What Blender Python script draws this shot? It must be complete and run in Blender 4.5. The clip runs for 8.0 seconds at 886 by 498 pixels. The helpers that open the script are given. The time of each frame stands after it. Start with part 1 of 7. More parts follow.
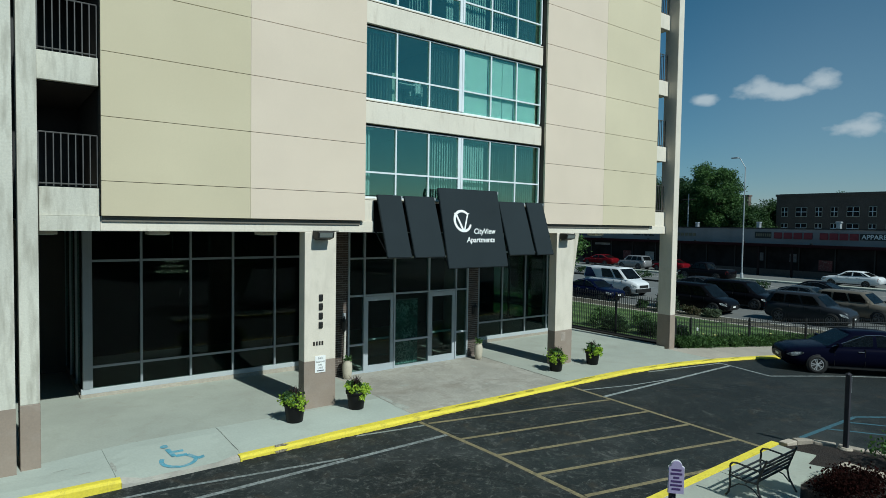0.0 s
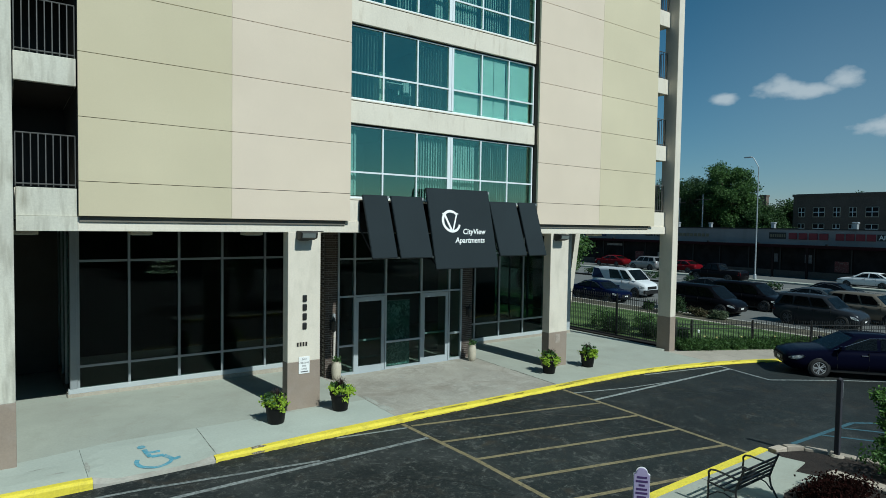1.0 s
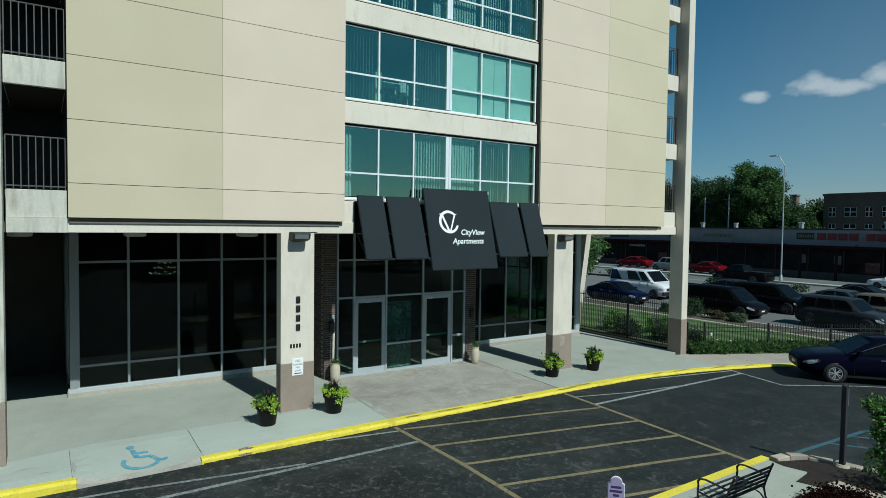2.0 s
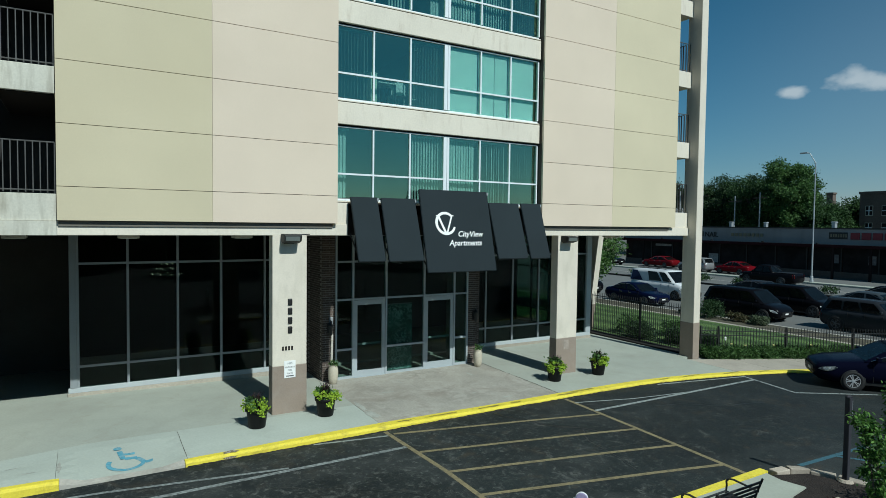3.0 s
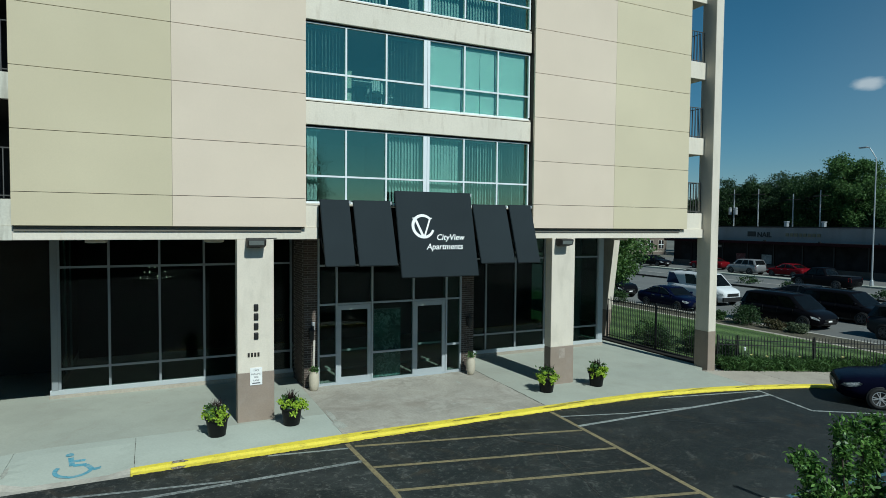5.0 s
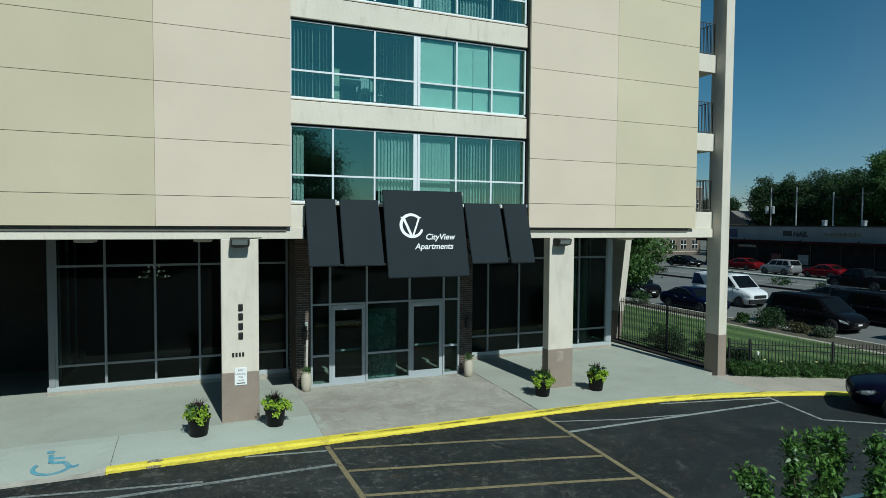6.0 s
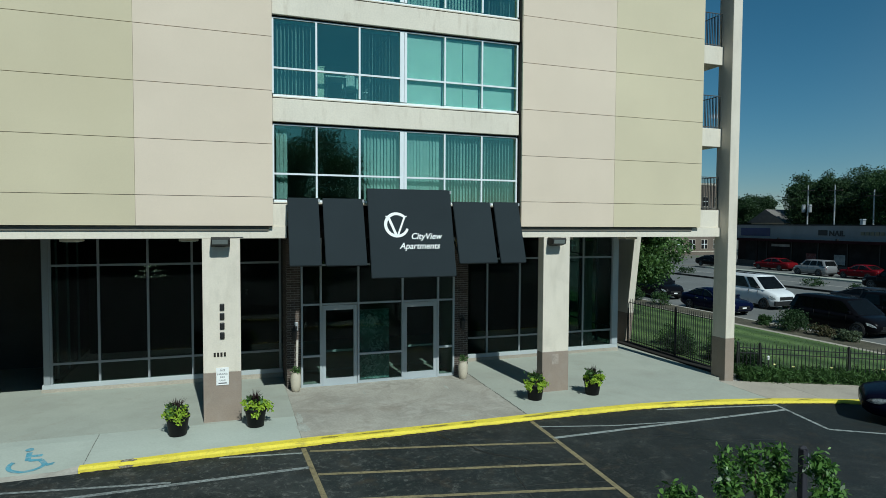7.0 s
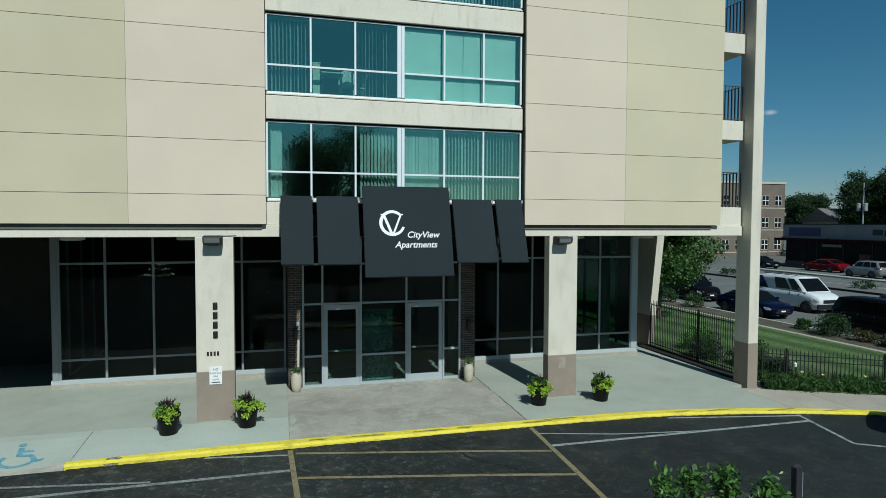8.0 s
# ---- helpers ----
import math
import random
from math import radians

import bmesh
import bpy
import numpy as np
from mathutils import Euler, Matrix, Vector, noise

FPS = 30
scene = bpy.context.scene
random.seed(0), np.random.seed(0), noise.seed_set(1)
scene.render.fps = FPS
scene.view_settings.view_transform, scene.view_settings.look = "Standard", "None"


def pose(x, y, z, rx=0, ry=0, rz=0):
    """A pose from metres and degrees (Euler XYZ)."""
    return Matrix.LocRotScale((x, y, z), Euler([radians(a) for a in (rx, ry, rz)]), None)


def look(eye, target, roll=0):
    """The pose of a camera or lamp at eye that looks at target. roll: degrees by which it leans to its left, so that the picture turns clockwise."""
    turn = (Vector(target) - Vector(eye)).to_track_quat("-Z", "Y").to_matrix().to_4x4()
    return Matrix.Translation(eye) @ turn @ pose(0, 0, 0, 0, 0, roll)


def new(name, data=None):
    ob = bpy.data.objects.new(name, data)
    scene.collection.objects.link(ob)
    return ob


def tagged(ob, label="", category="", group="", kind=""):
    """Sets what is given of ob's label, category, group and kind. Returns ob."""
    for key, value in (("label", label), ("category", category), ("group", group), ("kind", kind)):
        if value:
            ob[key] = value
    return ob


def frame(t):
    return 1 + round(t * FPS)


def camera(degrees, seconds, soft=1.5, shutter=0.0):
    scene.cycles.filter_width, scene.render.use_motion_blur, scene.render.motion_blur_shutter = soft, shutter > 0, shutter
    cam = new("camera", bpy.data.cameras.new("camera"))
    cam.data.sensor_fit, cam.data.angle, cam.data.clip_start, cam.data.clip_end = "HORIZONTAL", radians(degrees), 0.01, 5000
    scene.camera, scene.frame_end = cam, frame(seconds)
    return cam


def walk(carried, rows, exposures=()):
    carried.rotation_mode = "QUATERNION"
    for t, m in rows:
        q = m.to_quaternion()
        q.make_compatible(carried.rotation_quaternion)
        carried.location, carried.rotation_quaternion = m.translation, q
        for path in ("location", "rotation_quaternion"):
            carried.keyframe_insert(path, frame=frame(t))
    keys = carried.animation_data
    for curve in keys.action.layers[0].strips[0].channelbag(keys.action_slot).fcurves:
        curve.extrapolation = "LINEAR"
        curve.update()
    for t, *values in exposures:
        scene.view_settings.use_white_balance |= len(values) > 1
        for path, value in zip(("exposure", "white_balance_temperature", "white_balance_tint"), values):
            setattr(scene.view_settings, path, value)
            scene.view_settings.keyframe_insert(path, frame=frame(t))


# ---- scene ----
cam = camera(72.5, 8.0, soft=0.5)
PATH = [
    (0, (-0.162, 0.108, 4.742), (1.053, 1.694, 4.66), 0.9),
    (0.5, (0.162, -0.05, 4.751), (1.359, 1.55, 4.668), 0.9),
    (1, (0.556, -0.22, 4.746), (1.729, 1.398, 4.665), 0.9),
    (1.5, (0.922, -0.353, 4.721), (2.065, 1.287, 4.644), 0.8),
    (3, (2.174, -0.751, 4.826), (3.198, 0.965, 4.743), 0.7),
    (3.5, (2.641, -0.842, 4.873), (3.635, 0.892, 4.792), 0.7),
    (4, (3.128, -0.906, 4.916), (4.088, 0.846, 4.835), 0.7),
    (4.5, (3.695, -0.988, 4.914), (4.612, 0.787, 4.832), 0.6),
    (6, (5.473, -1.285, 4.907), (6.237, 0.561, 4.822), 0.4),
    (6.5, (6.074, -1.356, 4.898), (6.791, 0.509, 4.814), 0.4),
    (7, (6.697, -1.403, 4.901), (7.361, 0.482, 4.814), 0.3),
    (7.5, (7.302, -1.388, 4.891), (7.906, 0.516, 4.805), 0.3),
    (8, (7.926, -1.317, 4.847), (8.454, 0.61, 4.761), 0.2),
]
walk(cam, [(t, look(eye, target, roll)) for t, eye, target, roll in PATH], exposures=[(0.0, 0.0, 5750, 2), (3.0, 0.0, 5750, 2), (8.0, -0.09, 5750, 2)])

# ---- world and sun ----
SUN_EL, SUN_AZ = 45.0, 6.4          # degrees: height, and swing from -y towards +x
SUN_DIR = Vector((math.sin(radians(SUN_AZ)) * math.cos(radians(SUN_EL)), -math.cos(radians(SUN_AZ)) * math.cos(radians(SUN_EL)), math.sin(radians(SUN_EL))))
world = bpy.data.worlds.new("sky")
scene.world = world
world.use_nodes = True
wn, wl = world.node_tree.nodes, world.node_tree.links
wn.clear()
w_out = wn.new("ShaderNodeOutputWorld")
w_bg = wn.new("ShaderNodeBackground")
sky = wn.new("ShaderNodeTexSky")
sky.sky_type = "NISHITA"
sky.sun_disc = False
sky.sun_elevation = radians(SUN_EL)
sky.sun_rotation = math.atan2(SUN_DIR.x, SUN_DIR.y)
sky.air_density, sky.dust_density, sky.ozone_density = 1.0, 0.0, 6.0
w_bg.inputs["Strength"].default_value = 0.051

# fair-weather cumulus: soft noise puffs round a few directions
w_co = wn.new("ShaderNodeTexCoord")
w_n1 = wn.new("ShaderNodeTexNoise")
w_n1.inputs["Scale"].default_value, w_n1.inputs["Detail"].default_value, w_n1.inputs["Roughness"].default_value = 22.0, 5.0, 0.5
w_map = wn.new("ShaderNodeMapping")
w_map.inputs["Scale"].default_value = (1.0, 1.0, 1.7)
wl.new(w_co.outputs["Generated"], w_map.inputs["Vector"])
wl.new(w_map.outputs["Vector"], w_n1.inputs["Vector"])
CLOUDS = [((0.886, 0.419, 0.196), 0.075), ((0.903, 0.384, 0.193), 0.070), ((0.914, 0.352, 0.204), 0.060), ((0.853, 0.485, 0.190), 0.042),
          ((0.941, 0.309, 0.140), 0.070), ((0.955, 0.265, 0.136), 0.06), ((0.68, 0.716, 0.159), 0.02), ((-0.5, -0.8, 0.33), 0.25), ((-0.9, 0.2, 0.35), 0.3)]
total = None
for way, size in CLOUDS:
    dist = wn.new("ShaderNodeVectorMath")
    dist.operation = "DISTANCE"
    flat = wn.new("ShaderNodeVectorMath")
    flat.operation = "MULTIPLY"
    flat.inputs[1].default_value = (1.0, 1.0, 2.4)
    wl.new(w_co.outputs["Generated"], flat.inputs[0])
    wl.new(flat.outputs[0], dist.inputs[0])
    v = Vector(way).normalized()
    dist.inputs[1].default_value = (v.x, v.y, v.z * 2.4)
    ramp = wn.new("ShaderNodeMapRange")
    ramp.inputs["From Min"].default_value, ramp.inputs["From Max"].default_value = 0.0, size
    ramp.inputs["To Min"].default_value, ramp.inputs["To Max"].default_value = 1.0, 0.0
    wl.new(dist.outputs["Value"], ramp.inputs["Value"])
    if total is None:
        total = ramp.outputs[0]
    else:
        mx = wn.new("ShaderNodeMath")
        mx.operation = "MAXIMUM"
        wl.new(total, mx.inputs[0])
        wl.new(ramp.outputs[0], mx.inputs[1])
        total = mx.outputs[0]
w_sum = wn.new("ShaderNodeMath")
w_sum.operation = "MULTIPLY_ADD"
wl.new(total, w_sum.inputs[0])
w_sum.inputs[1].default_value = 0.75
wl.new(w_n1.outputs["Fac"], w_sum.inputs[2])
w_fac = wn.new("ShaderNodeMapRange")
w_fac.interpolation_type = "SMOOTHSTEP"
w_fac.inputs["From Min"].default_value, w_fac.inputs["From Max"].default_value = 0.78, 1.24
w_fac.inputs["To Max"].default_value = 0.86
wl.new(w_sum.outputs[0], w_fac.inputs["Value"])
w_mix = wn.new("ShaderNodeMix")
w_mix.data_type = "RGBA"
w_mix.inputs["B"].default_value = (9.6, 10.2, 10.4, 1)
# thin haze round the bank of cumulus
w_far = wn.new("ShaderNodeVectorMath")
w_far.operation = "DISTANCE"
wl.new(w_co.outputs["Generated"], w_far.inputs[0])
w_far.inputs[1].default_value = Vector((0.95, 0.30, 0.10)).normalized()
w_veil = wn.new("ShaderNodeMapRange")
w_veil.interpolation_type = "SMOOTHSTEP"
w_veil.inputs["From Min"].default_value, w_veil.inputs["From Max"].default_value = 0.0, 0.42
w_veil.inputs["To Min"].default_value, w_veil.inputs["To Max"].default_value = 0.17, 0.0
wl.new(w_far.outputs["Value"], w_veil.inputs["Value"])
w_most = wn.new("ShaderNodeMath")
w_most.operation = "MAXIMUM"
wl.new(w_fac.outputs[0], w_most.inputs[0])
wl.new(w_veil.outputs[0], w_most.inputs[1])
wl.new(w_most.outputs[0], w_mix.inputs["Factor"])
w_tone = wn.new("ShaderNodeHueSaturation")
w_tone.inputs["Hue"].default_value, w_tone.inputs["Saturation"].default_value = 0.476, 1.14
wl.new(sky.outputs["Color"], w_tone.inputs["Color"])
wl.new(w_tone.outputs["Color"], w_mix.inputs["A"])
wl.new(w_mix.outputs["Result"], w_bg.inputs["Color"])
wl.new(w_bg.outputs["Background"], w_out.inputs["Surface"])

sun = new("sun", bpy.data.lights.new("sun", "SUN"))
sun.data.energy, sun.data.angle, sun.data.color = 4.3, radians(0.53), (0.975, 0.952, 0.86)
sun.matrix_world = look(SUN_DIR * 60, (0, 0, 0))


# ---- materials ----
def mat(name, base, rough=0.7, metal=0.0, var=0.12, scale=1.5, fine=30.0, grain=0.06, bump=0.15, spec=0.5, stain=None, amount=0.0, streak=1.0, coat=0.0, tint=0.0, depth=0.01, spots=0.0, drag=1.0, warp=0.0, patch=0.0, edge=(0.5, 0.72)):
    """Paint or mineral surface: two scales of noise in colour, fine relief, stains, and a tint that differs from piece to piece."""
    m = bpy.data.materials.new(name)
    m.use_nodes = True
    n, l = m.node_tree.nodes, m.node_tree.links
    b = n["Principled BSDF"]
    b.inputs["Roughness"].default_value, b.inputs["Metallic"].default_value, b.inputs["Specular IOR Level"].default_value = rough, metal, spec
    b.inputs["Coat Weight"].default_value = coat
    geo = n.new("ShaderNodeNewGeometry")
    def noisy(s, detail=4.0, stretch=1.0, along=1.0, twist=0.0):
        t = n.new("ShaderNodeTexNoise")
        t.inputs["Distortion"].default_value = twist
        t.inputs["Scale"].default_value, t.inputs["Detail"].default_value = s, detail
        if stretch != 1.0 or along != 1.0:
            mp = n.new("ShaderNodeMapping")
            mp.inputs["Scale"].default_value = (1 / along, 1, 1 / stretch)
            l.new(geo.outputs["Position"], mp.inputs["Vector"])
            l.new(mp.outputs["Vector"], t.inputs["Vector"])
        else:
            l.new(geo.outputs["Position"], t.inputs["Vector"])
        return t.outputs["Fac"]
    def spread(fac, lo, hi):
        r = n.new("ShaderNodeMapRange")
        r.inputs["From Min"].default_value, r.inputs["From Max"].default_value = 0.3, 0.7
        r.inputs["To Min"].default_value, r.inputs["To Max"].default_value = lo, hi
        l.new(fac, r.inputs["Value"])
        return r.outputs[0]
    def times(p, q):
        t = n.new("ShaderNodeMath")
        t.operation = "MULTIPLY"
        l.new(p, t.inputs[0])
        l.new(q, t.inputs[1])
        return t.outputs[0]
    gain = times(spread(noisy(scale), 1 - var, 1 + var), spread(noisy(fine, 6.0), 1 - grain, 1 + grain))
    if tint:
        info = n.new("ShaderNodeObjectInfo")
        r = n.new("ShaderNodeMapRange")
        r.inputs["To Min"].default_value, r.inputs["To Max"].default_value = 1 - tint, 1 + tint
        l.new(info.outputs["Random"], r.inputs["Value"])
        gain = times(gain, r.outputs[0])
    mul = n.new("ShaderNodeVectorMath")
    mul.operation = "SCALE"
    mul.inputs[0].default_value = base
    l.new(gain, mul.inputs["Scale"])
    colour = mul.outputs[0]
    if stain:
        mk = n.new("ShaderNodeMapRange")
        mk.inputs["From Min"].default_value, mk.inputs["From Max"].default_value, mk.inputs["To Max"].default_value = edge[0], edge[1], amount
        l.new(noisy(spots or scale * 2.3, 7.0, streak, drag, warp), mk.inputs["Value"])
        cover = times(mk.outputs[0], spread(noisy(patch, 3.0), 0.0, 1.0)) if patch else mk.outputs[0]
        mixer = n.new("ShaderNodeMix")
        mixer.data_type = "RGBA"
        l.new(cover, mixer.inputs["Factor"])
        l.new(colour, mixer.inputs["A"])
        mixer.inputs["B"].default_value = (*stain, 1)
        colour = mixer.outputs["Result"]
    l.new(colour, b.inputs["Base Color"])
    if bump:
        bp = n.new("ShaderNodeBump")
        bp.inputs["Strength"].default_value, bp.inputs["Distance"].default_value = bump, depth
        l.new(noisy(fine * 1.7, 5.0), bp.inputs["Height"])
        l.new(bp.outputs["Normal"], b.inputs["Normal"])
    return m


def glass(name, tint, gloss=0.06, rough=0.0, grazing=0.6, mirror=(1, 1, 1)):
    """A thin pane: tinted see-through with mirror reflections that grow towards grazing view."""
    m = bpy.data.materials.new(name)
    m.use_nodes = True
    n, l = m.node_tree.nodes, m.node_tree.links
    n.clear()
    out = n.new("ShaderNodeOutputMaterial")
    tr, gl, mix = n.new("ShaderNodeBsdfTransparent"), n.new("ShaderNodeBsdfGlossy"), n.new("ShaderNodeMixShader")
    tr.inputs["Color"].default_value = (*tint, 1)
    gl.inputs["Roughness"].default_value = rough
    gl.inputs["Color"].default_value = (*mirror, 1)
    lw = n.new("ShaderNodeLayerWeight")
    lw.inputs["Blend"].default_value = 0.25
    mr = n.new("ShaderNodeMapRange")
    mr.inputs["To Min"].default_value, mr.inputs["To Max"].default_value = gloss, grazing
    l.new(lw.outputs["Fresnel"], mr.inputs["Value"])
    l.new(mr.outputs[0], mix.inputs["Fac"])
    l.new(tr.outputs[0], mix.inputs[1])
    l.new(gl.outputs[0], mix.inputs[2])
    l.new(mix.outputs[0], out.inputs["Surface"])
    return m


def leafy(name, light, dark, shine=0.35):
    """Leaves: two greens spread leaf by leaf, with some light coming through."""
    m = bpy.data.materials.new(name)
    m.use_nodes = True
    n, l = m.node_tree.nodes, m.node_tree.links
    b, out = n["Principled BSDF"], n["Material Output"]
    geo = n.new("ShaderNodeNewGeometry")
    mixer = n.new("ShaderNodeMix")
    mixer.data_type = "RGBA"
    mixer.inputs["A"].default_value, mixer.inputs["B"].default_value = (*dark, 1), (*light, 1)
    l.new(geo.outputs["Random Per Island"], mixer.inputs["Factor"])
    l.new(mixer.outputs["Result"], b.inputs["Base Color"])
    b.inputs["Roughness"].default_value = 1 - shine
    b.inputs["Specular IOR Level"].default_value = 0.3
    tl, mix = n.new("ShaderNodeBsdfTranslucent"), n.new("ShaderNodeMixShader")
    l.new(mixer.outputs["Result"], tl.inputs["Color"])
    mix.inputs["Fac"].default_value = 0.3
    l.new(b.outputs[0], mix.inputs[1])
    l.new(tl.outputs[0], mix.inputs[2])
    l.new(mix.outputs[0], out.inputs["Surface"])
    return m


def glow(name, colour, strength):
    m = bpy.data.materials.new(name)
    m.use_nodes = True
    b = m.node_tree.nodes["Principled BSDF"]
    b.inputs["Base Color"].default_value = (*colour, 1)
    b.inputs["Emission Color"].default_value, b.inputs["Emission Strength"].default_value = (*colour, 1), strength
    return m


def worn_paint(name, base, under, wear=0.55):
    """Road paint with patches rubbed down to the surface below."""
    m = mat(name, base, 0.75, var=0.12, scale=2.0, fine=25, grain=0.2, stain=under, amount=wear, spots=9.0)
    return m


M_PANEL_A = mat("panel_straw", (0.565, 0.497, 0.342), 0.85, var=0.04, scale=0.5, fine=55, grain=0.03, bump=0.12, tint=0.012)
# east copy of the straw paint, its brighter appearance put into the colour
M_PANEL_A_LIT = mat("panel_straw_lit", (0.605, 0.532, 0.37), 0.85, var=0.04, scale=0.5, fine=55, grain=0.03, bump=0.12, tint=0.012)
M_PANEL_B = mat("panel_blush", (0.668, 0.562, 0.442), 0.85, var=0.035, scale=0.5, fine=55, grain=0.03, bump=0.12, tint=0.012)
M_CONC = mat("painted_concrete", (0.69, 0.635, 0.53), 0.85, var=0.05, scale=0.9, fine=26, grain=0.05, bump=0.2, stain=(0.36, 0.29, 0.21), amount=0.55, streak=5.0, spots=8.0, patch=1.3, edge=(0.54, 0.8))
M_COL = mat("column_paint", (0.665, 0.605, 0.505), 0.8, var=0.05, scale=0.8, fine=30, grain=0.04, bump=0.2, stain=(0.42, 0.38, 0.30), amount=0.28, streak=4.0, spots=4.0)
M_WING = mat("weathered_wall_paint", (0.56, 0.545, 0.465), 0.85, var=0.10, scale=0.7, fine=26, grain=0.06, bump=0.25, stain=(0.29, 0.27, 0.215), amount=0.7, streak=6.0, spots=8.0, edge=(0.47, 0.72))
M_BROWN = mat("taupe_base_paint", (0.27, 0.215, 0.17), 0.8, var=0.08, scale=1.2, fine=30, grain=0.06, bump=0.2, stain=(0.34, 0.30, 0.26), amount=0.3)
M_GHOST = mat("pale_plate_mark", (0.33, 0.28, 0.235), 0.85, var=0.2, scale=6, fine=30, grain=0.1, bump=0.2, stain=(0.27, 0.215, 0.17), amount=0.8, spots=11.0)
M_DARKMETAL = mat("dark_metal", (0.012, 0.012, 0.013), 0.5, 0.3, var=0.1, scale=3, bump=0.05)
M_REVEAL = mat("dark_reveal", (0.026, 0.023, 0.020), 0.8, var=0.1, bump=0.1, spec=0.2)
M_BACKING = mat("brown_backing", (0.075, 0.066, 0.055), 0.85, var=0.1, bump=0.1, spec=0.2)
M_DRIP = mat("dull_brown_strip", (0.16, 0.145, 0.12), 0.7, var=0.1, bump=0.1, spec=0.2)
M_ALU = mat("grey_aluminium", (0.40, 0.44, 0.455), 0.45, 0.15, var=0.05, scale=1.5, fine=60, grain=0.04, bump=0.04)
M_ALU_DK = mat("darker_aluminium", (0.27, 0.295, 0.305), 0.45, 0.15, var=0.06, scale=1.5, fine=60, grain=0.04, bump=0.04)
M_SILL = mat("pale_sill_metal", (0.44, 0.475, 0.48), 0.5, 0.1, var=0.06, scale=1.5, fine=50, grain=0.04, bump=0.04)
M_WHITEFRAME = mat("white_window_frame", (0.72, 0.76, 0.78), 0.5, var=0.04, scale=2, fine=50, grain=0.03, bump=0.04)
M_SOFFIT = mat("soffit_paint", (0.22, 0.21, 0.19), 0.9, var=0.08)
M_PAVE = mat("concrete_paving", (0.352, 0.372, 0.315), 0.9, var=0.06, scale=0.55, fine=22, grain=0.05, bump=0.2, stain=(0.26, 0.27, 0.22), amount=0.35, tint=0.03)
M_PAVE_NEW = mat("fresh_concrete_paving", (0.39, 0.425, 0.37), 0.9, var=0.07, scale=0.5, fine=22, grain=0.05, bump=0.2, stain=(0.36, 0.385, 0.335), amount=0.5, spots=0.8, tint=0.03)
M_PAVE_GREY = mat("stained_paving", (0.325, 0.308, 0.26), 0.9, var=0.14, scale=0.8, fine=18, grain=0.10, bump=0.4, stain=(0.46, 0.44, 0.38), amount=0.6, spots=2.4, warp=1.2, patch=0.6, edge=(0.5, 0.66))
M_PAVE_OLD = mat("weathered_paving", (0.36, 0.325, 0.265), 0.9, var=0.10, scale=0.7, fine=22, grain=0.1, bump=0.3, stain=(0.22, 0.20, 0.16), amount=0.3, tint=0.05)
M_ASPHALT = mat("sealed_asphalt", (0.0104, 0.0150, 0.0152), 0.78, var=0.30, scale=0.4, fine=38, grain=0.35, bump=0.5, stain=(0.075, 0.078, 0.072), amount=0.38, spec=0.3, spots=26.0, drag=1.3, warp=0.3, patch=0.5, edge=(0.50, 0.72))
M_ROAD = mat("street_asphalt", (0.135, 0.138, 0.13), 0.85, var=0.15, scale=0.2, fine=20, grain=0.15, bump=0.3, stain=(0.11, 0.11, 0.105), amount=0.4, streak=0.2)
M_YELLOW = mat("yellow_kerb_paint", (0.73, 0.605, 0.05), 0.7, var=0.06, scale=1.3, fine=30, grain=0.08, bump=0.3, stain=(0.20, 0.17, 0.04), amount=0.5, spots=16.0, drag=3.0, warp=0.4, patch=0.8, edge=(0.55, 0.68))
M_KERB = mat("kerb_concrete", (0.40, 0.38, 0.33), 0.9, var=0.12, scale=1.0, fine=20, grain=0.1, bump=0.4, stain=(0.22, 0.2, 0.17), amount=0.4)
M_LINE_Y = worn_paint("faded_yellow_line", (0.205, 0.170, 0.090), (0.06, 0.055, 0.035), 0.85)
M_LINE_W = worn_paint("faded_white_line", (0.25, 0.275, 0.265), (0.05, 0.055, 0.055), 0.95)
M_LINE_OLD = mat("rubbed_white_line", (0.22, 0.24, 0.232), 0.75, var=0.2, scale=2.0, fine=25, grain=0.3, stain=(0.03, 0.034, 0.035), amount=0.7, spots=11.0, warp=0.4, edge=(0.42, 0.70))
M_LINE_B = worn_paint("faded_blue_line", (0.040, 0.105, 0.135), (0.025, 0.035, 0.04), 0.85)
M_BLUE = worn_paint("blue_symbol_paint", (0.10, 0.29, 0.37), (0.30, 0.36, 0.35), 0.6)
M_BRICK = mat("dark_brick", (0.085, 0.064, 0.052), 0.9, var=0.2, scale=2.0, fine=40, grain=0.15, bump=0.4, tint=0.35)
M_MORTAR = mat("mortar", (0.30, 0.27, 0.235), 0.95, var=0.1, bump=0.3)
M_AWNING = mat("charcoal_canvas", (0.0185, 0.0260, 0.0300), 0.85, var=0.08, scale=0.8, fine=180, grain=0.10, bump=0.2, spec=0.2)
M_WHITE = mat("white_sign_paint", (0.80, 0.80, 0.78), 0.6, var=0.03, bump=0.03)
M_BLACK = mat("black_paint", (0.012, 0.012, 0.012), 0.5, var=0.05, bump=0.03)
M_RAIL = mat("black_iron", (0.030, 0.030, 0.030), 0.45, 0.2, var=0.15, scale=4, bump=0.1)
# black iron greyed in colour for the sun on the balcony bars
M_BALCONY_RAIL = mat("sunlit_iron", (0.085, 0.085, 0.082), 0.6, 0.1, var=0.2, scale=4, bump=0.1)
M_POT = mat("black_pot", (0.0045, 0.0045, 0.005), 0.55, var=0.1, scale=4, bump=0.05, spec=0.25)
M_VASE = mat("cream_ceramic", (0.50, 0.45, 0.35), 0.5, var=0.08, scale=5, bump=0.1)
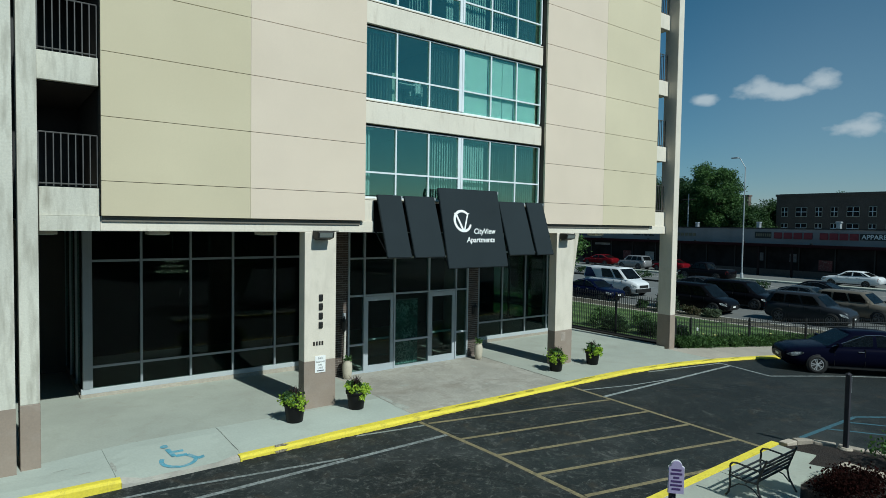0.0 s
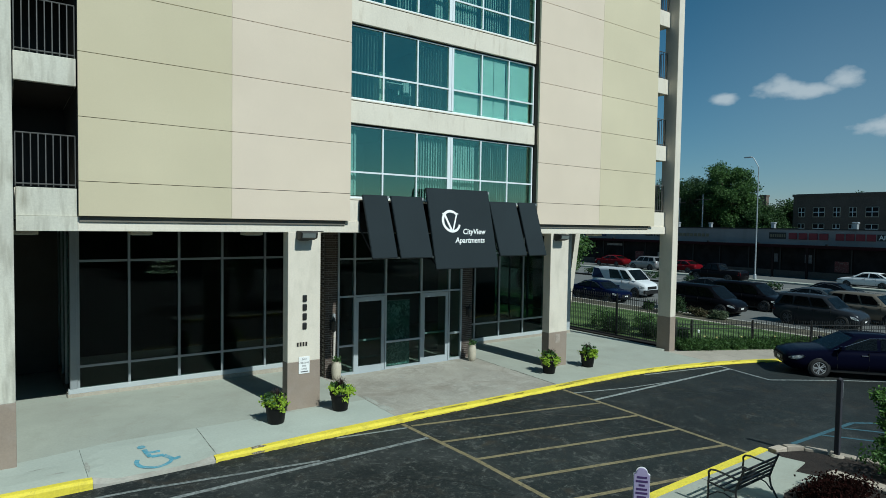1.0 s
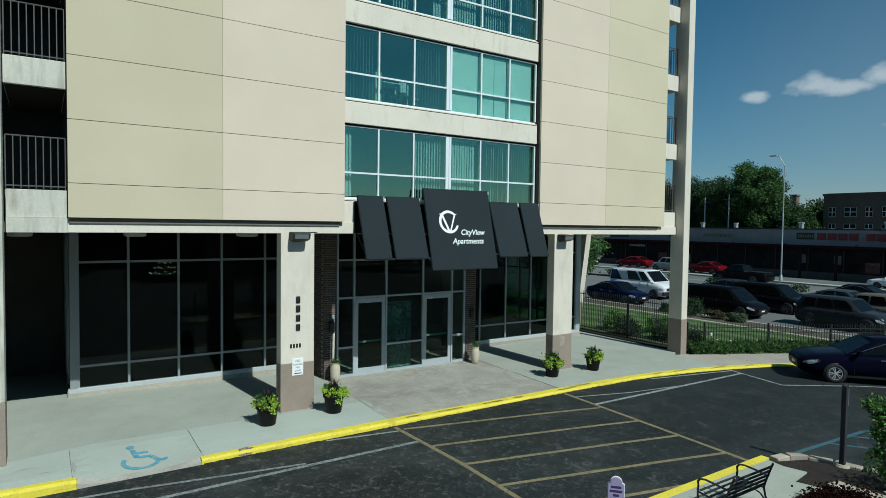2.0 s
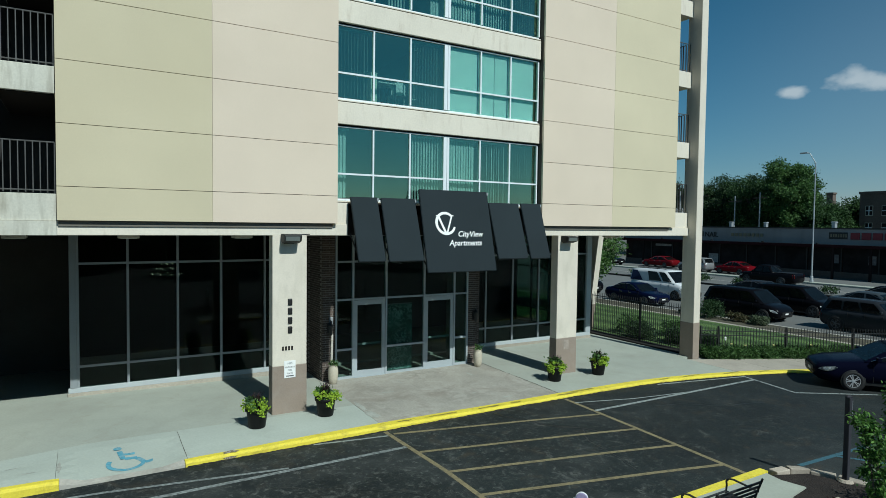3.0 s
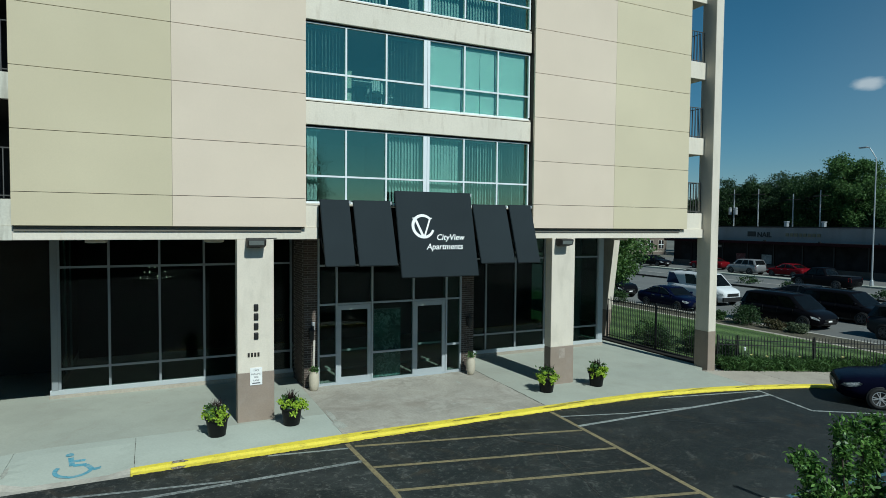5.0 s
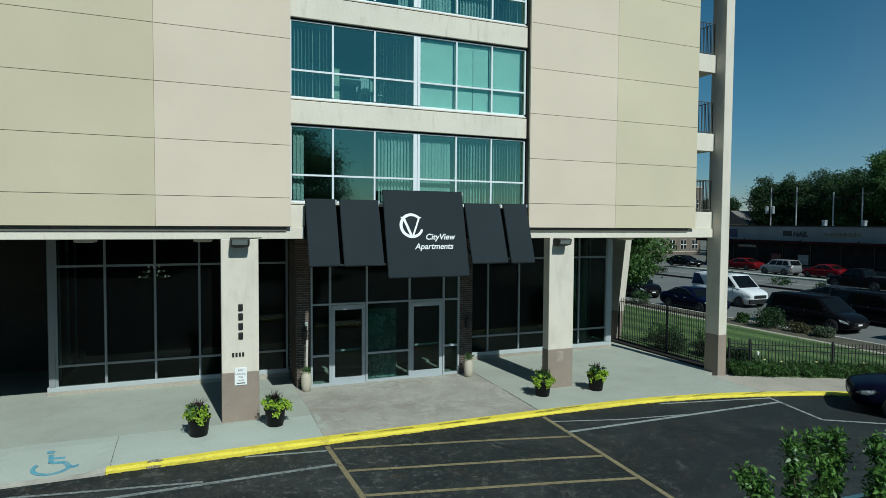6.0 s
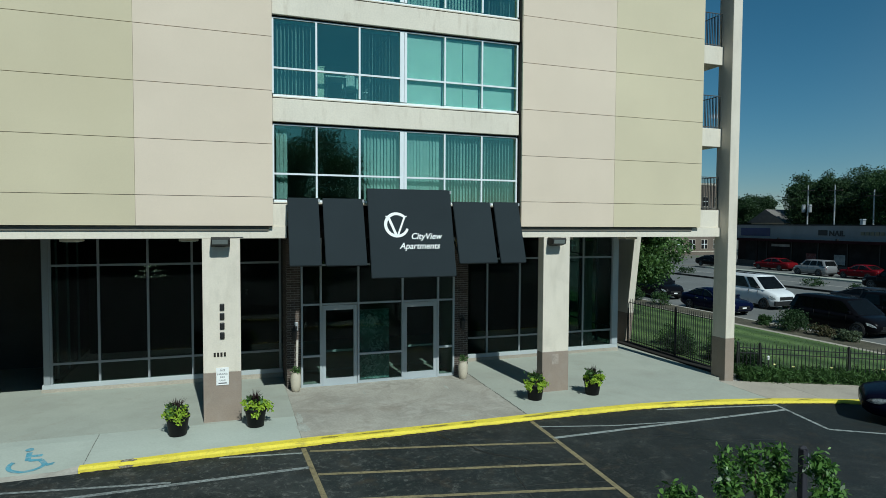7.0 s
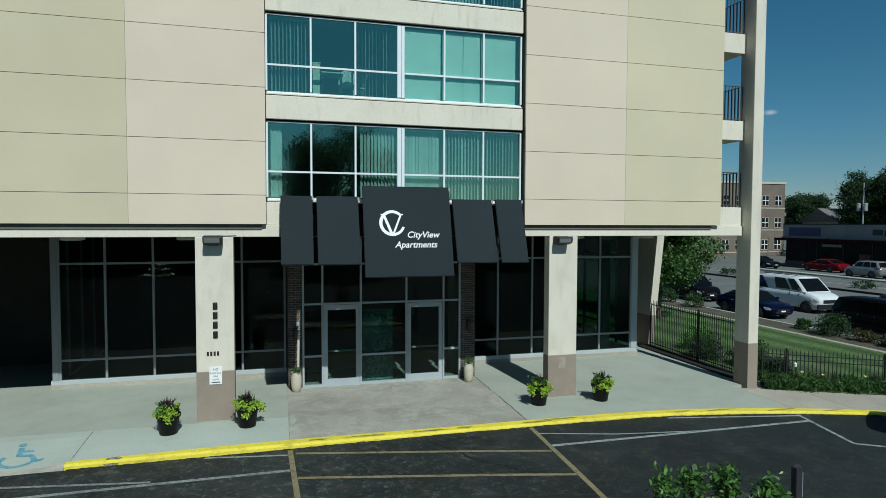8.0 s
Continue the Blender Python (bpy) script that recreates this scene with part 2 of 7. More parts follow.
M_SUN_STRIP = mat("sunlit_brick_strip", (0.56, 0.52, 0.46), 0.7, var=0.12, scale=6, bump=0.1)
M_SOIL = mat("dark_soil", (0.03, 0.022, 0.016), 1.0, var=0.3, scale=8, fine=60, grain=0.4, bump=0.9, depth=0.03)
M_MULCH = mat("bark_mulch", (0.026, 0.018, 0.014), 1.0, var=0.35, scale=3, fine=45, grain=0.5, bump=1.0, depth=0.04)
M_STONE = mat("edging_stone", (0.36, 0.31, 0.25), 0.9, var=0.15, scale=3, fine=25, grain=0.12, bump=0.5, tint=0.15)
M_LAWN = mat("striped_lawn", (0.120, 0.192, 0.052), 0.95, var=0.18, scale=0.6, fine=40, grain=0.35, bump=1.0, stain=(0.135, 0.16, 0.055), amount=0.4, depth=0.04, spots=2.0)
def cloudy(m, scale, detail, rough, twist, colour, lo, hi, amount, fade=None):
    """A second, broader layer of wear mixed over a surface."""
    n, l = m.node_tree.nodes, m.node_tree.links
    noise, geo, fac, mixer = n.new("ShaderNodeTexNoise"), n.new("ShaderNodeNewGeometry"), n.new("ShaderNodeMapRange"), n.new("ShaderNodeMix")
    noise.inputs["Scale"].default_value, noise.inputs["Detail"].default_value = scale, detail
    noise.inputs["Roughness"].default_value, noise.inputs["Distortion"].default_value = rough, twist
    fac.inputs["From Min"].default_value, fac.inputs["From Max"].default_value, fac.inputs["To Max"].default_value = lo, hi, amount
    mixer.data_type = "RGBA"
    mixer.inputs["B"].default_value = (*colour, 1)
    l.new(geo.outputs["Position"], noise.inputs["Vector"])
    l.new(noise.outputs["Fac"], fac.inputs["Value"])
    cover = fac.outputs[0]
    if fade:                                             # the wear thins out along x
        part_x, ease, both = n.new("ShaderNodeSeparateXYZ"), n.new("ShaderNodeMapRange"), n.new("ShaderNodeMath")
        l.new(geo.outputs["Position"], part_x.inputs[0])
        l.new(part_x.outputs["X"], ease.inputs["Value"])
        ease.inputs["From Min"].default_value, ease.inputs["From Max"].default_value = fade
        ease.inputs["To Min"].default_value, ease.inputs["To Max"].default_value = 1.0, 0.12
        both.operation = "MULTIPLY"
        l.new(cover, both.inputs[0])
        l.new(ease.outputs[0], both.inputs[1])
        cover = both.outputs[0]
    l.new(cover, mixer.inputs["Factor"])
    l.new(n["Principled BSDF"].inputs["Base Color"].links[0].from_socket, mixer.inputs["A"])
    l.new(mixer.outputs["Result"], n["Principled BSDF"].inputs["Base Color"])


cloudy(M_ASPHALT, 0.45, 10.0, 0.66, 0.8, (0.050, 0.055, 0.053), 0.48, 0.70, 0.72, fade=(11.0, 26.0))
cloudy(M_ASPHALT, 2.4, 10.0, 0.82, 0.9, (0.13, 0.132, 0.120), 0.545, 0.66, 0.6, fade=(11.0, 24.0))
cloudy(M_ASPHALT, 1.1, 9.0, 0.7, 1.2, (0.060, 0.046, 0.030), 0.55, 0.70, 0.5)
cloudy(M_ASPHALT, 0.9, 8.0, 0.7, 0.4, (0.008, 0.011, 0.012), 0.50, 0.62, 0.55)
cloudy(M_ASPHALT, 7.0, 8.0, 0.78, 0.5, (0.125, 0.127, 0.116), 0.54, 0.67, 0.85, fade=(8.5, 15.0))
cloudy(M_YELLOW, 1.6, 9.0, 0.72, 0.9, (0.40, 0.31, 0.05), 0.53, 0.70, 0.6)
cloudy(M_YELLOW, 9.0, 8.0, 0.75, 0.6, (0.16, 0.13, 0.06), 0.60, 0.70, 0.7)
cloudy(M_PAVE, 0.35, 8.0, 0.65, 0.5, (0.30, 0.31, 0.265), 0.48, 0.70, 0.7)
cloudy(M_PAVE_GREY, 0.7, 9.0, 0.7, 0.8, (0.225, 0.198, 0.158), 0.50, 0.68, 0.8)
cloudy(M_PAVE_GREY, 4.0, 9.0, 0.8, 0.7, (0.45, 0.43, 0.37), 0.57, 0.70, 0.45)
cloudy(M_PAVE, 1.6, 9.0, 0.75, 0.6, (0.29, 0.275, 0.225), 0.54, 0.74, 0.55)
cloudy(M_PAVE_NEW, 1.3, 9.0, 0.75, 0.6, (0.30, 0.315, 0.27), 0.54, 0.74, 0.55)
cloudy(M_BROWN, 1.1, 8.0, 0.65, 0.3, (0.34, 0.30, 0.26), 0.54, 0.72, 0.5)
cloudy(M_COL, 1.4, 8.0, 0.65, 0.4, (0.47, 0.43, 0.35), 0.55, 0.75, 0.45)
cloudy(M_PANEL_A, 0.30, 7.0, 0.6, 0.2, (0.535, 0.465, 0.31), 0.50, 0.75, 0.5)
cloudy(M_PANEL_A_LIT, 0.30, 7.0, 0.6, 0.2, (0.56, 0.49, 0.335), 0.50, 0.75, 0.5)
cloudy(M_PANEL_B, 0.30, 7.0, 0.6, 0.2, (0.60, 0.50, 0.385), 0.50, 0.75, 0.5)
_n, _l = M_LAWN.node_tree.nodes, M_LAWN.node_tree.links
_wave, _geo, _mixl = _n.new("ShaderNodeTexWave"), _n.new("ShaderNodeNewGeometry"), _n.new("ShaderNodeMix")
_wave.inputs["Scale"].default_value, _wave.inputs["Distortion"].default_value, _wave.inputs["Detail Scale"].default_value = 0.17, 0.8, 0.6
_mixl.data_type, _mixl.blend_type = "RGBA", "MULTIPLY"
_mixl.inputs["B"].default_value = (0.40, 0.48, 0.42, 1)
_old = _n["Principled BSDF"].inputs["Base Color"].links[0].from_socket
_l.new(_geo.outputs["Position"], _wave.inputs["Vector"])
_l.new(_wave.outputs["Fac"], _mixl.inputs["Factor"])
_l.new(_old, _mixl.inputs["A"])
_l.new(_mixl.outputs["Result"], _n["Principled BSDF"].inputs["Base Color"])
M_GROUND = mat("far_ground", (0.12, 0.12, 0.10), 0.95, var=0.2, scale=0.05, fine=2, grain=0.2, bump=0.2)
M_BARK = mat("bark", (0.10, 0.075, 0.055), 0.95, var=0.25, scale=5, fine=30, grain=0.3, bump=0.8, depth=0.03)
M_LEAF_DARK = leafy("leaf_dark", (0.060, 0.120, 0.032), (0.024, 0.055, 0.018))
M_LEAF_MID = leafy("leaf_mid", (0.095, 0.185, 0.045), (0.035, 0.080, 0.022))
M_LEAF_FRESH = leafy("leaf_fresh", (0.15, 0.29, 0.058), (0.022, 0.062, 0.016), 0.6)
M_LEAF_LIME = leafy("leaf_lime", (0.42, 0.56, 0.05), (0.22, 0.36, 0.03), 0.4)
M_LEAF_PURPLE = leafy("leaf_purple", (0.06, 0.035, 0.035), (0.02, 0.014, 0.014))
M_LEAF_RED = leafy("leaf_red", (0.026, 0.007, 0.006), (0.008, 0.004, 0.003), 0.05)
M_LEAF_RED.node_tree.nodes["Principled BSDF"].inputs["Specular IOR Level"].default_value = 0.08
M_LEAF_DEEP = leafy("leaf_deep", (0.042, 0.085, 0.026), (0.016, 0.038, 0.014))
M_LEAF_SAGE = leafy("leaf_sage", (0.13, 0.16, 0.085), (0.05, 0.075, 0.04))
M_LEAF_RUST = leafy("leaf_rust", (0.095, 0.07, 0.035), (0.04, 0.055, 0.02))
M_LEAF_STREET = leafy("leaf_street_tree", (0.125, 0.225, 0.055), (0.028, 0.066, 0.02), 0.5)
M_FLOWER = mat("pale_yellow_petals", (0.80, 0.72, 0.30), 0.7, var=0.1, bump=0)
M_GLASS_DARK = glass("smoked_glass", (0.46, 0.57, 0.53), 0.010, grazing=0.20)
M_GLASS_ENTRY = glass("entrance_glass", (0.55, 0.68, 0.64), 0.012, grazing=0.25)
M_GLASS_TEAL = glass("teal_glass", (0.565, 0.77, 0.755), 0.22, grazing=0.5, mirror=(0.82, 1.0, 0.76))
M_ROOM = mat("room_wall", (0.45, 0.43, 0.38), 0.9, var=0.05, bump=0.05)
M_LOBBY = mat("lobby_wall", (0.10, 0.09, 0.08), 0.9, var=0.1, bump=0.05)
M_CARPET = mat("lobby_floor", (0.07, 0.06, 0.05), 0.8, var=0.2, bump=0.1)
M_TILE = mat("pale_lobby_tile", (0.36, 0.37, 0.33), 0.6, var=0.10, scale=1.5, bump=0.05)
M_VANE = mat("blind_fabric", (0.54, 0.56, 0.53), 0.9, var=0.05, scale=3, fine=40, grain=0.05, bump=0.1, tint=0.12)
M_SHADE = mat("roller_shade", (0.80, 0.81, 0.77), 0.9, var=0.03, bump=0.05)
M_CURTAIN = mat("curtain", (0.5, 0.5, 0.46), 0.9, var=0.1, scale=2, streak=6, bump=0.1)
# diffuser of the soffit box lamps, given a faint glow
M_LENS = glow("lamp_lens", (0.5, 0.55, 0.5), 0.05)
M_BULB = glow("warm_bulb", (1.0, 0.85, 0.6), 3.0)
M_PURPLE = mat("lilac_sign", (0.36, 0.31, 0.47), 0.6, var=0.06, bump=0.05)
M_PURPLE_D = mat("violet_lettering", (0.06, 0.03, 0.12), 0.6, var=0.05, bump=0)
M_WOODPOST = mat("dark_timber", (0.022, 0.022, 0.03), 0.8, var=0.2, scale=3, streak=6, bump=0.4)
M_RUBBER = mat("tyre_rubber", (0.012, 0.012, 0.012), 0.85, var=0.1, bump=0.1)
M_RIM = mat("alloy_rim", (0.42, 0.43, 0.44), 0.35, 0.25, var=0.05, bump=0)
M_RIM_DARK = mat("dark_wheel_cover", (0.10, 0.10, 0.105), 0.5, 0.2, var=0.05, bump=0)
M_CARGLASS = mat("car_glass", (0.010, 0.012, 0.013), 0.06, 0.0, var=0.05, bump=0, spec=0.5)
M_CARGLASS.node_tree.nodes["Principled BSDF"].inputs["IOR"].default_value = 1.45
M_TRIMBLACK = mat("black_trim", (0.010, 0.010, 0.010), 0.5, var=0.05, bump=0)
M_CHROME = mat("chrome", (0.55, 0.56, 0.57), 0.15, 0.9, var=0.03, bump=0)
M_LAMPCLEAR = mat("headlight_lens", (0.50, 0.54, 0.55), 0.2, 0.0, var=0.5, scale=16, bump=0, coat=0.3, spots=20.0, stain=(0.10, 0.11, 0.12), amount=0.6)
M_LAMPRED = mat("tail_light_lens", (0.35, 0.012, 0.01), 0.2, var=0.1, bump=0, coat=0.5)
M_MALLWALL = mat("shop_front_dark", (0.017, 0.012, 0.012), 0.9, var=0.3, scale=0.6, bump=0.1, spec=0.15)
M_FASCIA = mat("fascia_render", (0.27, 0.255, 0.25), 0.85, var=0.1, scale=0.3, bump=0.1, stain=(0.17, 0.155, 0.15), amount=0.5, streak=4)
M_RED = mat("red_letter", (0.19, 0.010, 0.020), 0.5, var=0.05, bump=0)
M_BRICK_DK = mat("dark_brick_far", (0.115, 0.088, 0.072), 0.9, var=0.15, scale=0.6, fine=5, grain=0.15, bump=0.1)
M_BRICK_TAN = mat("tan_brick_far", (0.155, 0.125, 0.10), 0.9, var=0.12, scale=0.5, fine=5, grain=0.12, bump=0.1)
M_STONEBAND = mat("limestone_trim", (0.48, 0.44, 0.36), 0.9, var=0.08, bump=0.1)
M_SIGN_TAN = mat("dull_gilt_letter", (0.20, 0.165, 0.10), 0.6, var=0.15, bump=0)
M_MAROON = mat("maroon_valance", (0.026, 0.008, 0.010), 0.85, var=0.2, scale=1.2, bump=0.1, spec=0.1)
M_POSTER_PALE = mat("pale_poster", (0.30, 0.30, 0.29), 0.6, var=0.3, scale=2.5, bump=0, stain=(0.08, 0.09, 0.11), amount=0.8, spots=5.0)
M_POSTER_DIM = mat("dim_poster", (0.10, 0.10, 0.11), 0.6, var=0.3, scale=2.5, bump=0, stain=(0.25, 0.22, 0.18), amount=0.6, spots=6.0)
M_POSTER_RED = mat("red_poster", (0.12, 0.02, 0.02), 0.6, var=0.3, scale=2.5, bump=0, stain=(0.22, 0.2, 0.18), amount=0.5, spots=6.0)
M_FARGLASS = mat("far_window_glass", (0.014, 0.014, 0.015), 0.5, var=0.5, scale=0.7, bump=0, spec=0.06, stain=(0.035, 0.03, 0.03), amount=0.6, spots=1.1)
M_GALV = mat("galvanised_steel", (0.42, 0.44, 0.45), 0.5, 0.5, var=0.08, bump=0.05)
M_ROOFING = mat("roofing", (0.12, 0.115, 0.11), 0.95, var=0.1, bump=0.1)
M_SHINGLE = mat("grey_shingle", (0.15, 0.14, 0.13), 0.95, var=0.15, scale=2, bump=0.2)


# ---- mesh helpers ----
def thing(name, at, label, category="", group="", kind="", turn=0.0):
    """An empty at a thing's base, under which its parts hang."""
    ob = new(name)
    ob.empty_display_size = 0.2
    ob.matrix_basis = pose(at[0], at[1], at[2], 0, 0, turn)
    return tagged(ob, label, category, group, kind)


def root_at(ob):
    at = Vector((0, 0, 0))
    while ob is not None:
        at += ob.matrix_basis.translation
        ob = ob.parent
    return at


def part(name, bm, material, parent=None, label="", world_space=True, smooth=False, kind=""):
    """Links a bmesh as one mesh object under a thing or a part. world_space: the bmesh is in world coordinates."""
    me = bpy.data.meshes.new(name)
    if parent is not None and world_space:
        bmesh.ops.translate(bm, verts=bm.verts, vec=-root_at(parent))
    bm.to_mesh(me)
    bm.free()
    me.materials.append(material)
    if smooth:
        for p in me.polygons:
            p.use_smooth = True
    ob = new(name, me)
    ob.parent = parent
    return tagged(ob, label, kind=kind)


def solid(name, bm, material, label, category="", kind="structure", group="", smooth=False):
    """A top-level mesh."""
    ob = part(name, bm, material, None, label, smooth=smooth)
    return tagged(ob, label, category, group, kind)


def bx(bm, x0, x1, y0, y1, z0, z1, bevel=0.0):
    vs = [bm.verts.new((x, y, z)) for z in (z0, z1) for x, y in ((x0, y0), (x1, y0), (x1, y1), (x0, y1))]
    fs = [bm.faces.new([vs[i] for i in q]) for q in ((3, 2, 1, 0), (4, 5, 6, 7), (0, 1, 5, 4), (1, 2, 6, 5), (2, 3, 7, 6), (3, 0, 4, 7))]
    if bevel:
        es = list({e for f in fs for e in f.edges})
        bmesh.ops.bevel(bm, geom=es, offset=bevel, segments=2, affect="EDGES", profile=0.5)
    return bm


def box(*a, bevel=0.0):
    return bx(bmesh.new(), *a, bevel=bevel)


def tube(bm, p, q, r0, r1=None, n=8):
    """A tapered round bar from p to q."""
    r1 = r0 if r1 is None else r1
    p, q = Vector(p), Vector(q)
    d = (q - p).normalized()
    u = d.orthogonal().normalized()
    w = d.cross(u)
    rings = []
    for c, r in ((p, r0), (q, r1)):
        rings.append([bm.verts.new(c + r * (math.cos(2 * math.pi * i / n) * u + math.sin(2 * math.pi * i / n) * w)) for i in range(n)])
    for i in range(n):
        bm.faces.new((rings[0][i], rings[0][(i + 1) % n], rings[1][(i + 1) % n], rings[1][i]))
    bm.faces.new(rings[0][::-1])
    bm.faces.new(rings[1])
    return bm


def lathe(bm, rows, n=20, centre=(0, 0, 0)):
    """A turned body from (radius, height) rows."""
    cx, cy, cz = centre
    rings = [[bm.verts.new((cx + r * math.cos(2 * math.pi * i / n), cy + r * math.sin(2 * math.pi * i / n), cz + z)) for i in range(n)] for r, z in rows]
    for a, b in zip(rings, rings[1:]):
        for i in range(n):
            bm.faces.new((a[i], a[(i + 1) % n], b[(i + 1) % n], b[i]))
    bm.faces.new(rings[0][::-1])
    bm.faces.new(rings[-1])
    return bm


def prism(bm, outline, depth, place):
    """An outline of (u, v) pushed out by depth; place maps (u, v, w) into space."""
    front = [bm.verts.new(place(u, v, 0.0)) for u, v in outline]
    back = [bm.verts.new(place(u, v, depth)) for u, v in outline]
    k = len(outline)
    bm.faces.new(front)
    bm.faces.new(back[::-1])
    for i in range(k):
        bm.faces.new((front[(i + 1) % k], front[i], back[i], back[(i + 1) % k]))
    return bm


def text_bm(words, size, shear=0.0, extrude=0.01, offset=0.0, align="LEFT", spacing=1.0):
    """Lettering in the built-in font, in the plane x-y, pushed out along z."""
    c = bpy.data.curves.new("lettering", "FONT")
    c.body, c.size, c.shear, c.extrude, c.offset, c.align_x, c.space_character, c.resolution_u = words, size, shear, extrude, offset, align, spacing, 3
    tmp = bpy.data.objects.new("lettering", c)
    scene.collection.objects.link(tmp)
    me = bpy.data.meshes.new_from_object(tmp.evaluated_get(bpy.context.evaluated_depsgraph_get()))
    bm = bmesh.new()
    bm.from_mesh(me)
    bpy.data.objects.remove(tmp)
    bpy.data.meshes.remove(me)
    bpy.data.curves.remove(c)
    return bm


def leaves(name, centres, per, spread, size, material, parent=None, label="", kind="", seed=1, flat=0.6, world_space=True, pointed=False, slim=1.0):
    """Clumps of small single leaves scattered round the centres; one mesh."""
    rng = np.random.default_rng(seed)
    centres = np.asarray(centres, float)
    k = len(centres) * per
    c = np.repeat(centres[:, :3], per, 0)
    if np.ndim(spread) == 0:
        spread = (spread, spread, spread * 0.8)
    c = c + rng.normal(0, 1, (k, 3)) * np.asarray(spread)
    nrm = rng.normal(0, 1, (k, 3)) * (1, 1, 0.6) + (0, 0, flat)
    nrm /= np.linalg.norm(nrm, axis=1)[:, None]
    a = np.cross(nrm, rng.normal(0, 1, (k, 3)))
    a /= np.linalg.norm(a, axis=1)[:, None] + 1e-9
    b = np.cross(nrm, a) * slim
    s = size * rng.uniform(0.6, 1.25, (k, 1))
    if pointed:
        lift = nrm * s * 0.22
        quad = np.stack((c - a * s, c - a * s * 0.25 - b * s * 0.36 + lift, c + a * s * 0.45 - b * s * 0.34 + lift, c + a * s, c + a * s * 0.45 + b * s * 0.34 + lift, c - a * s * 0.25 + b * s * 0.36 + lift), 1)
    else:
        quad = np.stack((c - a * s, c - b * s * 0.6 + a * s * 0.1, c + a * s + nrm * s * 0.15, c + b * s * 0.6 + a * s * 0.1), 1)
    v, sides = quad.reshape(-1, 3), quad.shape[1]
    if parent is not None and world_space:
        v = v - np.array(root_at(parent))
    me = bpy.data.meshes.new(name)
    me.vertices.add(len(v))
    me.vertices.foreach_set("co", v.ravel().astype(np.float32))
    me.loops.add(len(v))
    me.loops.foreach_set("vertex_index", np.arange(len(v), dtype=np.int32))
    me.polygons.add(k)
    me.polygons.foreach_set("loop_start", np.arange(0, sides * k, sides, dtype=np.int32))
    me.polygons.foreach_set("loop_total", np.full(k, sides, np.int32))
    me.update(calc_edges=True)
    me.materials.append(material)
    ob = new(name, me)
    ob.parent = parent
    return tagged(ob, label, kind=kind)


# ---- ground ----
def lot_z(x):
    return -0.012 - 0.009 * max(0.0, min(x, 30.0) - 12.0)


def kerb_y(x):
    return 11.86 - 0.012 * min(2.8, max(0.0, 14.0 - x)) - 0.0245 * max(0.0, x - 15.7) ** 2


def bed_y(x):
    return 13.15 - 0.42 * (x - 21.5)


def kerb_w(x):
    """Width of the kerb's top, narrower towards the ramp."""
    return 0.17 + 0.11 * max(0.0, min(1.0, (x - 4.8) / 3.6))


def pave_z(x, y):
    z = 0.20 - 0.008 * x + 0.02 * min(0.0, y - 13.75)
    if x > 8 and y > 14.2:                              # rises a little towards the shopfront
        z += 0.012 * (min(x, 19.0) - 8) * min(1.0, (y - 14.2) / 3.3) * max(0.0, min(1.0, (21.4 - x) / 1.2))
    if x < 2.2:                                         # dips towards the foot of the next wing
        z -= 0.10 * min(1.0, (2.2 - x) / 1.5) * max(0.0, min(1.0, (y - 12.3) / 0.8)) * max(0.0, min(1.0, (16.0 - y) / 1.5))
    if x > 2.8 and y < 13.2:                            # sinks a little towards the ramp
        z -= 0.036 * max(0.0, min(1.0, (6.4 - x) / 2.5)) * min(1.0, (13.2 - y) / 1.1)
    if 1.72 < x < 3.90 and y < 13.2:                    # dropped kerb with short flared sides
        side = min(1.0, (x - 1.72) / 0.45, (3.90 - x) / 0.45)
        z -= side * (z - lot_z(x) - 0.012) * (13.2 - y) / 1.4
    return z


def sheet(name, xs, ys, zfun, material, label, kind="structure", category=""):
    """A grid over xs by ys; zfun gives the height."""
    bm = bmesh.new()
    rows = [[bm.verts.new((x, y, zfun(x, y))) for x in xs] for y in ys]
    for r0, r1 in zip(rows, rows[1:]):
        for i in range(len(xs) - 1):
            bm.faces.new((r0[i], r0[i + 1], r1[i + 1], r1[i]))
    return solid(name, bm, material, label, category, kind)


sheet("ground", [-1500, -60, 26, 60, 150, 1500], [-1500, -60, 0, 30, 120, 1500], lambda x, y: -0.62, M_GROUND, "flat dusty ground reaching the horizon under everything", category="ground")

# the lot, a sheet of sealed asphalt with a slight cross fall
bm = bmesh.new()
xs = [-12 + 0.5 * i for i in range(85)]
low = [bm.verts.new((x, -40.0, lot_z(x))) for x in xs]
mid = [bm.verts.new((x, 5.0, lot_z(x))) for x in xs]
top = [bm.verts.new((x, kerb_y(x) + 0.05, lot_z(x))) for x in xs]
for a, b in ((low, mid), (mid, top)):
    for i in range(len(xs) - 1):
        bm.faces.new((a[i], a[i + 1], b[i + 1], b[i]))
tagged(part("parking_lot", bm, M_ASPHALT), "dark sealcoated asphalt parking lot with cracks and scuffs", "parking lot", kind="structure")


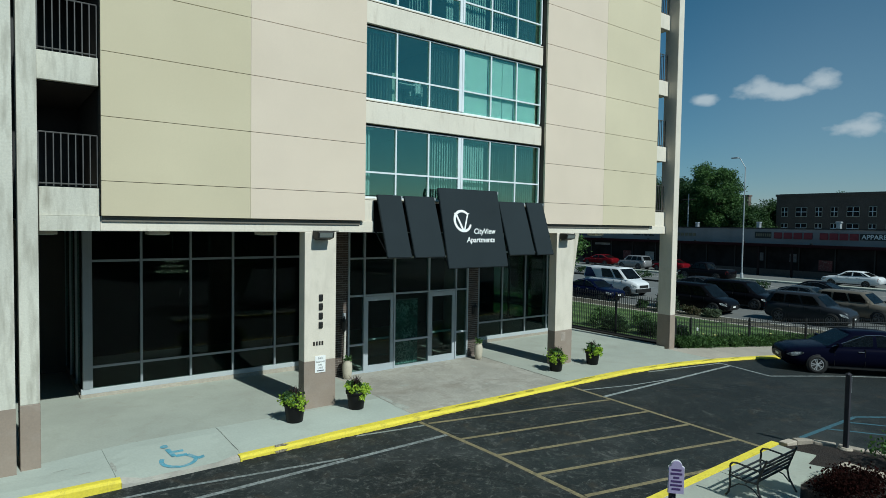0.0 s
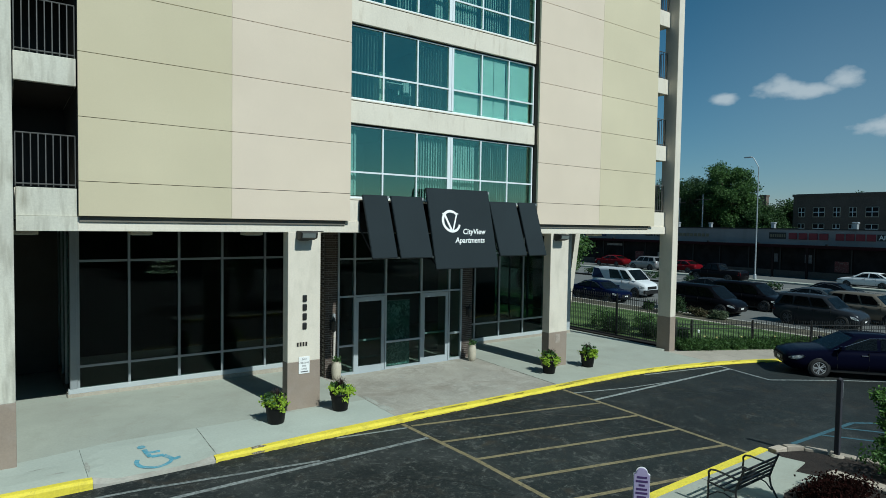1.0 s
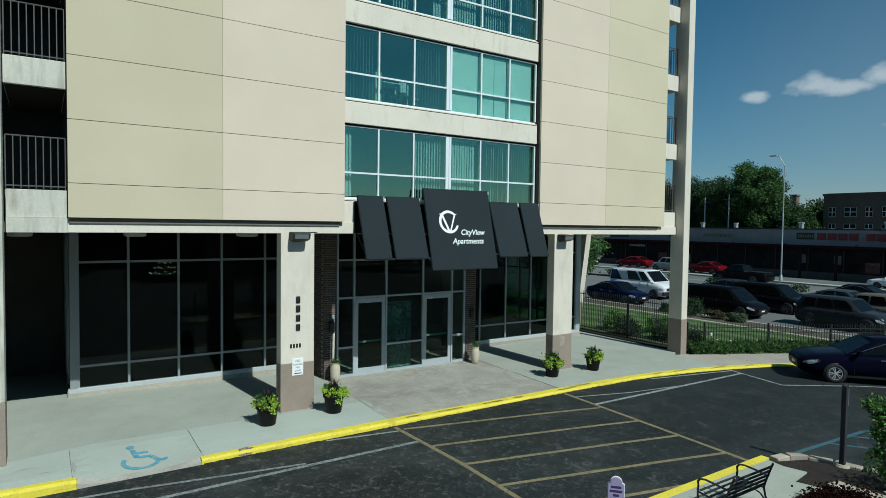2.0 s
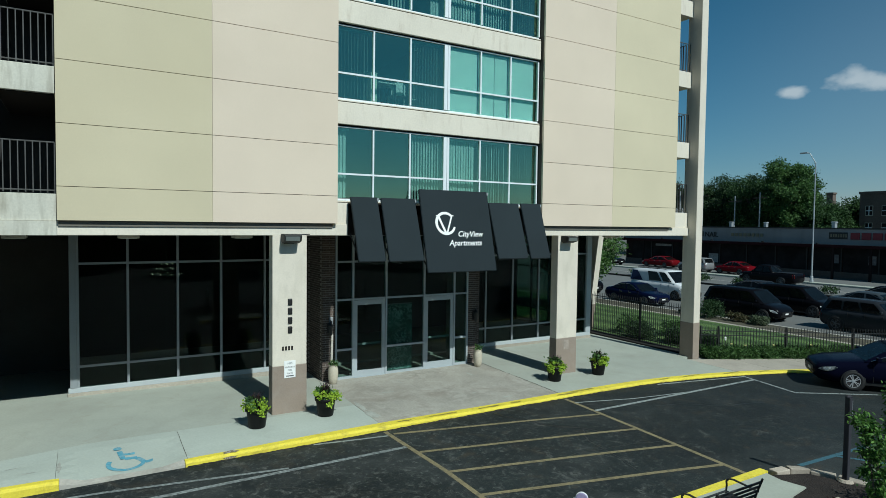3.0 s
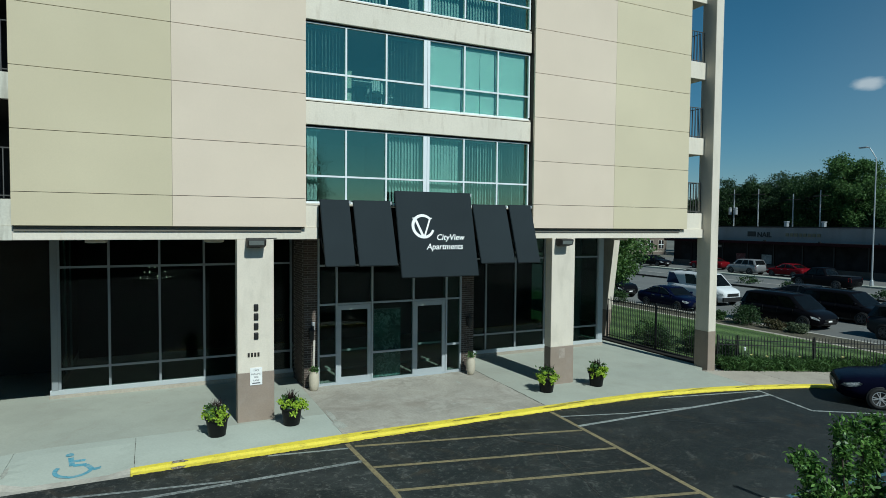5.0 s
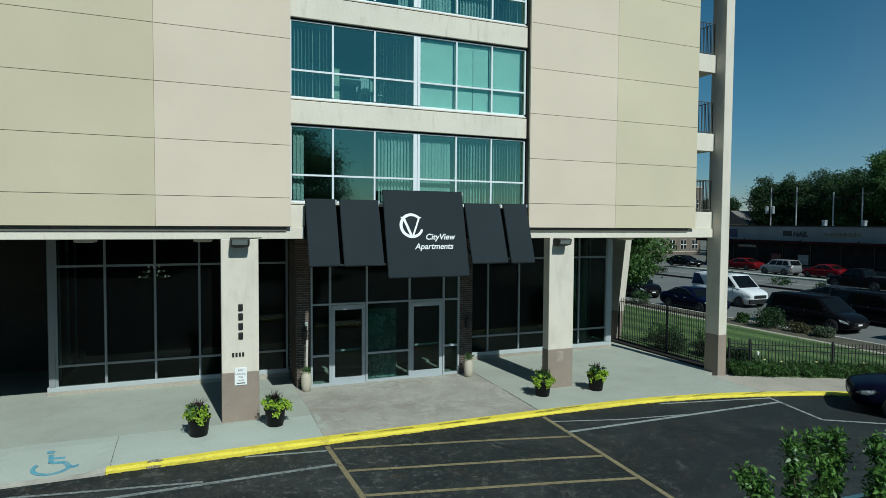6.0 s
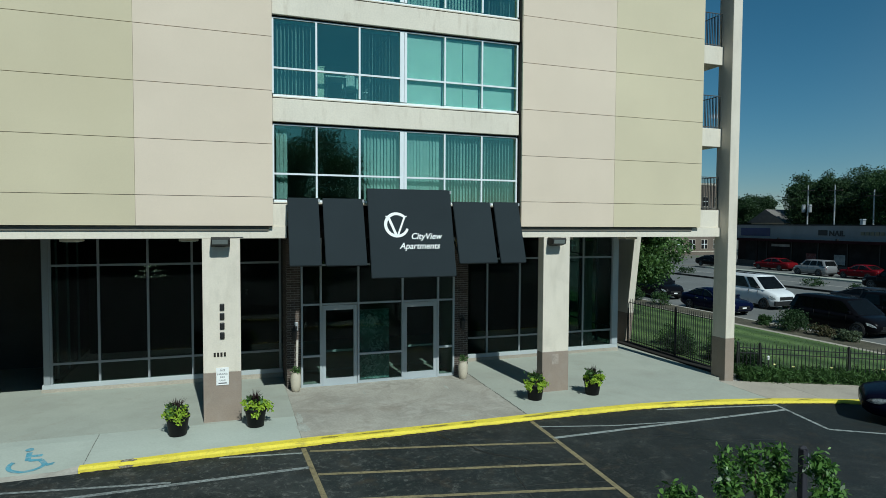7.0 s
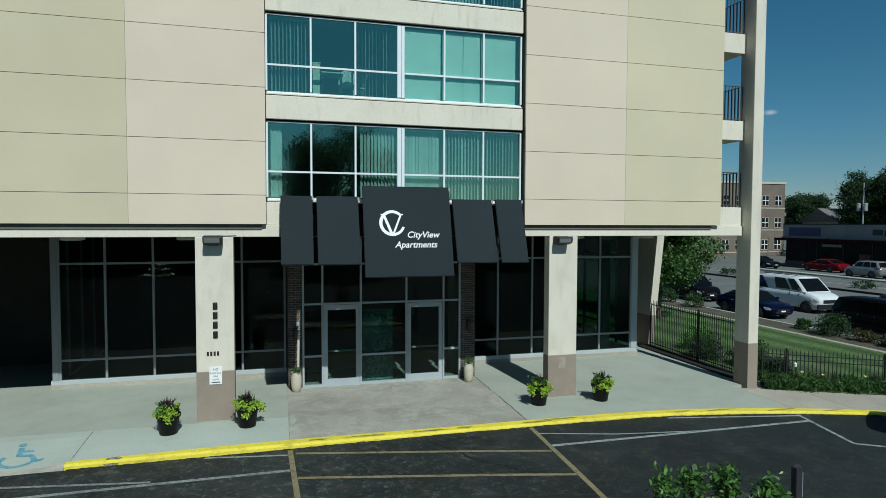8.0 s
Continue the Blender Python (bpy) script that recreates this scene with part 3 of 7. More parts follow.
def slab(parent, x0, x1, ylo, yhi, material, gap=0.006):
    """One paving slab between two edge functions."""
    bm = bmesh.new()
    n = max(1, int((x1 - x0) / 0.35))
    m = 5
    grid = []
    for j in range(m + 1):
        row = []
        for i in range(n + 1):
            x = x0 + gap + (x1 - x0 - 2 * gap) * i / n
            lo, hi = ylo(x) + gap, yhi(x) - gap
            y = lo + (hi - lo) * j / m
            row.append(bm.verts.new((x, y, pave_z(x, y))))
        grid.append(row)
    for a, b in zip(grid, grid[1:]):
        for i in range(n):
            bm.faces.new((a[i], a[i + 1], b[i + 1], b[i]))
    rim = grid[0] + [r[-1] for r in grid[1:-1]] + grid[-1][::-1] + [r[0] for r in grid[1:-1]][::-1]
    foot = [bm.verts.new(v.co - Vector((0, 0, 0.35))) for v in rim]
    for i in range(len(rim)):
        j = (i + 1) % len(rim)
        bm.faces.new((rim[j], rim[i], foot[i], foot[j]))
    return part("slab", bm, material, parent)


pavement = thing("pavement", (11, 13, 0), "pale stained concrete entrance pavement in large slabs", "pavement", kind="structure")
kb = lambda x: kerb_y(x) + kerb_w(x)
line = lambda x: 13.62
back = lambda x: 24.0
front_cuts = [-12, 1.70, 3.92, 8.15, 13.75, 21.0]
for a, b in zip(front_cuts, front_cuts[1:]):
    slab(pavement, a, b, kb, line if b < 20 else (lambda x: min(13.62, bed_y(x) + 2)), M_PAVE_GREY if a == 8.15 else M_PAVE_NEW if b < 9 else M_PAVE, 0.003)
for a, b in ((-12, 8.15), (8.15, 13.75), (13.75, 22.2)):
    slab(pavement, a, b, line, back if b < 20 else (lambda x: 19.6), M_PAVE_GREY if a == 8.15 else M_PAVE, 0.001)
for a, b in ((21.0, 22.6), (22.6, 24.6), (24.6, 27.0), (27.0, 30.0)):
    slab(pavement, a, b, kb, lambda x: min(13.62, bed_y(x)), M_PAVE_OLD)
part("bedding", box(-12, 22, 12.2, 24.0, -0.4, -0.06), M_KERB, pavement)


# kerb: painted stones laid along the edge, with a dropped gap at the ramp
def kerb_stone(parent, x0, x1, material, yfun, zfun, lotfun, wide=0.0, n=8):
    bm = bmesh.new()
    prof = []
    for i in range(n + 1):
        x = x0 + 0.0015 + (x1 - x0 - 0.003) * i / n
        y, z, g = yfun(x), zfun(x), lotfun(x)
        w = wide or kerb_w(x)
        prof.append([bm.verts.new(p) for p in ((x, y, g - 0.1), (x, y, z - 0.045), (x, y + 0.012, z - 0.015), (x, y + 0.045, z + 0.002), (x, y + w, z + 0.004), (x, y + w, g - 0.1))])
    for a, b in zip(prof, prof[1:]):
        for k in range(5):
            bm.faces.new((a[k], b[k], b[k + 1], a[k + 1]))
    bm.faces.new(prof[0])
    bm.faces.new(prof[-1][::-1])
    bmesh.ops.recalc_face_normals(bm, faces=bm.faces)
    return part("kerb_stone", bm, material, parent)


kerb = thing("kerb", (11, 11.8, 0), "worn bright yellow painted concrete kerb along the drive", "kerb", kind="structure")
x = -12.0
while x < 30:
    step = 3.05
    if x < 1.76 < x + step:
        step = 1.76 - x
    if abs(x - 1.76) < 0.01:
        x = 3.86
        continue
    kerb_stone(kerb, x, x + step, M_YELLOW if x < 23 else M_KERB, kerb_y, lambda q: pave_z(q, kerb_y(q) + kerb_w(q)), lot_z)
    x += step
bm = bmesh.new()
prev = None
for i in range(22):
    x = 1.765 + 2.09 * i / 21
    zk = pave_z(x, 12.06)
    row = [bm.verts.new(p) for p in ((x, kerb_y(x) + 0.005, -0.1), (x, kerb_y(x) + 0.005, 0.015 + 0.55 * max(0.0, zk - 0.03)), (x, kerb_y(x) + kerb_w(x), zk), (x, kerb_y(x) + kerb_w(x), -0.1))]
    if prev:
        for k in range(3):
            bm.faces.new((prev[k], row[k], row[k + 1], prev[k + 1]))
    prev = row
part("dropped_kerb", bm, M_KERB, kerb, "bare flush concrete at the wheelchair ramp")


# chips knocked out of the paint, and a pale spalled patch at the slab joint
def ragged(name, x, y, rx, ry, zf, material, label, category, seed, group=""):
    r = random.Random(seed)
    bm = bmesh.new()
    ring = []
    for i in range(18):
        a, k = 2 * math.pi * i / 18, r.uniform(0.55, 1.0)
        u, v = x + rx * k * math.cos(a), y + ry * k * math.sin(a)
        ring.append(bm.verts.new((u, v, zf(u, v) + 0.004)))
    mid = bm.verts.new((x, y, zf(x, y) + 0.005))
    for a, b in zip(ring, ring[1:] + ring[:1]):
        bm.faces.new((a, b, mid))
    return solid(name, bm, material, label, category, "", group)


kerb_top = lambda x, y: pave_z(x, kerb_y(x) + kerb_w(x)) + 0.004
M_CHIP = mat("bare_chipped_concrete", (0.17, 0.14, 0.09), 0.95, var=0.3, scale=9, fine=40, grain=0.5, bump=0.6, stain=(0.56, 0.52, 0.42), amount=0.95, spots=22.0)
M_SCUFF = mat("scuffed_yellow_paint", (0.36, 0.30, 0.035), 0.8, var=0.3, scale=5, fine=30, grain=0.3, bump=0.2, stain=(0.10, 0.085, 0.03), amount=0.8, spots=10.0, drag=3.0)
ragged("kerb_chip", 4.74, kerb_y(4.74) + 0.10, 0.17, 0.10, kerb_top, M_CHIP, "chipped bare concrete where the yellow paint is gone", "kerb damage", 30)
r_chip = random.Random(8)
bm = bmesh.new()
ring = []
for i in range(14):
    a, k = 2 * math.pi * i / 14, r_chip.uniform(0.6, 1.0)
    u = 4.70 + 0.17 * k * math.cos(a)
    ring.append(bm.verts.new((u, kerb_y(u) - 0.004, kerb_top(u, 0) - 0.078 + 0.034 * k * math.sin(a))))
bm.faces.new(ring)
solid("kerb_chip", bm, M_CHIP, "chipped bare concrete on the front of the kerb", "kerb damage")
for j, (x, rx, dy) in enumerate(((8.75, 0.22, 0.15), (9.9, 0.62, 0.14), (11.3, 0.5, 0.13), (12.1, 0.24, 0.14), (13.9, 0.55, 0.10), (14.6, 0.6, 0.19), (17.9, 0.3, 0.12), (19.0, 0.55, 0.16), (20.6, 0.6, 0.15), (21.9, 0.4, 0.16))):
    ragged("kerb_scuff", x, kerb_y(x) + dy, rx, 0.05 if x > 16 else 0.062, kerb_top, M_SCUFF, "dark tyre scuff along the yellow kerb top", "kerb damage", 30 + j, "tyre scuffs on the kerb")
M_SPALL = mat("pale_spalled_concrete", (0.345, 0.352, 0.305), 0.95, var=0.12, scale=5, fine=25, grain=0.15, bump=0.5)
for j, (x, y, rx, ry) in enumerate(((8.24, 13.45, 0.10, 0.5), (8.26, 12.75, 0.17, 0.34), (11.6, 13.2, 0.16, 0.03), (10.2, 15.1, 0.03, 0.22), (1.74, 12.55, 0.05, 0.34), (1.25, 12.5, 0.16, 0.03), (0.95, 13.0, 0.22, 0.02), (9.4, 14.3, 0.30, 0.04), (12.6, 15.0, 0.05, 0.26), (12.2, 12.5, 0.22, 0.05))):
    ragged("spalled_patch", x, y, rx, ry, pave_z, M_SPALL, "pale worn patch of concrete in the entrance paving", "paving damage", 50 + j, "worn patches in the paving")


# dark crumbled grime and lost paint along the foot of the kerb
def kerb_grime(x0, x1, seed):
    r = random.Random(seed)
    bm = bmesh.new()
    phase = [(r.uniform(0, 6.28), f) for f in (0.37, 0.9, 2.3, 7.1, 23.0)]
    prev, x = None, x0
    while x < x1:
        wob = sum(math.sin(f * x + p) / (1 + 0.25 * i) for i, (p, f) in enumerate(phase)) / 2.6
        out = max(0.010, 0.028 + 0.026 * wob + r.uniform(-0.016, 0.026))
        up = max(0.003, 0.008 + 0.014 * wob + r.uniform(-0.004, 0.006))
        y, g = kerb_y(x), lot_z(x)
        row = [bm.verts.new(p) for p in ((x, y - out, g + 0.003), (x, y - 0.3 * out, g + 0.010 + r.uniform(0, 0.012)), (x, y - 0.006, g + 0.014), (x, y - 0.005, g + 0.012 + up))]
        if prev:
            for k in range(3):
                bm.faces.new((prev[k], row[k], row[k + 1], prev[k + 1]))
        prev = row
        x += 0.045
    return tagged(part("kerb_grime", bm, M_GRIME, None, "dark crumbled grime along the foot of the yellow kerb", kind="stuff"), category="grime")


M_GRIME = mat("kerb_foot_grime", (0.020, 0.018, 0.014), 0.95, var=0.4, scale=6, fine=50, grain=0.5, bump=0.8, stain=(0.12, 0.10, 0.06), amount=0.7, spots=14.0, depth=0.02)
kerb_grime(3.9, 23.0, 17)


# dirt-filled joints at both edges of the entrance slab
def dirty_joint(x, y0, y1, seed, wide, wander):
    r = random.Random(seed)
    bm = bmesh.new()
    prev, y = None, y0
    while y < y1:
        w, dx = max(0.006, wide * r.uniform(0.2, 1.0)), r.uniform(-wander, wander)
        pair = [bm.verts.new((x + dx + q * w / 2, y, pave_z(x, y) + 0.005)) for q in (-1, 1)]
        if prev:
            bm.faces.new((prev[0], prev[1], pair[1], pair[0]))
        prev = pair
        y += 0.07
    solid("dirty_joint", bm, M_JOINT, "dark dirt packed in the joint between two paving slabs", "paving joint", "", "dirty paving joints")


M_JOINT = mat("joint_dirt", (0.085, 0.080, 0.064), 0.95, var=0.3, scale=5, bump=0.3)
dirty_joint(13.75, 12.15, 16.1, 3, 0.038, 0.012)
dirty_joint(3.92, 12.15, 13.6, 5, 0.014, 0.002)


# ---- painted markings ----
def stripe(name, points, width, material, label, z=None, lift=0.004, group="painted parking lines"):
    """A painted line through the points, laid just above the asphalt."""
    bm = bmesh.new()
    zz = z or (lambda x, y: lot_z(x))
    for (xa, ya), (xb, yb) in zip(points, points[1:]):
        d = Vector((xb - xa, yb - ya)).normalized()
        w = Vector((-d.y, d.x)) * width / 2
        n = max(1, int(math.hypot(xb - xa, yb - ya) / 0.6))
        prev = None
        for i in range(n + 1):
            cx, cy = xa + (xb - xa) * i / n, ya + (yb - ya) * i / n
            pair = [bm.verts.new((cx + s * w.x, cy + s * w.y, zz(cx + s * w.x, cy + s * w.y) + lift)) for s in (-1, 1)]
            if prev:
                bm.faces.new((prev[0], pair[0], pair[1], prev[1]))
            prev = pair
    return solid(name, bm, material, label, "road marking", "", group)


YL = "faded yellow hatch line painted on dark asphalt"
stripe("hatch_edge_line", [(8.15, 11.78), (8.24, 9.2), (8.17, 6.2)], 0.105, M_LINE_Y, "faded yellow border line of the no-parking hatch")
stripe("hatch_edge_line", [(13.72, 11.84), (13.56, 9.1), (13.36, 6.15)], 0.11, M_LINE_Y, "faded yellow border line of the no-parking hatch")
for ya, xb, yb in ((11.56, 13.61, 10.36), (10.30, 13.55, 9.12), (9.13, 13.47, 7.94), (7.98, 13.40, 6.74), (6.85, 11.7, 6.06)):
    stripe("hatch_line", [(8.26, ya), (xb - 0.06, yb)], 0.10, M_LINE_Y, YL, lift=0.006)
WL = "worn white parking line painted on dark asphalt"
stripe("parking_line", [(1.0, 11.46), (2.4, 11.34), (5.6, 10.80)], 0.08, M_LINE_OLD, WL, lift=0.006)
stripe("parking_line", [(6.43, 11.79), (8.1, 11.51)], 0.07, M_LINE_W, WL)
stripe("parking_line", [(-4.0, 10.62), (5.69, 10.70), (8.15, 10.70)], 0.11, M_LINE_OLD, WL)
stripe("parking_line", [(13.66, 10.64), (20.76, 10.70)], 0.11, M_LINE_W, WL)
stripe("parking_line", [(17.4, 11.72), (20.85, 11.10)], 0.08, M_LINE_W, WL)
stripe("parking_line", [(13.72, 11.42), (15.5, 10.96), (17.6, 10.69)], 0.06, M_LINE_W, WL, lift=0.006)
stripe("parking_line", [(20.93, 11.25), (20.42, 9.17)], 0.09, M_LINE_W, WL)
stripe("parking_line", [(20.42, 9.17), (22.35, 7.95), (25.5, 5.5)], 0.09, M_LINE_W, WL)
stripe("parking_line", [(14.75, 5.95), (17.7, 5.83), (19.6, 4.5)], 0.11, M_LINE_B, "faded blue accessible-bay line on dark asphalt", group="blue bay lines")
stripe("parking_line", [(16.0, 5.86), (17.3, 4.0)], 0.09, M_LINE_B, "faded blue accessible-bay line on dark asphalt", group="blue bay lines")
stripe("parking_line", [(17.0, 5.80), (18.4, 3.9)], 0.09, M_LINE_B, "faded blue accessible-bay line on dark asphalt", group="blue bay lines")

# seams and cracks in the sealcoat
M_CRACK = mat("crack_filler", (0.010, 0.010, 0.010), 0.5, var=0.1, bump=0.1)
rng = random.Random(5)
for x0, y0, ang, ln in ((11.2, 11.7, -82, 2.6), (10.6, 8.6, -15, 2.6), (9.0, 10.0, 8, 3.2), (5.0, 10.1, 3, 4.4), (11.6, 7.4, 70, 2.4), (15.5, 10.2, -25, 3.0)):
    pts, a = [(x0, y0)], radians(ang)
    while ln > 0:
        a += rng.uniform(-0.35, 0.35)
        s = rng.uniform(0.15, 0.4)
        pts.append((pts[-1][0] + s * math.cos(a), pts[-1][1] + s * math.sin(a)))
        ln -= s
    stripe("asphalt_crack", pts, 0.05 if x0 == 11.2 else 0.022, M_CRACK, "thin dark filled crack wandering across the asphalt", lift=0.002, group="cracks in the asphalt")


# wheelchair symbol on the ramp
def symbol_stroke(parent, name, pts, width):
    """One connected painted stroke through the points."""
    bm = bmesh.new()
    prev = None
    for i, (px, py) in enumerate(pts):
        d = Vector(pts[min(i + 1, len(pts) - 1)]) - Vector(pts[max(i - 1, 0)])
        d.normalize()
        w = Vector((-d.y, d.x)) * width / 2
        pair = [bm.verts.new((px + s * w.x, py + s * w.y, pave_z(px + s * w.x, py + s * w.y) + 0.006)) for s in (-1, 1)]
        if prev:
            bm.faces.new((prev[0], pair[0], pair[1], prev[1]))
        prev = pair
    part(name, bm, M_BLUE, parent)


cx, cy, k = 2.86, 12.52, 0.78
S = lambda pts: [(cx + k * u, cy + k * v) for u, v in pts]
sym = thing("wheelchair_symbol", (cx, cy, pave_z(cx, cy)), "faded blue wheelchair symbol painted on the concrete ramp", "road marking")
symbol_stroke(sym, "wheel_stroke", S([(0.40 * math.cos(radians(a)), -0.12 + 0.36 * math.sin(radians(a))) for a in range(150, 361, 14)]), 0.085)
symbol_stroke(sym, "back_stroke", S([(-0.12, 0.55), (-0.09, 0.34), (-0.05, 0.10)]), 0.10)
symbol_stroke(sym, "seat_stroke", S([(-0.02, 0.12), (0.12, 0.11), (0.26, 0.10)]), 0.10)
symbol_stroke(sym, "leg_stroke", S([(0.25, 0.08), (0.34, -0.06), (0.42, -0.22)]), 0.10)
symbol_stroke(sym, "foot_stroke", S([(0.43, -0.22), (0.52, -0.20), (0.62, -0.17)]), 0.10)
symbol_stroke(sym, "arm_stroke", S([(-0.05, 0.36), (0.08, 0.35), (0.22, 0.34)]), 0.085)
bm = bmesh.new()
bm.faces.new([bm.verts.new((px, py, pave_z(px, py) + 0.006)) for px, py in S([(-0.16 + 0.10 * math.cos(2 * math.pi * i / 12), 0.70 + 0.09 * math.sin(2 * math.pi * i / 12)) for i in range(12)])])
part("head_dot", bm, M_BLUE, sym)


# ---- the apartment block ----
FLOORS = [5.34 + 2.55 * i for i in range(5)]                 # slab tops above the open ground floor
Y_PANEL, Y_BEAM, Y_GLASS, Y_LOBBY, Y_DOOR = 13.63, 13.80, 13.90, 17.67, 16.21

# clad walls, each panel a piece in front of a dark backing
for name, x0, xm, x1, left_m, right_m in (("wall_west", 1.73, 4.70, 7.67, M_PANEL_A, M_PANEL_B), ("wall_east", 14.28, 17.28, 20.45, M_PANEL_B, M_PANEL_A_LIT)):
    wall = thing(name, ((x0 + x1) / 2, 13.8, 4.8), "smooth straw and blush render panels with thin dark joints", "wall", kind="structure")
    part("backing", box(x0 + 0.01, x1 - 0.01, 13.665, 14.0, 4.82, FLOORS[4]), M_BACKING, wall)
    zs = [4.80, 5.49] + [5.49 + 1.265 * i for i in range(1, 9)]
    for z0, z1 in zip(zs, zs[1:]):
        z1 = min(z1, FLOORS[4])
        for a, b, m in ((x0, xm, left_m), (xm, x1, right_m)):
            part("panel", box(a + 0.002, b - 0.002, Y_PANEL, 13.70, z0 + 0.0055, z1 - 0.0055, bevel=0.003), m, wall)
    part("drip_strip", box(x0 + 0.02, x1 - (0.10 if x0 < 5 else 0.24), 13.715, 13.749, 4.69, 4.80), M_DRIP, wall, "dull brown recessed metal strip")

# ring beam over the columns
for name, x0, x1 in (("beam_west_end", 0.72, 1.724), ("beam_west", 1.726, 8.0), ("beam_east", 14.24, 21.348)):
    solid(name, box(x0, x1, 13.75, 14.15, 4.50, 4.79, bevel=0.012 if x0 > 1 else 0.004), M_CONC if x0 > 1 else M_WING, "pale painted concrete edge beam with rust streaks", "beam")
for name, x0, x1 in (("beam_west_upper", 0.72, 1.725), ("beam_east_upper", 20.455, 21.348)):
    solid(name, box(x0, x1, Y_BEAM, 14.15, 4.792, 5.34, bevel=0.008), M_WING if x0 < 5 else M_CONC, "pale painted concrete edge beam with rust streaks", "beam")
solid("beam_return_west", box(7.675, 8.02, Y_BEAM, 14.055, 4.792, 5.335, bevel=0.01), M_CONC, "pale painted concrete end of the beam beside the awning", "beam")
solid("beam_return_east", box(14.10, 14.278, Y_BEAM, 14.055, 4.792, 5.335, bevel=0.01), M_CONC, "pale painted concrete end of the beam beside the awning", "beam")
solid("beam_entrance", box(8.0, 14.24, 14.06, 14.30, 4.50, 5.33), M_REVEAL, "near-black beam set back behind the awnings", "beam")
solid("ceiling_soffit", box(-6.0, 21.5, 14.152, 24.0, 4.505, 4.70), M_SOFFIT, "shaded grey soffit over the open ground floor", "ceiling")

# spandrel beams between the window bands, and balcony slab edges at both ends
for i, z in enumerate(FLOORS[1:4]):
    solid("spandrel_%d" % (i + 1), box(7.68, 14.26, Y_BEAM, 14.05, z - 0.565, z - 0.005, bevel=0.012), M_CONC, "pale concrete spandrel stained under the window sills", "spandrel")
    solid("balcony_slab_west_%d" % (i + 1), box(0.70, 1.72, Y_BEAM, 19.0, z - 0.54, z, bevel=0.012), M_WING, "pale concrete balcony slab with weather streaks", "balcony slab")
    solid("balcony_slab_east_%d" % (i + 1), box(20.452, 21.346, Y_BEAM, 19.0, z - 0.56, z + 0.01, bevel=0.012), M_CONC, "pale concrete balcony slab with weather streaks", "balcony slab")
    # thin near-black sheet under the slab, for the shade there
    solid("balcony_soffit_west_%d" % (i + 1), box(0.72, 1.70, 13.90, 18.9, z - 0.56, z - 0.541), M_REVEAL, "underside of the balcony slab, coloured dark for its shade", "ceiling")
solid("balcony_slab_east_base", box(20.452, 21.346, 14.152, 19.0, 4.72, 5.34), M_CONC, "pale concrete balcony slab", "balcony slab")
solid("balcony_slab_west_base", box(0.70, 1.72, 14.152, 19.0, 4.72, 5.34), M_CONC, "pale concrete balcony slab", "balcony slab")

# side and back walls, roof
# side walls coloured near-black so that less light bounces on to the columns
solid("wall_side_east", box(20.20, 20.45, 14.0, 24.0, 4.72, FLOORS[4]), M_REVEAL, "side wall behind the balconies, coloured dark to stand for shade", "wall")
solid("wall_side_west", box(1.73, 1.95, 14.0, 24.0, 4.72, FLOORS[4]), M_REVEAL, "side wall behind the balconies, coloured dark to stand for shade", "wall")
solid("wall_back", box(-6.0, 20.45, 24.0, 24.25, -0.3, FLOORS[4]), M_PANEL_A, "plain straw render back wall", "wall")
# balcony shade put into a near-black wall colour
solid("wall_balcony_back", box(-6.0, 1.73, 17.0, 17.2, 4.72, FLOORS[4]), M_BLACK, "back wall of the balconies, coloured black for their shade", "wall")
solid("roof", box(-6.2, 22.1, 13.55, 24.4, FLOORS[4], FLOORS[4] + 0.35), M_CONC, "flat concrete roof slab", "roof")

# end fins: tall blade columns
for name, x0, x1, lab in (("end_column", 21.352, 21.70, "tall pale concrete blade column with a taupe painted base"), ("end_column", 0.37, 0.68, "tall pale concrete blade column beside the balconies")):
    col = thing(name, ((x0 + x1) / 2, 13.75, pave_z(x0, 13.7)), lab, "column", "end columns")
    part("shaft", box(x0, x1, 13.42, 13.99, 1.30, FLOORS[4], bevel=0.015), M_WING if x0 < 5 else M_COL, col)
    part("painted_base", box(x0 - 0.004, x1 + 0.004, 13.416, 13.994, -0.3, 1.302, bevel=0.012), M_BROWN, col, "taupe painted base")
solid("wall_wing", box(-6.0, 0.30, 13.30, 13.62, 1.30, FLOORS[4]), M_WING, "pale painted wall of the next wing", "wall")
solid("wall_wing_base", box(-6.0, 0.304, 13.296, 13.624, -0.3, 1.302), M_BROWN, "taupe painted base of the next wing", "wall")

# tapered pier at the rear corner
pier = thing("rear_pier", (22.15, 19.8, 0.0), "tapered concrete pier, sunlit on its narrow front edge", "column")
for nm, za, zb, m in (("shaft", 1.25, 4.72, M_COL), ("painted_base", -0.3, 1.25, M_BROWN)):
    bm = bmesh.new()
    yf = lambda z: 19.46 - (z - 0.1) * 0.135
    e = 0.003 if nm == "painted_base" else 0.0
    prism(bm, [(yf(za) - e, za), (yf(zb) - e, zb), (21.6, zb), (21.6, za)], 0.30 + 2 * e, lambda u, v, w: Vector((22.0 - e + w, u, v)))
    bmesh.ops.recalc_face_normals(bm, faces=bm.faces)
    part(nm, bm, m, pier)

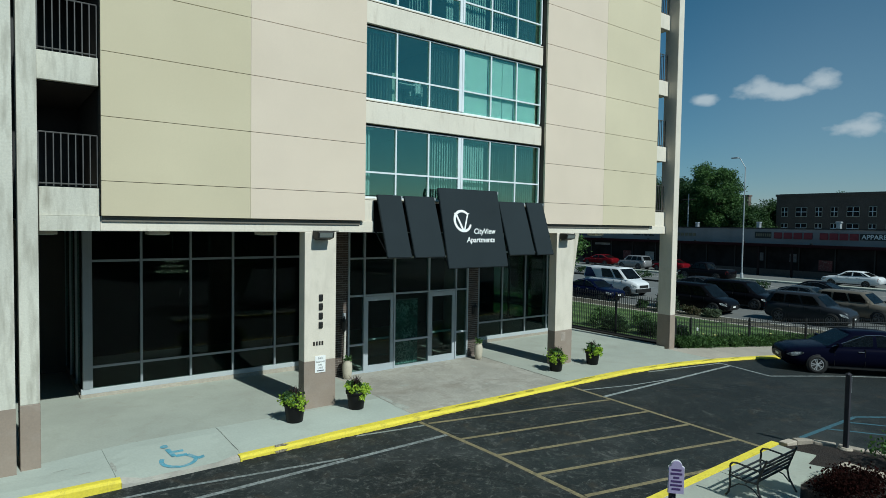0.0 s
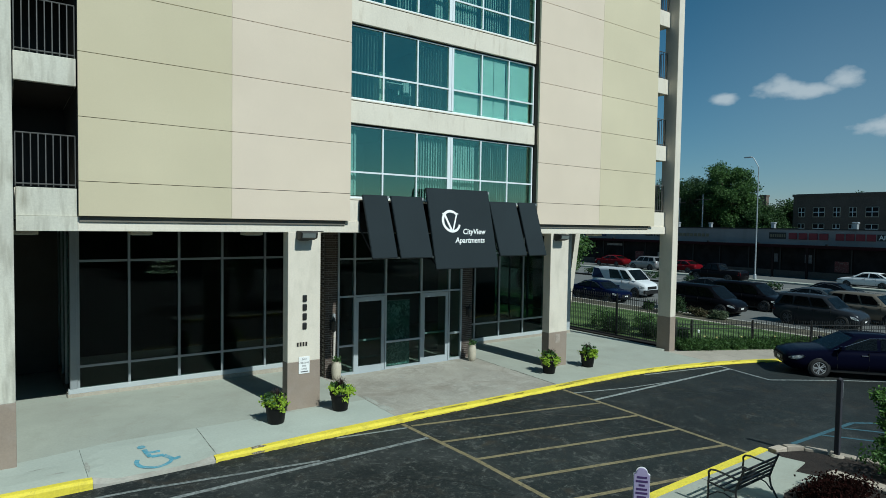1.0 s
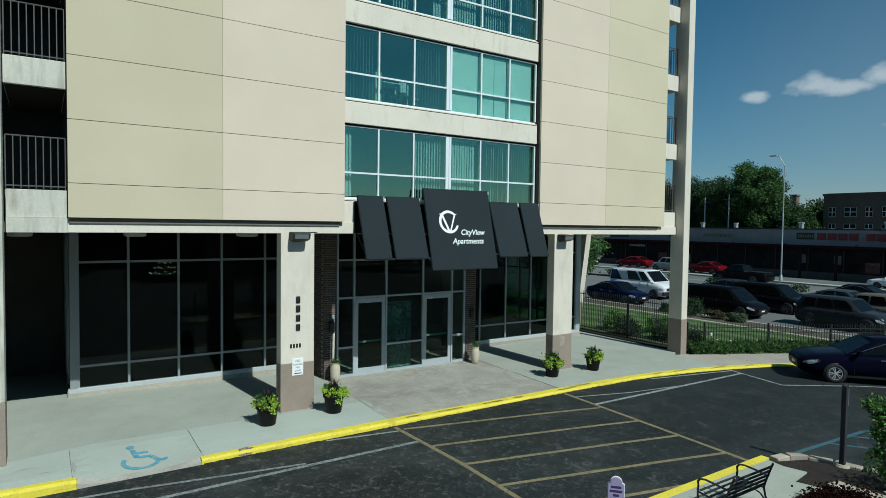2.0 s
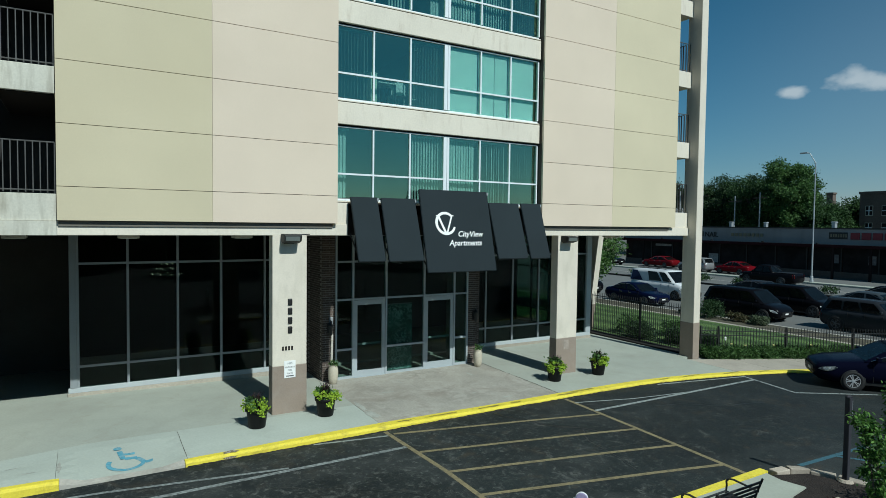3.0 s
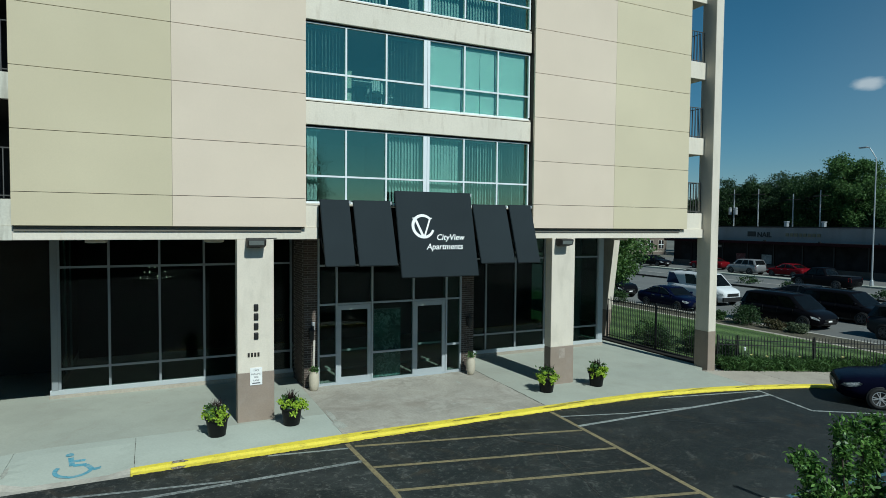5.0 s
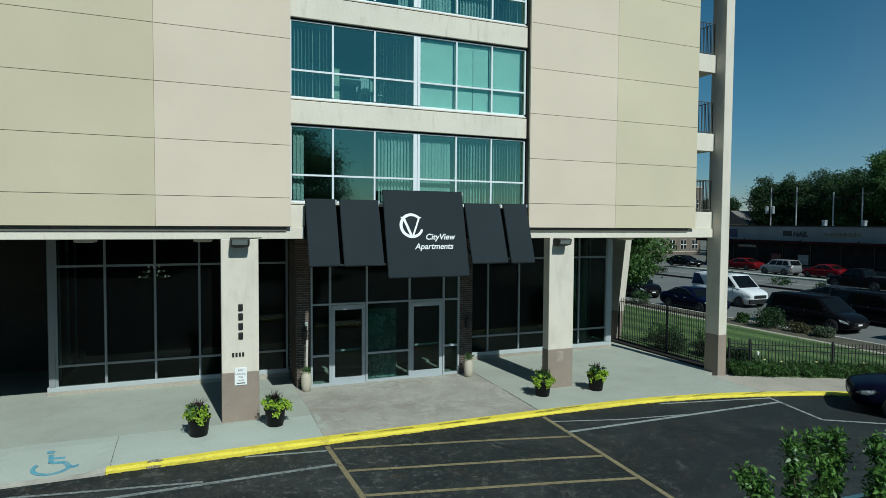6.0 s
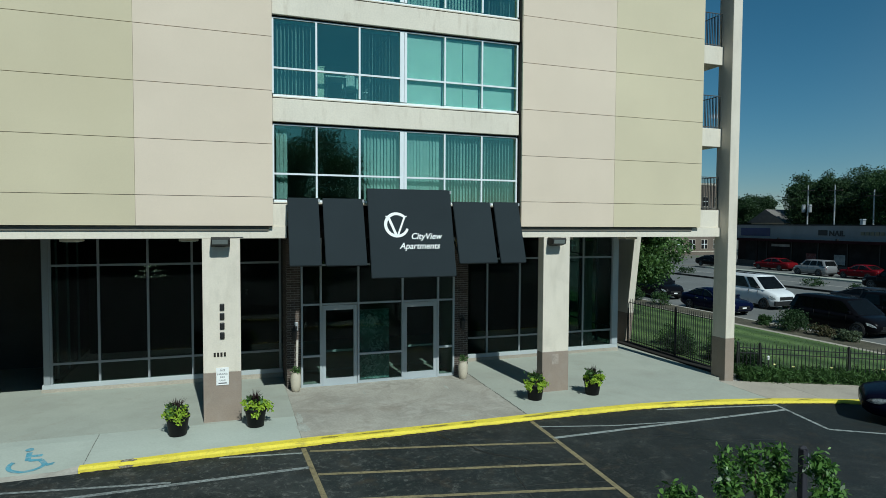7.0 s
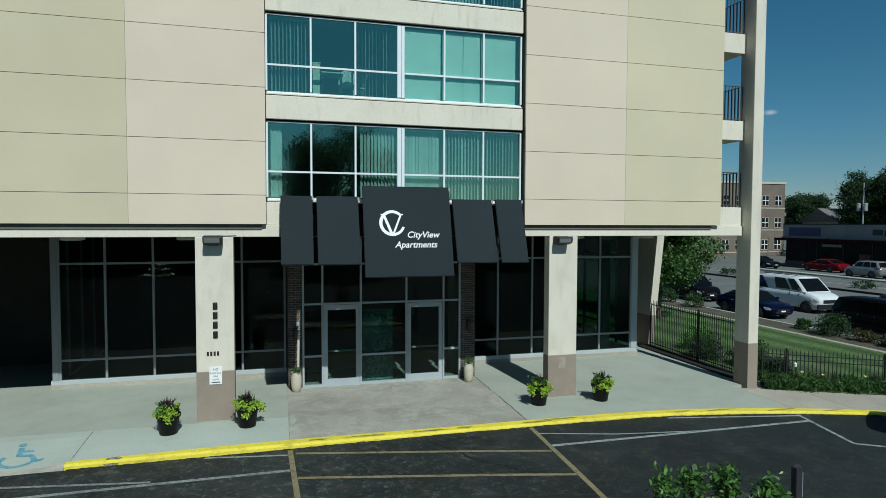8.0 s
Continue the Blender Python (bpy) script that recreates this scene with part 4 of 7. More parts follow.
# entrance columns with painted bases
for x0, band in ((6.07, 1.32), (15.05, 1.22)):
    col = thing("entrance_column", (x0 + 0.42, 13.9, pave_z(x0, 13.7)), "square cream painted concrete column with a taupe base", "column", "entrance columns")
    part("shaft", box(x0, x0 + 0.845, 13.74, 14.06, band, 4.50, bevel=0.012), M_COL, col)
    part("painted_base", box(x0 - 0.004, x0 + 0.849, 13.736, 14.064, -0.2, band + 0.001, bevel=0.01), M_BROWN, col, "taupe painted base with a worn edge")
    if x0 > 10:
        part("bare_patch", box(15.36, 15.57, 13.7335, 13.7375, 0.86, 1.16), M_GHOST, col, "pale rectangle where a plate was taken down")


# ---- window bands ----
def window_band(k, z0, z1, zt):
    """A ribbon of six lights with a lower row, between two spandrels."""
    win = thing("window_%d" % k, (11.0, Y_GLASS, z0), "white aluminium ribbon window with teal tinted glass", "window", kind="structure")
    xs = [7.70, 8.74, 9.82, 10.97, 12.11, 13.18, 14.23]
    fr = part("window_frame", box(xs[0], xs[-1], Y_GLASS - 0.03, Y_GLASS + 0.05, z0 - 0.005, z0 + 0.045, bevel=0.004), M_WHITEFRAME, win)
    part("window_sill", box(xs[0] - 0.01, xs[-1] + 0.01, Y_BEAM - 0.012, Y_GLASS + 0.02, z0 - 0.045, z0 - 0.012, bevel=0.006), M_CONC, win)
    part("head", box(xs[0], xs[-1], Y_GLASS - 0.03, Y_GLASS + 0.05, z1 - 0.03, z1), M_ALU, win)
    for i, x in enumerate(xs):
        for a, b in (((x - 0.092, x + 0.012), (x + 0.022, x + 0.092)) if i == 3 else ((x - 0.022, x + 0.022),)):
            part("mullion", box(a, b, Y_GLASS - 0.035, Y_GLASS + 0.052, z0 + 0.07, z1 - 0.03), M_WHITEFRAME, win)
    part("mullion_gasket", box(xs[3] + 0.0125, xs[3] + 0.0215, Y_GLASS - 0.02, Y_GLASS + 0.04, z0 + 0.07, z1 - 0.03), M_REVEAL, win, "dark joint between the two frames")
    for a, b in zip(xs, xs[1:]):
        part("transom", box(a + 0.022 + (0.074 if a == xs[3] else 0), b - 0.022 - (0.074 if b == xs[3] else 0), Y_GLASS - 0.031, Y_GLASS + 0.05, zt - 0.022, zt + 0.022), M_WHITEFRAME, win)
        for c, d in ((z0 + 0.06, zt), (zt, z1 - 0.02)):
            pane = part("pane", box(a, b, Y_GLASS + 0.004, Y_GLASS + 0.010, c, d), M_GLASS_TEAL, win)
            pane.visible_shadow = False
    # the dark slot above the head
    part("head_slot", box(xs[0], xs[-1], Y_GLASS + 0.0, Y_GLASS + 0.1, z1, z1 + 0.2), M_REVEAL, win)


for k, base in enumerate(FLOORS[:4]):
    window_band(k + 1, base + 0.055, base + 1.94, base + 0.735)
    solid("room_%d_floor" % (k + 1), box(1.95, 20.2, 14.06, 19.0, base - 0.3, base), M_CARPET, "shaded room floor", "floor")
    solid("room_%d_wall" % (k + 1), box(1.95, 20.2, 19.0, 19.2, base, base + 2.5), M_ROOM, "shaded plain room wall", "wall")
    solid("room_%d_party_wall" % (k + 1), box(10.92, 11.02, 14.0, 19.0, base, base + 2.25), M_ROOM, "plain party wall between two flats", "wall")
    for s, xa in (("west", 7.55), ("east", 14.27)):
        solid("room_%d_side_%s" % (k + 1, s), box(xa, xa + 0.12, 14.001, 19.0, base, base + 2.25), M_ROOM, "plain room side wall", "wall")
for i, z in enumerate(FLOORS[1:5]):
    solid("room_%d_ceiling" % (i + 1), box(1.95, 20.2, 14.06, 19.0, z - 0.34, z - 0.301), M_ROOM, "plain room ceiling", "ceiling")


def vertical_blind(x0, x1, z0, z1, turn, step=0.089, label="pale vertical blind hanging behind the window", skip=0.0, seed=1):
    """A head rail with hanging vanes, each a piece on one shared mesh."""
    blind = thing("vertical_blind", ((x0 + x1) / 2, 14.05, z0), label, "blind", "window blinds")
    part("head_rail", box(x0, x1, 14.03, 14.07, z1 - 0.04, z1), M_WHITEFRAME, blind)
    r = random.Random(seed)
    me = None
    n = int((x1 - x0) / step)
    for i in range(n):
        if r.random() < skip:
            continue
        at = pose(x0 + (i + 0.5) * step - root_at(blind).x, 0.0, 0.0, 0, 0, turn + r.uniform(-7, 7))
        if me is None:
            ob = part("vane", box(-0.050, 0.050, -0.0012, 0.0012, 0.03, z1 - z0 - 0.04), M_VANE, blind, world_space=False)
            me = ob.data
        else:
            ob = new("vane", me)
            ob.parent = blind
        ob.matrix_basis = at


def roller_shade(x0, x1, z0, z1, label):
    sh = thing("roller_shade", ((x0 + x1) / 2, 14.05, z1), label, "shade", "window blinds")
    part("fabric", box(x0, x1, 13.962, 13.966, z0, z1 - 0.03), M_SHADE, sh)
    bm = bmesh.new()
    part("roller", tube(bm, (x0, 13.99, z1 - 0.03), (x1, 13.99, z1 - 0.03), 0.022), M_WHITEFRAME, sh)
    part("hem_bar", box(x0, x1, 13.957, 13.972, z0 - 0.02, z0), M_WHITEFRAME, sh)


F = FLOORS
vertical_blind(7.78, 8.12, F[0] + 0.1, F[0] + 1.9, 25, seed=2)
vertical_blind(9.95, 10.85, F[0] + 0.1, F[0] + 1.9, 40, seed=3)
vertical_blind(11.12, 12.08, F[0] + 0.1, F[0] + 1.9, 20, seed=4)
vertical_blind(12.16, 13.15, F[0] + 0.1, F[0] + 1.9, 50, seed=5)
vertical_blind(13.22, 14.18, F[0] + 0.1, F[0] + 1.9, 55, seed=6)
vertical_blind(7.78, 8.70, F[1] + 0.1, F[1] + 1.9, 74, seed=7)
vertical_blind(9.88, 10.85, F[1] + 0.1, F[1] + 1.9, 76, seed=8)
for a, b, drop in ((11.09, 12.03, 0.06), (12.07, 12.63, 0.04), (12.645, 13.10, 0.05), (13.14, 14.10, 0.04)):
    roller_shade(a, b, F[1] + drop, F[1] + 1.90, "pale roller shade pulled down behind the window")
vertical_blind(7.78, 8.70, F[2] + 0.1, F[2] + 1.9, 60, seed=9)
vertical_blind(9.2, 9.78, F[2] + 0.1, F[2] + 1.9, 45, seed=10)
vertical_blind(10.5, 10.85, F[2] + 0.1, F[2] + 1.9, 20, seed=11)
vertical_blind(11.12, 12.08, F[2] + 0.1, F[2] + 1.9, 25, seed=12)
vertical_blind(12.16, 13.15, F[2] + 0.1, F[2] + 1.9, 40, seed=13)
vertical_blind(13.22, 14.18, F[2] + 0.1, F[2] + 1.9, 60, seed=14)


# ---- lobby glazing ----
def storefront(k, xs, x_end0, x_end1, label):
    win = thing("window_%d" % k, ((xs[0] + xs[-1]) / 2, Y_LOBBY, 0.3), label, "window", kind="structure")
    part("plinth", box(x_end0 - 0.02, x_end1 + 0.02, Y_LOBBY - 0.06, Y_LOBBY + 0.2, -0.1, 0.27, bevel=0.01), M_PAVE_OLD, win, "low stained concrete plinth")
    part("window_sill", box(x_end0, x_end1, Y_LOBBY - 0.05, Y_LOBBY + 0.08, 0.272, 0.40, bevel=0.006), M_SILL, win)
    for z in (0.955, 3.67):
        for a, b in zip(xs, xs[1:]):
            part("transom", box(a + 0.03, b - 0.03, Y_LOBBY - 0.03, Y_LOBBY + 0.06, z - 0.03, z + 0.03), M_ALU_DK, win)
    part("head", box(x_end0, x_end1, Y_LOBBY - 0.03, Y_LOBBY + 0.06, 4.44, 4.50), M_ALU_DK, win)
    for x in xs:
        part("mullion", box(x - 0.03, x + 0.03, Y_LOBBY - 0.04, Y_LOBBY + 0.07, 0.40, 4.44), M_ALU_DK, win)
    for a, b in zip(xs, xs[1:]):
        for z0, z1 in ((0.40, 0.94), (0.94, 3.67), (3.67, 4.45)):
            pane = part("pane", box(a, b, Y_LOBBY + 0.006, Y_LOBBY + 0.014, z0, z1), M_GLASS_DARK, win)
            pane.visible_shadow = False
    return win


w_l = storefront(5, [2.04, 3.21, 4.46, 5.63, 6.89, 8.12], 1.81, 8.18, "tall smoked-glass shopfront in grey aluminium frames")
part("corner_post", box(1.85, 2.008, Y_LOBBY - 0.06, Y_LOBBY + 0.12, 0.40, 4.5, bevel=0.01), M_ALU_DK, w_l)
w_r = storefront(6, [13.80, 15.03, 16.27, 17.55, 18.84, 20.08], 13.76, 20.34, "tall smoked-glass shopfront in grey aluminium frames")
part("corner_post", box(20.10, 20.338, Y_LOBBY - 0.06, Y_LOBBY + 0.12, 0.40, 4.5, bevel=0.01), M_ALU, w_r)
# glazed east end of the lobby
w_e = thing("window_9", (20.42, 20.0, 0.2), "smoked glass end window of the lobby in grey frames", "window", kind="structure")
part("plinth", box(20.345, 20.50, 17.80, 24.0, -0.3, 0.27), M_KERB, w_e)
part("head", box(20.36, 20.46, 17.80, 24.0, 4.42, 4.503), M_ALU_DK, w_e)
EY = [17.83, 19.1, 20.35, 21.6, 22.85, 23.97]
for y in EY:
    part("mullion", box(20.36, 20.46, y - 0.03, y + 0.03, 0.27, 4.42), M_ALU_DK, w_e)
for a, b in zip(EY, EY[1:]):
    for z in (0.94, 3.67):
        part("transom", box(20.37, 20.45, a + 0.03, b - 0.03, z - 0.03, z + 0.03), M_ALU_DK, w_e)
    pane = part("pane", box(20.405, 20.413, a + 0.02, b - 0.02, 0.27, 4.42), M_GLASS_DARK, w_e)
    pane.visible_shadow = False
# return glazing along the west passage
w_s = thing("window_7", (1.86, 20.0, 0.2), "smoked glass side window along a dark passage", "window", kind="structure")
part("plinth", box(1.80, 1.98, 17.9, 23.9, -0.1, 0.27), M_KERB, w_s)
for y in (18.9, 20.2, 21.5):
    part("mullion", box(1.83, 1.93, y - 0.03, y + 0.03, 0.27, 4.5), M_ALU, w_s)
for y0, y1 in ((17.8, 18.9), (18.9, 20.2), (20.2, 21.5), (21.5, 23.9)):
    part("pane", box(1.875, 1.883, y0, y1, 0.27, 4.5), M_GLASS_DARK, w_s)
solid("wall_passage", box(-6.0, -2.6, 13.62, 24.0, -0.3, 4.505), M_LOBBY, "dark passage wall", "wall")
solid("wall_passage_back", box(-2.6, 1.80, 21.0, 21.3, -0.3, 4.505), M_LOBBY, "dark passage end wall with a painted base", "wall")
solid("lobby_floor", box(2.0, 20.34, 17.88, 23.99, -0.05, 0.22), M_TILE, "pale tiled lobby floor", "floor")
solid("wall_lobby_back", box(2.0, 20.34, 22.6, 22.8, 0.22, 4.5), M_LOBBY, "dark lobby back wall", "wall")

# entrance: brick piers, doors and side lights
P0 = 0.13


def brick_pier(x0, x1, y0, y1, label, bond=0.065, seed=1, side=False):
    p = thing("brick_pier", ((x0 + x1) / 2, (y0 + y1) / 2, P0), label, "brick pier", "entrance brick piers", kind="structure")
    part("mortar_core", box(x0 + 0.008, x1 - 0.008, y0 + 0.008, y1 - 0.008, -0.1, 4.5), M_MORTAR, p)
    r = random.Random(seed)
    z, course = P0 - 0.02, 0
    shared = {}
    while z < 4.44:
        cuts = [x0] + [c for c in ([x0 + 0.21, x0 + 0.42] if course % 2 == 0 else [x0 + 0.105, x0 + 0.315]) if c < x1 - 0.04] + [x1]
        for a, b in zip(cuts, cuts[1:]):
            key = round(b - a, 3)
            at = Matrix.Translation(Vector(((a + b) / 2, y0 + 0.05 + r.uniform(-0.002, 0.002), z + bond / 2)) - root_at(p))
            if key in shared:
                ob = new("brick", shared[key])
                ob.parent = p
            else:
                w = (b - a) / 2 - 0.005
                ob = part("brick", box(-w, w, -0.05, 0.05, -bond / 2 + 0.005, bond / 2 - 0.005), M_BRICK, p, world_space=False)
                shared[key] = ob.data
            ob.matrix_basis = at
        y = y0 + 0.004 + (0.215 if course % 2 == 0 else 0.11)
        while side and y < y1:
            w, d = (min(y + 0.21, y1) - y) / 2 - 0.005, 0.02
            key = ("side", round(w, 3))
            at = Matrix.Translation(Vector((x0 + d, y + w + 0.005, z + bond / 2)) - root_at(p))
            if key in shared:
                ob = new("brick", shared[key])
                ob.parent = p
            elif w > 0.01:
                ob = part("brick", box(-d, d, -w, w, -bond / 2 + 0.005, bond / 2 - 0.005), M_BRICK, p, world_space=False)
                shared[key] = ob.data
            ob.matrix_basis = at
            y += 0.215
        z += bond + 0.003
        course += 1
    return p


brick_pier(8.19, 8.58, Y_DOOR - 0.02, 17.60, "dark brown brick pier beside the entrance doors", seed=1, side=True)
brick_pier(13.28, 13.75, Y_DOOR - 0.02, 17.60, "dark brown brick pier beside the entrance doors", seed=2)

entry = thing("window_8", (10.9, Y_DOOR, P0), "grey aluminium entrance screen with smoked glass", "window", kind="structure")
EX = [8.61, 9.15, 10.25, 11.60, 12.74, 13.25]
for x in EX:
    part("mullion", box(x - 0.027, x + 0.027, Y_DOOR - 0.05, Y_DOOR + 0.07, 0.05, 4.5), M_ALU, entry)
for a, b in zip(EX, EX[1:]):
    for z in (2.52, 3.66, 4.47):
        part("transom", box(a + 0.027, b - 0.027, Y_DOOR - 0.045, Y_DOOR + 0.06, z - 0.026, z + 0.026), M_ALU, entry)
    for z0, z1 in ((2.55, 3.63), (3.69, 4.44)):
        pane = part("pane", box(a + 0.03, b - 0.03, Y_DOOR + 0.01, Y_DOOR + 0.018, z0, z1), M_GLASS_ENTRY, entry)
        pane.visible_shadow = False
for a, b, zr in ((8.61, 9.15, 1.02), (10.25, 11.60, 1.0), (12.74, 13.25, 1.05)):
    part("transom", box(a + 0.027, b - 0.027, Y_DOOR - 0.045, Y_DOOR + 0.06, zr - 0.03, zr + 0.03), M_ALU, entry)
    part("window_sill", box(a + 0.027, b - 0.027, Y_DOOR - 0.05, Y_DOOR + 0.07, 0.06, 0.20), M_ALU, entry)
    for z0, z1 in ((0.2, zr - 0.03), (zr + 0.03, 2.49)):
        pane = part("pane", box(a + 0.03, b - 0.03, Y_DOOR + 0.01, Y_DOOR + 0.018, z0, z1), M_GLASS_ENTRY, entry)
        pane.visible_shadow = False
for k, (a, b, hinge) in enumerate(((9.178, 10.222, 0), (11.628, 12.712, 1))):
    door = thing("door_%d" % (k + 1), ((a + b) / 2, Y_DOOR, P0), "closed glass entrance door in a broad grey aluminium frame", "door", "entrance doors", kind="structure")
    part("stile", box(a + 0.006, a + 0.115, Y_DOOR - 0.03, Y_DOOR + 0.03, 0.14, 2.48, bevel=0.004), M_ALU, door)
    part("stile", box(b - 0.115, b - 0.006, Y_DOOR - 0.03, Y_DOOR + 0.03, 0.14, 2.48, bevel=0.004), M_ALU, door)
    part("rail", box(a + 0.115, b - 0.115, Y_DOOR - 0.028, Y_DOOR + 0.028, 2.34, 2.48), M_ALU, door)
    part("rail", box(a + 0.115, b - 0.115, Y_DOOR - 0.028, Y_DOOR + 0.028, 0.14, 0.34), M_ALU, door)
    part("push_bar", box(a + 0.12, b - 0.12, Y_DOOR + 0.05, Y_DOOR + 0.075, 1.10, 1.16), M_ALU, door)
    pane = part("pane", box(a + 0.12, b - 0.12, Y_DOOR - 0.004, Y_DOOR + 0.004, 0.33, 2.35), M_GLASS_ENTRY, door)
    pane.visible_shadow = False
    hx = (b - 0.07) if hinge == 0 else (a + 0.07)
    bm = bmesh.new()
    tube(bm, (hx, Y_DOOR - 0.09, 0.95), (hx, Y_DOOR - 0.09, 1.30), 0.013)
    for z in (0.98, 1.27):
        tube(bm, (hx, Y_DOOR - 0.09, z), (hx, Y_DOOR - 0.02, z), 0.010)
    part("door_handle", bm, M_ALU, door, "slim pull handle")
    part("threshold", box(a, b, Y_DOOR - 0.08, Y_DOOR + 0.06, 0.05, 0.138), M_ALU, door)
solid("vestibule_floor", box(8.58, 13.28, 16.30, 17.87, -0.05, 0.14), M_TILE, "pale tiled vestibule floor", "floor")

# a pale cabinet, a small table with a white chair and a gathered drape just inside the second-floor window
F1 = FLOORS[1]
M_PALEWOOD = mat("pale_laminate", (0.58, 0.57, 0.44), 0.6, var=0.06, scale=3, bump=0.05)
M_PLASTIC = mat("white_plastic", (0.62, 0.63, 0.60), 0.5, var=0.04, bump=0.02)
cb = thing("cabinet", (8.89, 14.35, F1), "narrow pale laminate cabinet standing behind the window", "cabinet")
part("body", box(8.80, 8.98, 14.20, 14.50, F1 + 0.04, F1 + 0.92, bevel=0.006), M_PALEWOOD, cb)
part("plinth", box(8.82, 8.96, 14.22, 14.48, F1, F1 + 0.04), M_WOODPOST, cb)
part("top", box(8.79, 8.99, 14.19, 14.51, F1 + 0.92, F1 + 0.945, bevel=0.004), M_PALEWOOD, cb)
tb = thing("side_table", (9.27, 14.45, F1), "low table with a pale top behind the window", "table")
part("tabletop", box(9.00, 9.55, 14.15, 14.75, F1 + 0.69, F1 + 0.72, bevel=0.006), M_PLASTIC, tb)
for xx in (9.03, 9.51):
    for yy in (14.18, 14.70):
        part("leg", box(xx - 0.018, xx + 0.018, yy - 0.018, yy + 0.018, F1, F1 + 0.69), M_WOODPOST, tb)
wc = thing("chair", (9.66, 14.42, F1), "white moulded plastic chair beside the small table", "chair")
part("seat", box(9.46, 9.86, 14.22, 14.62, F1 + 0.42, F1 + 0.445, bevel=0.01), M_PLASTIC, wc)
bm = bmesh.new()
for i in range(9):
    a = radians(-60 + 15 * i)
    px, py = 9.66 + 0.22 * math.sin(a), 14.40 - 0.20 * math.cos(a)
    bx(bm, px - 0.026, px + 0.026, py - 0.01, py + 0.01, F1 + 0.44, F1 + 0.74 + 0.05 * math.cos(2 * a))
part("backrest", bm, M_PLASTIC, wc, "curved slatted back")
for xx in (9.50, 9.82):
    for yy in (14.26, 14.58):
        part("leg", tube(bmesh.new(), (xx, yy, F1), (xx, yy, F1 + 0.42), 0.014), M_PLASTIC, wc)
dr = thing("tied_drape", (10.08, 14.12, F1 + 0.1), "pale drape tied back to one side of the window", "curtain")
bm = bmesh.new()
prev = None
for i in range(13):
    w = i / 12
    pr = [bm.verts.new((9.98 + 0.10 * w + dx, 14.12 + 0.02 * math.sin(i * 2.1), F1 + z)) for dx, z in ((-0.02, 0.10), (0.0, 0.35), (0.10, 0.72))]
    if prev:
        for k in range(2):
            bm.faces.new((prev[k], pr[k], pr[k + 1], prev[k + 1]))
    prev = pr
bmesh.ops.solidify(bm, geom=bm.faces[:], thickness=0.004)
part("fabric", bm, M_VANE, dr)
part("tie", box(9.97, 10.10, 14.08, 14.15, F1 + 0.33, F1 + 0.36), M_PLASTIC, dr)


# ---- entrance things ----
def awning(x0, x1, z_top, z_bot, y_top, y_bot, label):
    """A tilted canvas-covered frame on arms."""
    aw = thing("awning", ((x0 + x1) / 2, y_top, z_bot), label, "awning", "entrance awnings")
    n = Vector((0, -(z_top - z_bot), -(y_top - y_bot))).normalized()
    n = Vector((0, -abs(n.y), abs(n.z)))
    bm = bmesh.new()
    place = lambda u, v, w: Vector((u, y_bot + (y_top - y_bot) * v, z_bot + (z_top - z_bot) * v)) + n * w
    prism(bm, [(x0, 0), (x1, 0), (x1, 1), (x0, 1)], -0.07, place)
    bmesh.ops.recalc_face_normals(bm, faces=bm.faces)
    bmesh.ops.bevel(bm, geom=list(bm.edges), offset=0.012, segments=2, affect="EDGES")
    part("canvas", bm, M_AWNING, aw)
    for v in (0.015, 0.985):
        bm = bmesh.new()
        p = place(x0 + 0.02, v, -0.045)
        q = place(x1 - 0.02, v, -0.045)
        part("frame_bar", tube(bm, p, q, 0.028), M_DARKMETAL, aw)
    for x in (x0 + 0.06, x1 - 0.06):
        bm = bmesh.new()
        tube(bm, place(x, 0.04, -0.07), (x, 14.06, z_bot + 0.95), 0.02)
        part("arm", bm, M_DARKMETAL, aw)
        if x < (x0 + x1) / 2:
            continue
        part("clip", box(x - 0.022 + (0.07 if x > (x0 + x1) / 2 else -0.07), x + 0.022 + (0.07 if x > (x0 + x1) / 2 else -0.07), y_top - 0.02, 13.9, z_top - 0.10, z_top - 0.02), M_GALV, aw, "pale steel wall clip")
    return aw, place, n


awning(8.00, 8.74, 5.49, 3.87, 13.60, 13.03, "narrow charcoal canvas awning panel beside the name sign")
awning(8.84, 9.84, 5.49, 3.86, 13.60, 13.03, "charcoal canvas awning panel beside the name sign")
aw, place, n_aw = awning(9.94, 12.15, 5.755, 3.54, 13.56, 13.00, "large charcoal canvas awning with the white building name")
awning(12.25, 13.32, 5.46, 3.86, 13.60, 13.04, "charcoal canvas awning panel beside the name sign")
awning(13.42, 14.16, 5.47, 3.85, 13.60, 13.05, "narrow charcoal canvas awning panel beside the name sign")

slope = math.hypot(5.755 - 3.54, 0.56)


def on_awning(bm, u0, s0):
    """Maps flat lettering (x right, y up, z out) on to the big awning: u0 along it, s0 metres up its face."""
    for v in bm.verts:
        p = place(u0 + v.co.x, (s0 + v.co.y) / slope, 0.004 + v.co.z)
        v.co = p
    return bm


part("lettering", on_awning(text_bm("CityView", 0.22, shear=0.28, extrude=0.004, offset=0.003), 10.99, 0.975), M_WHITE, aw, "white slanted letters")
part("lettering", on_awning(text_bm("Apartments", 0.22, shear=0.28, extrude=0.004, offset=0.003), 10.69, 0.725), M_WHITE, aw, "white slanted letters")
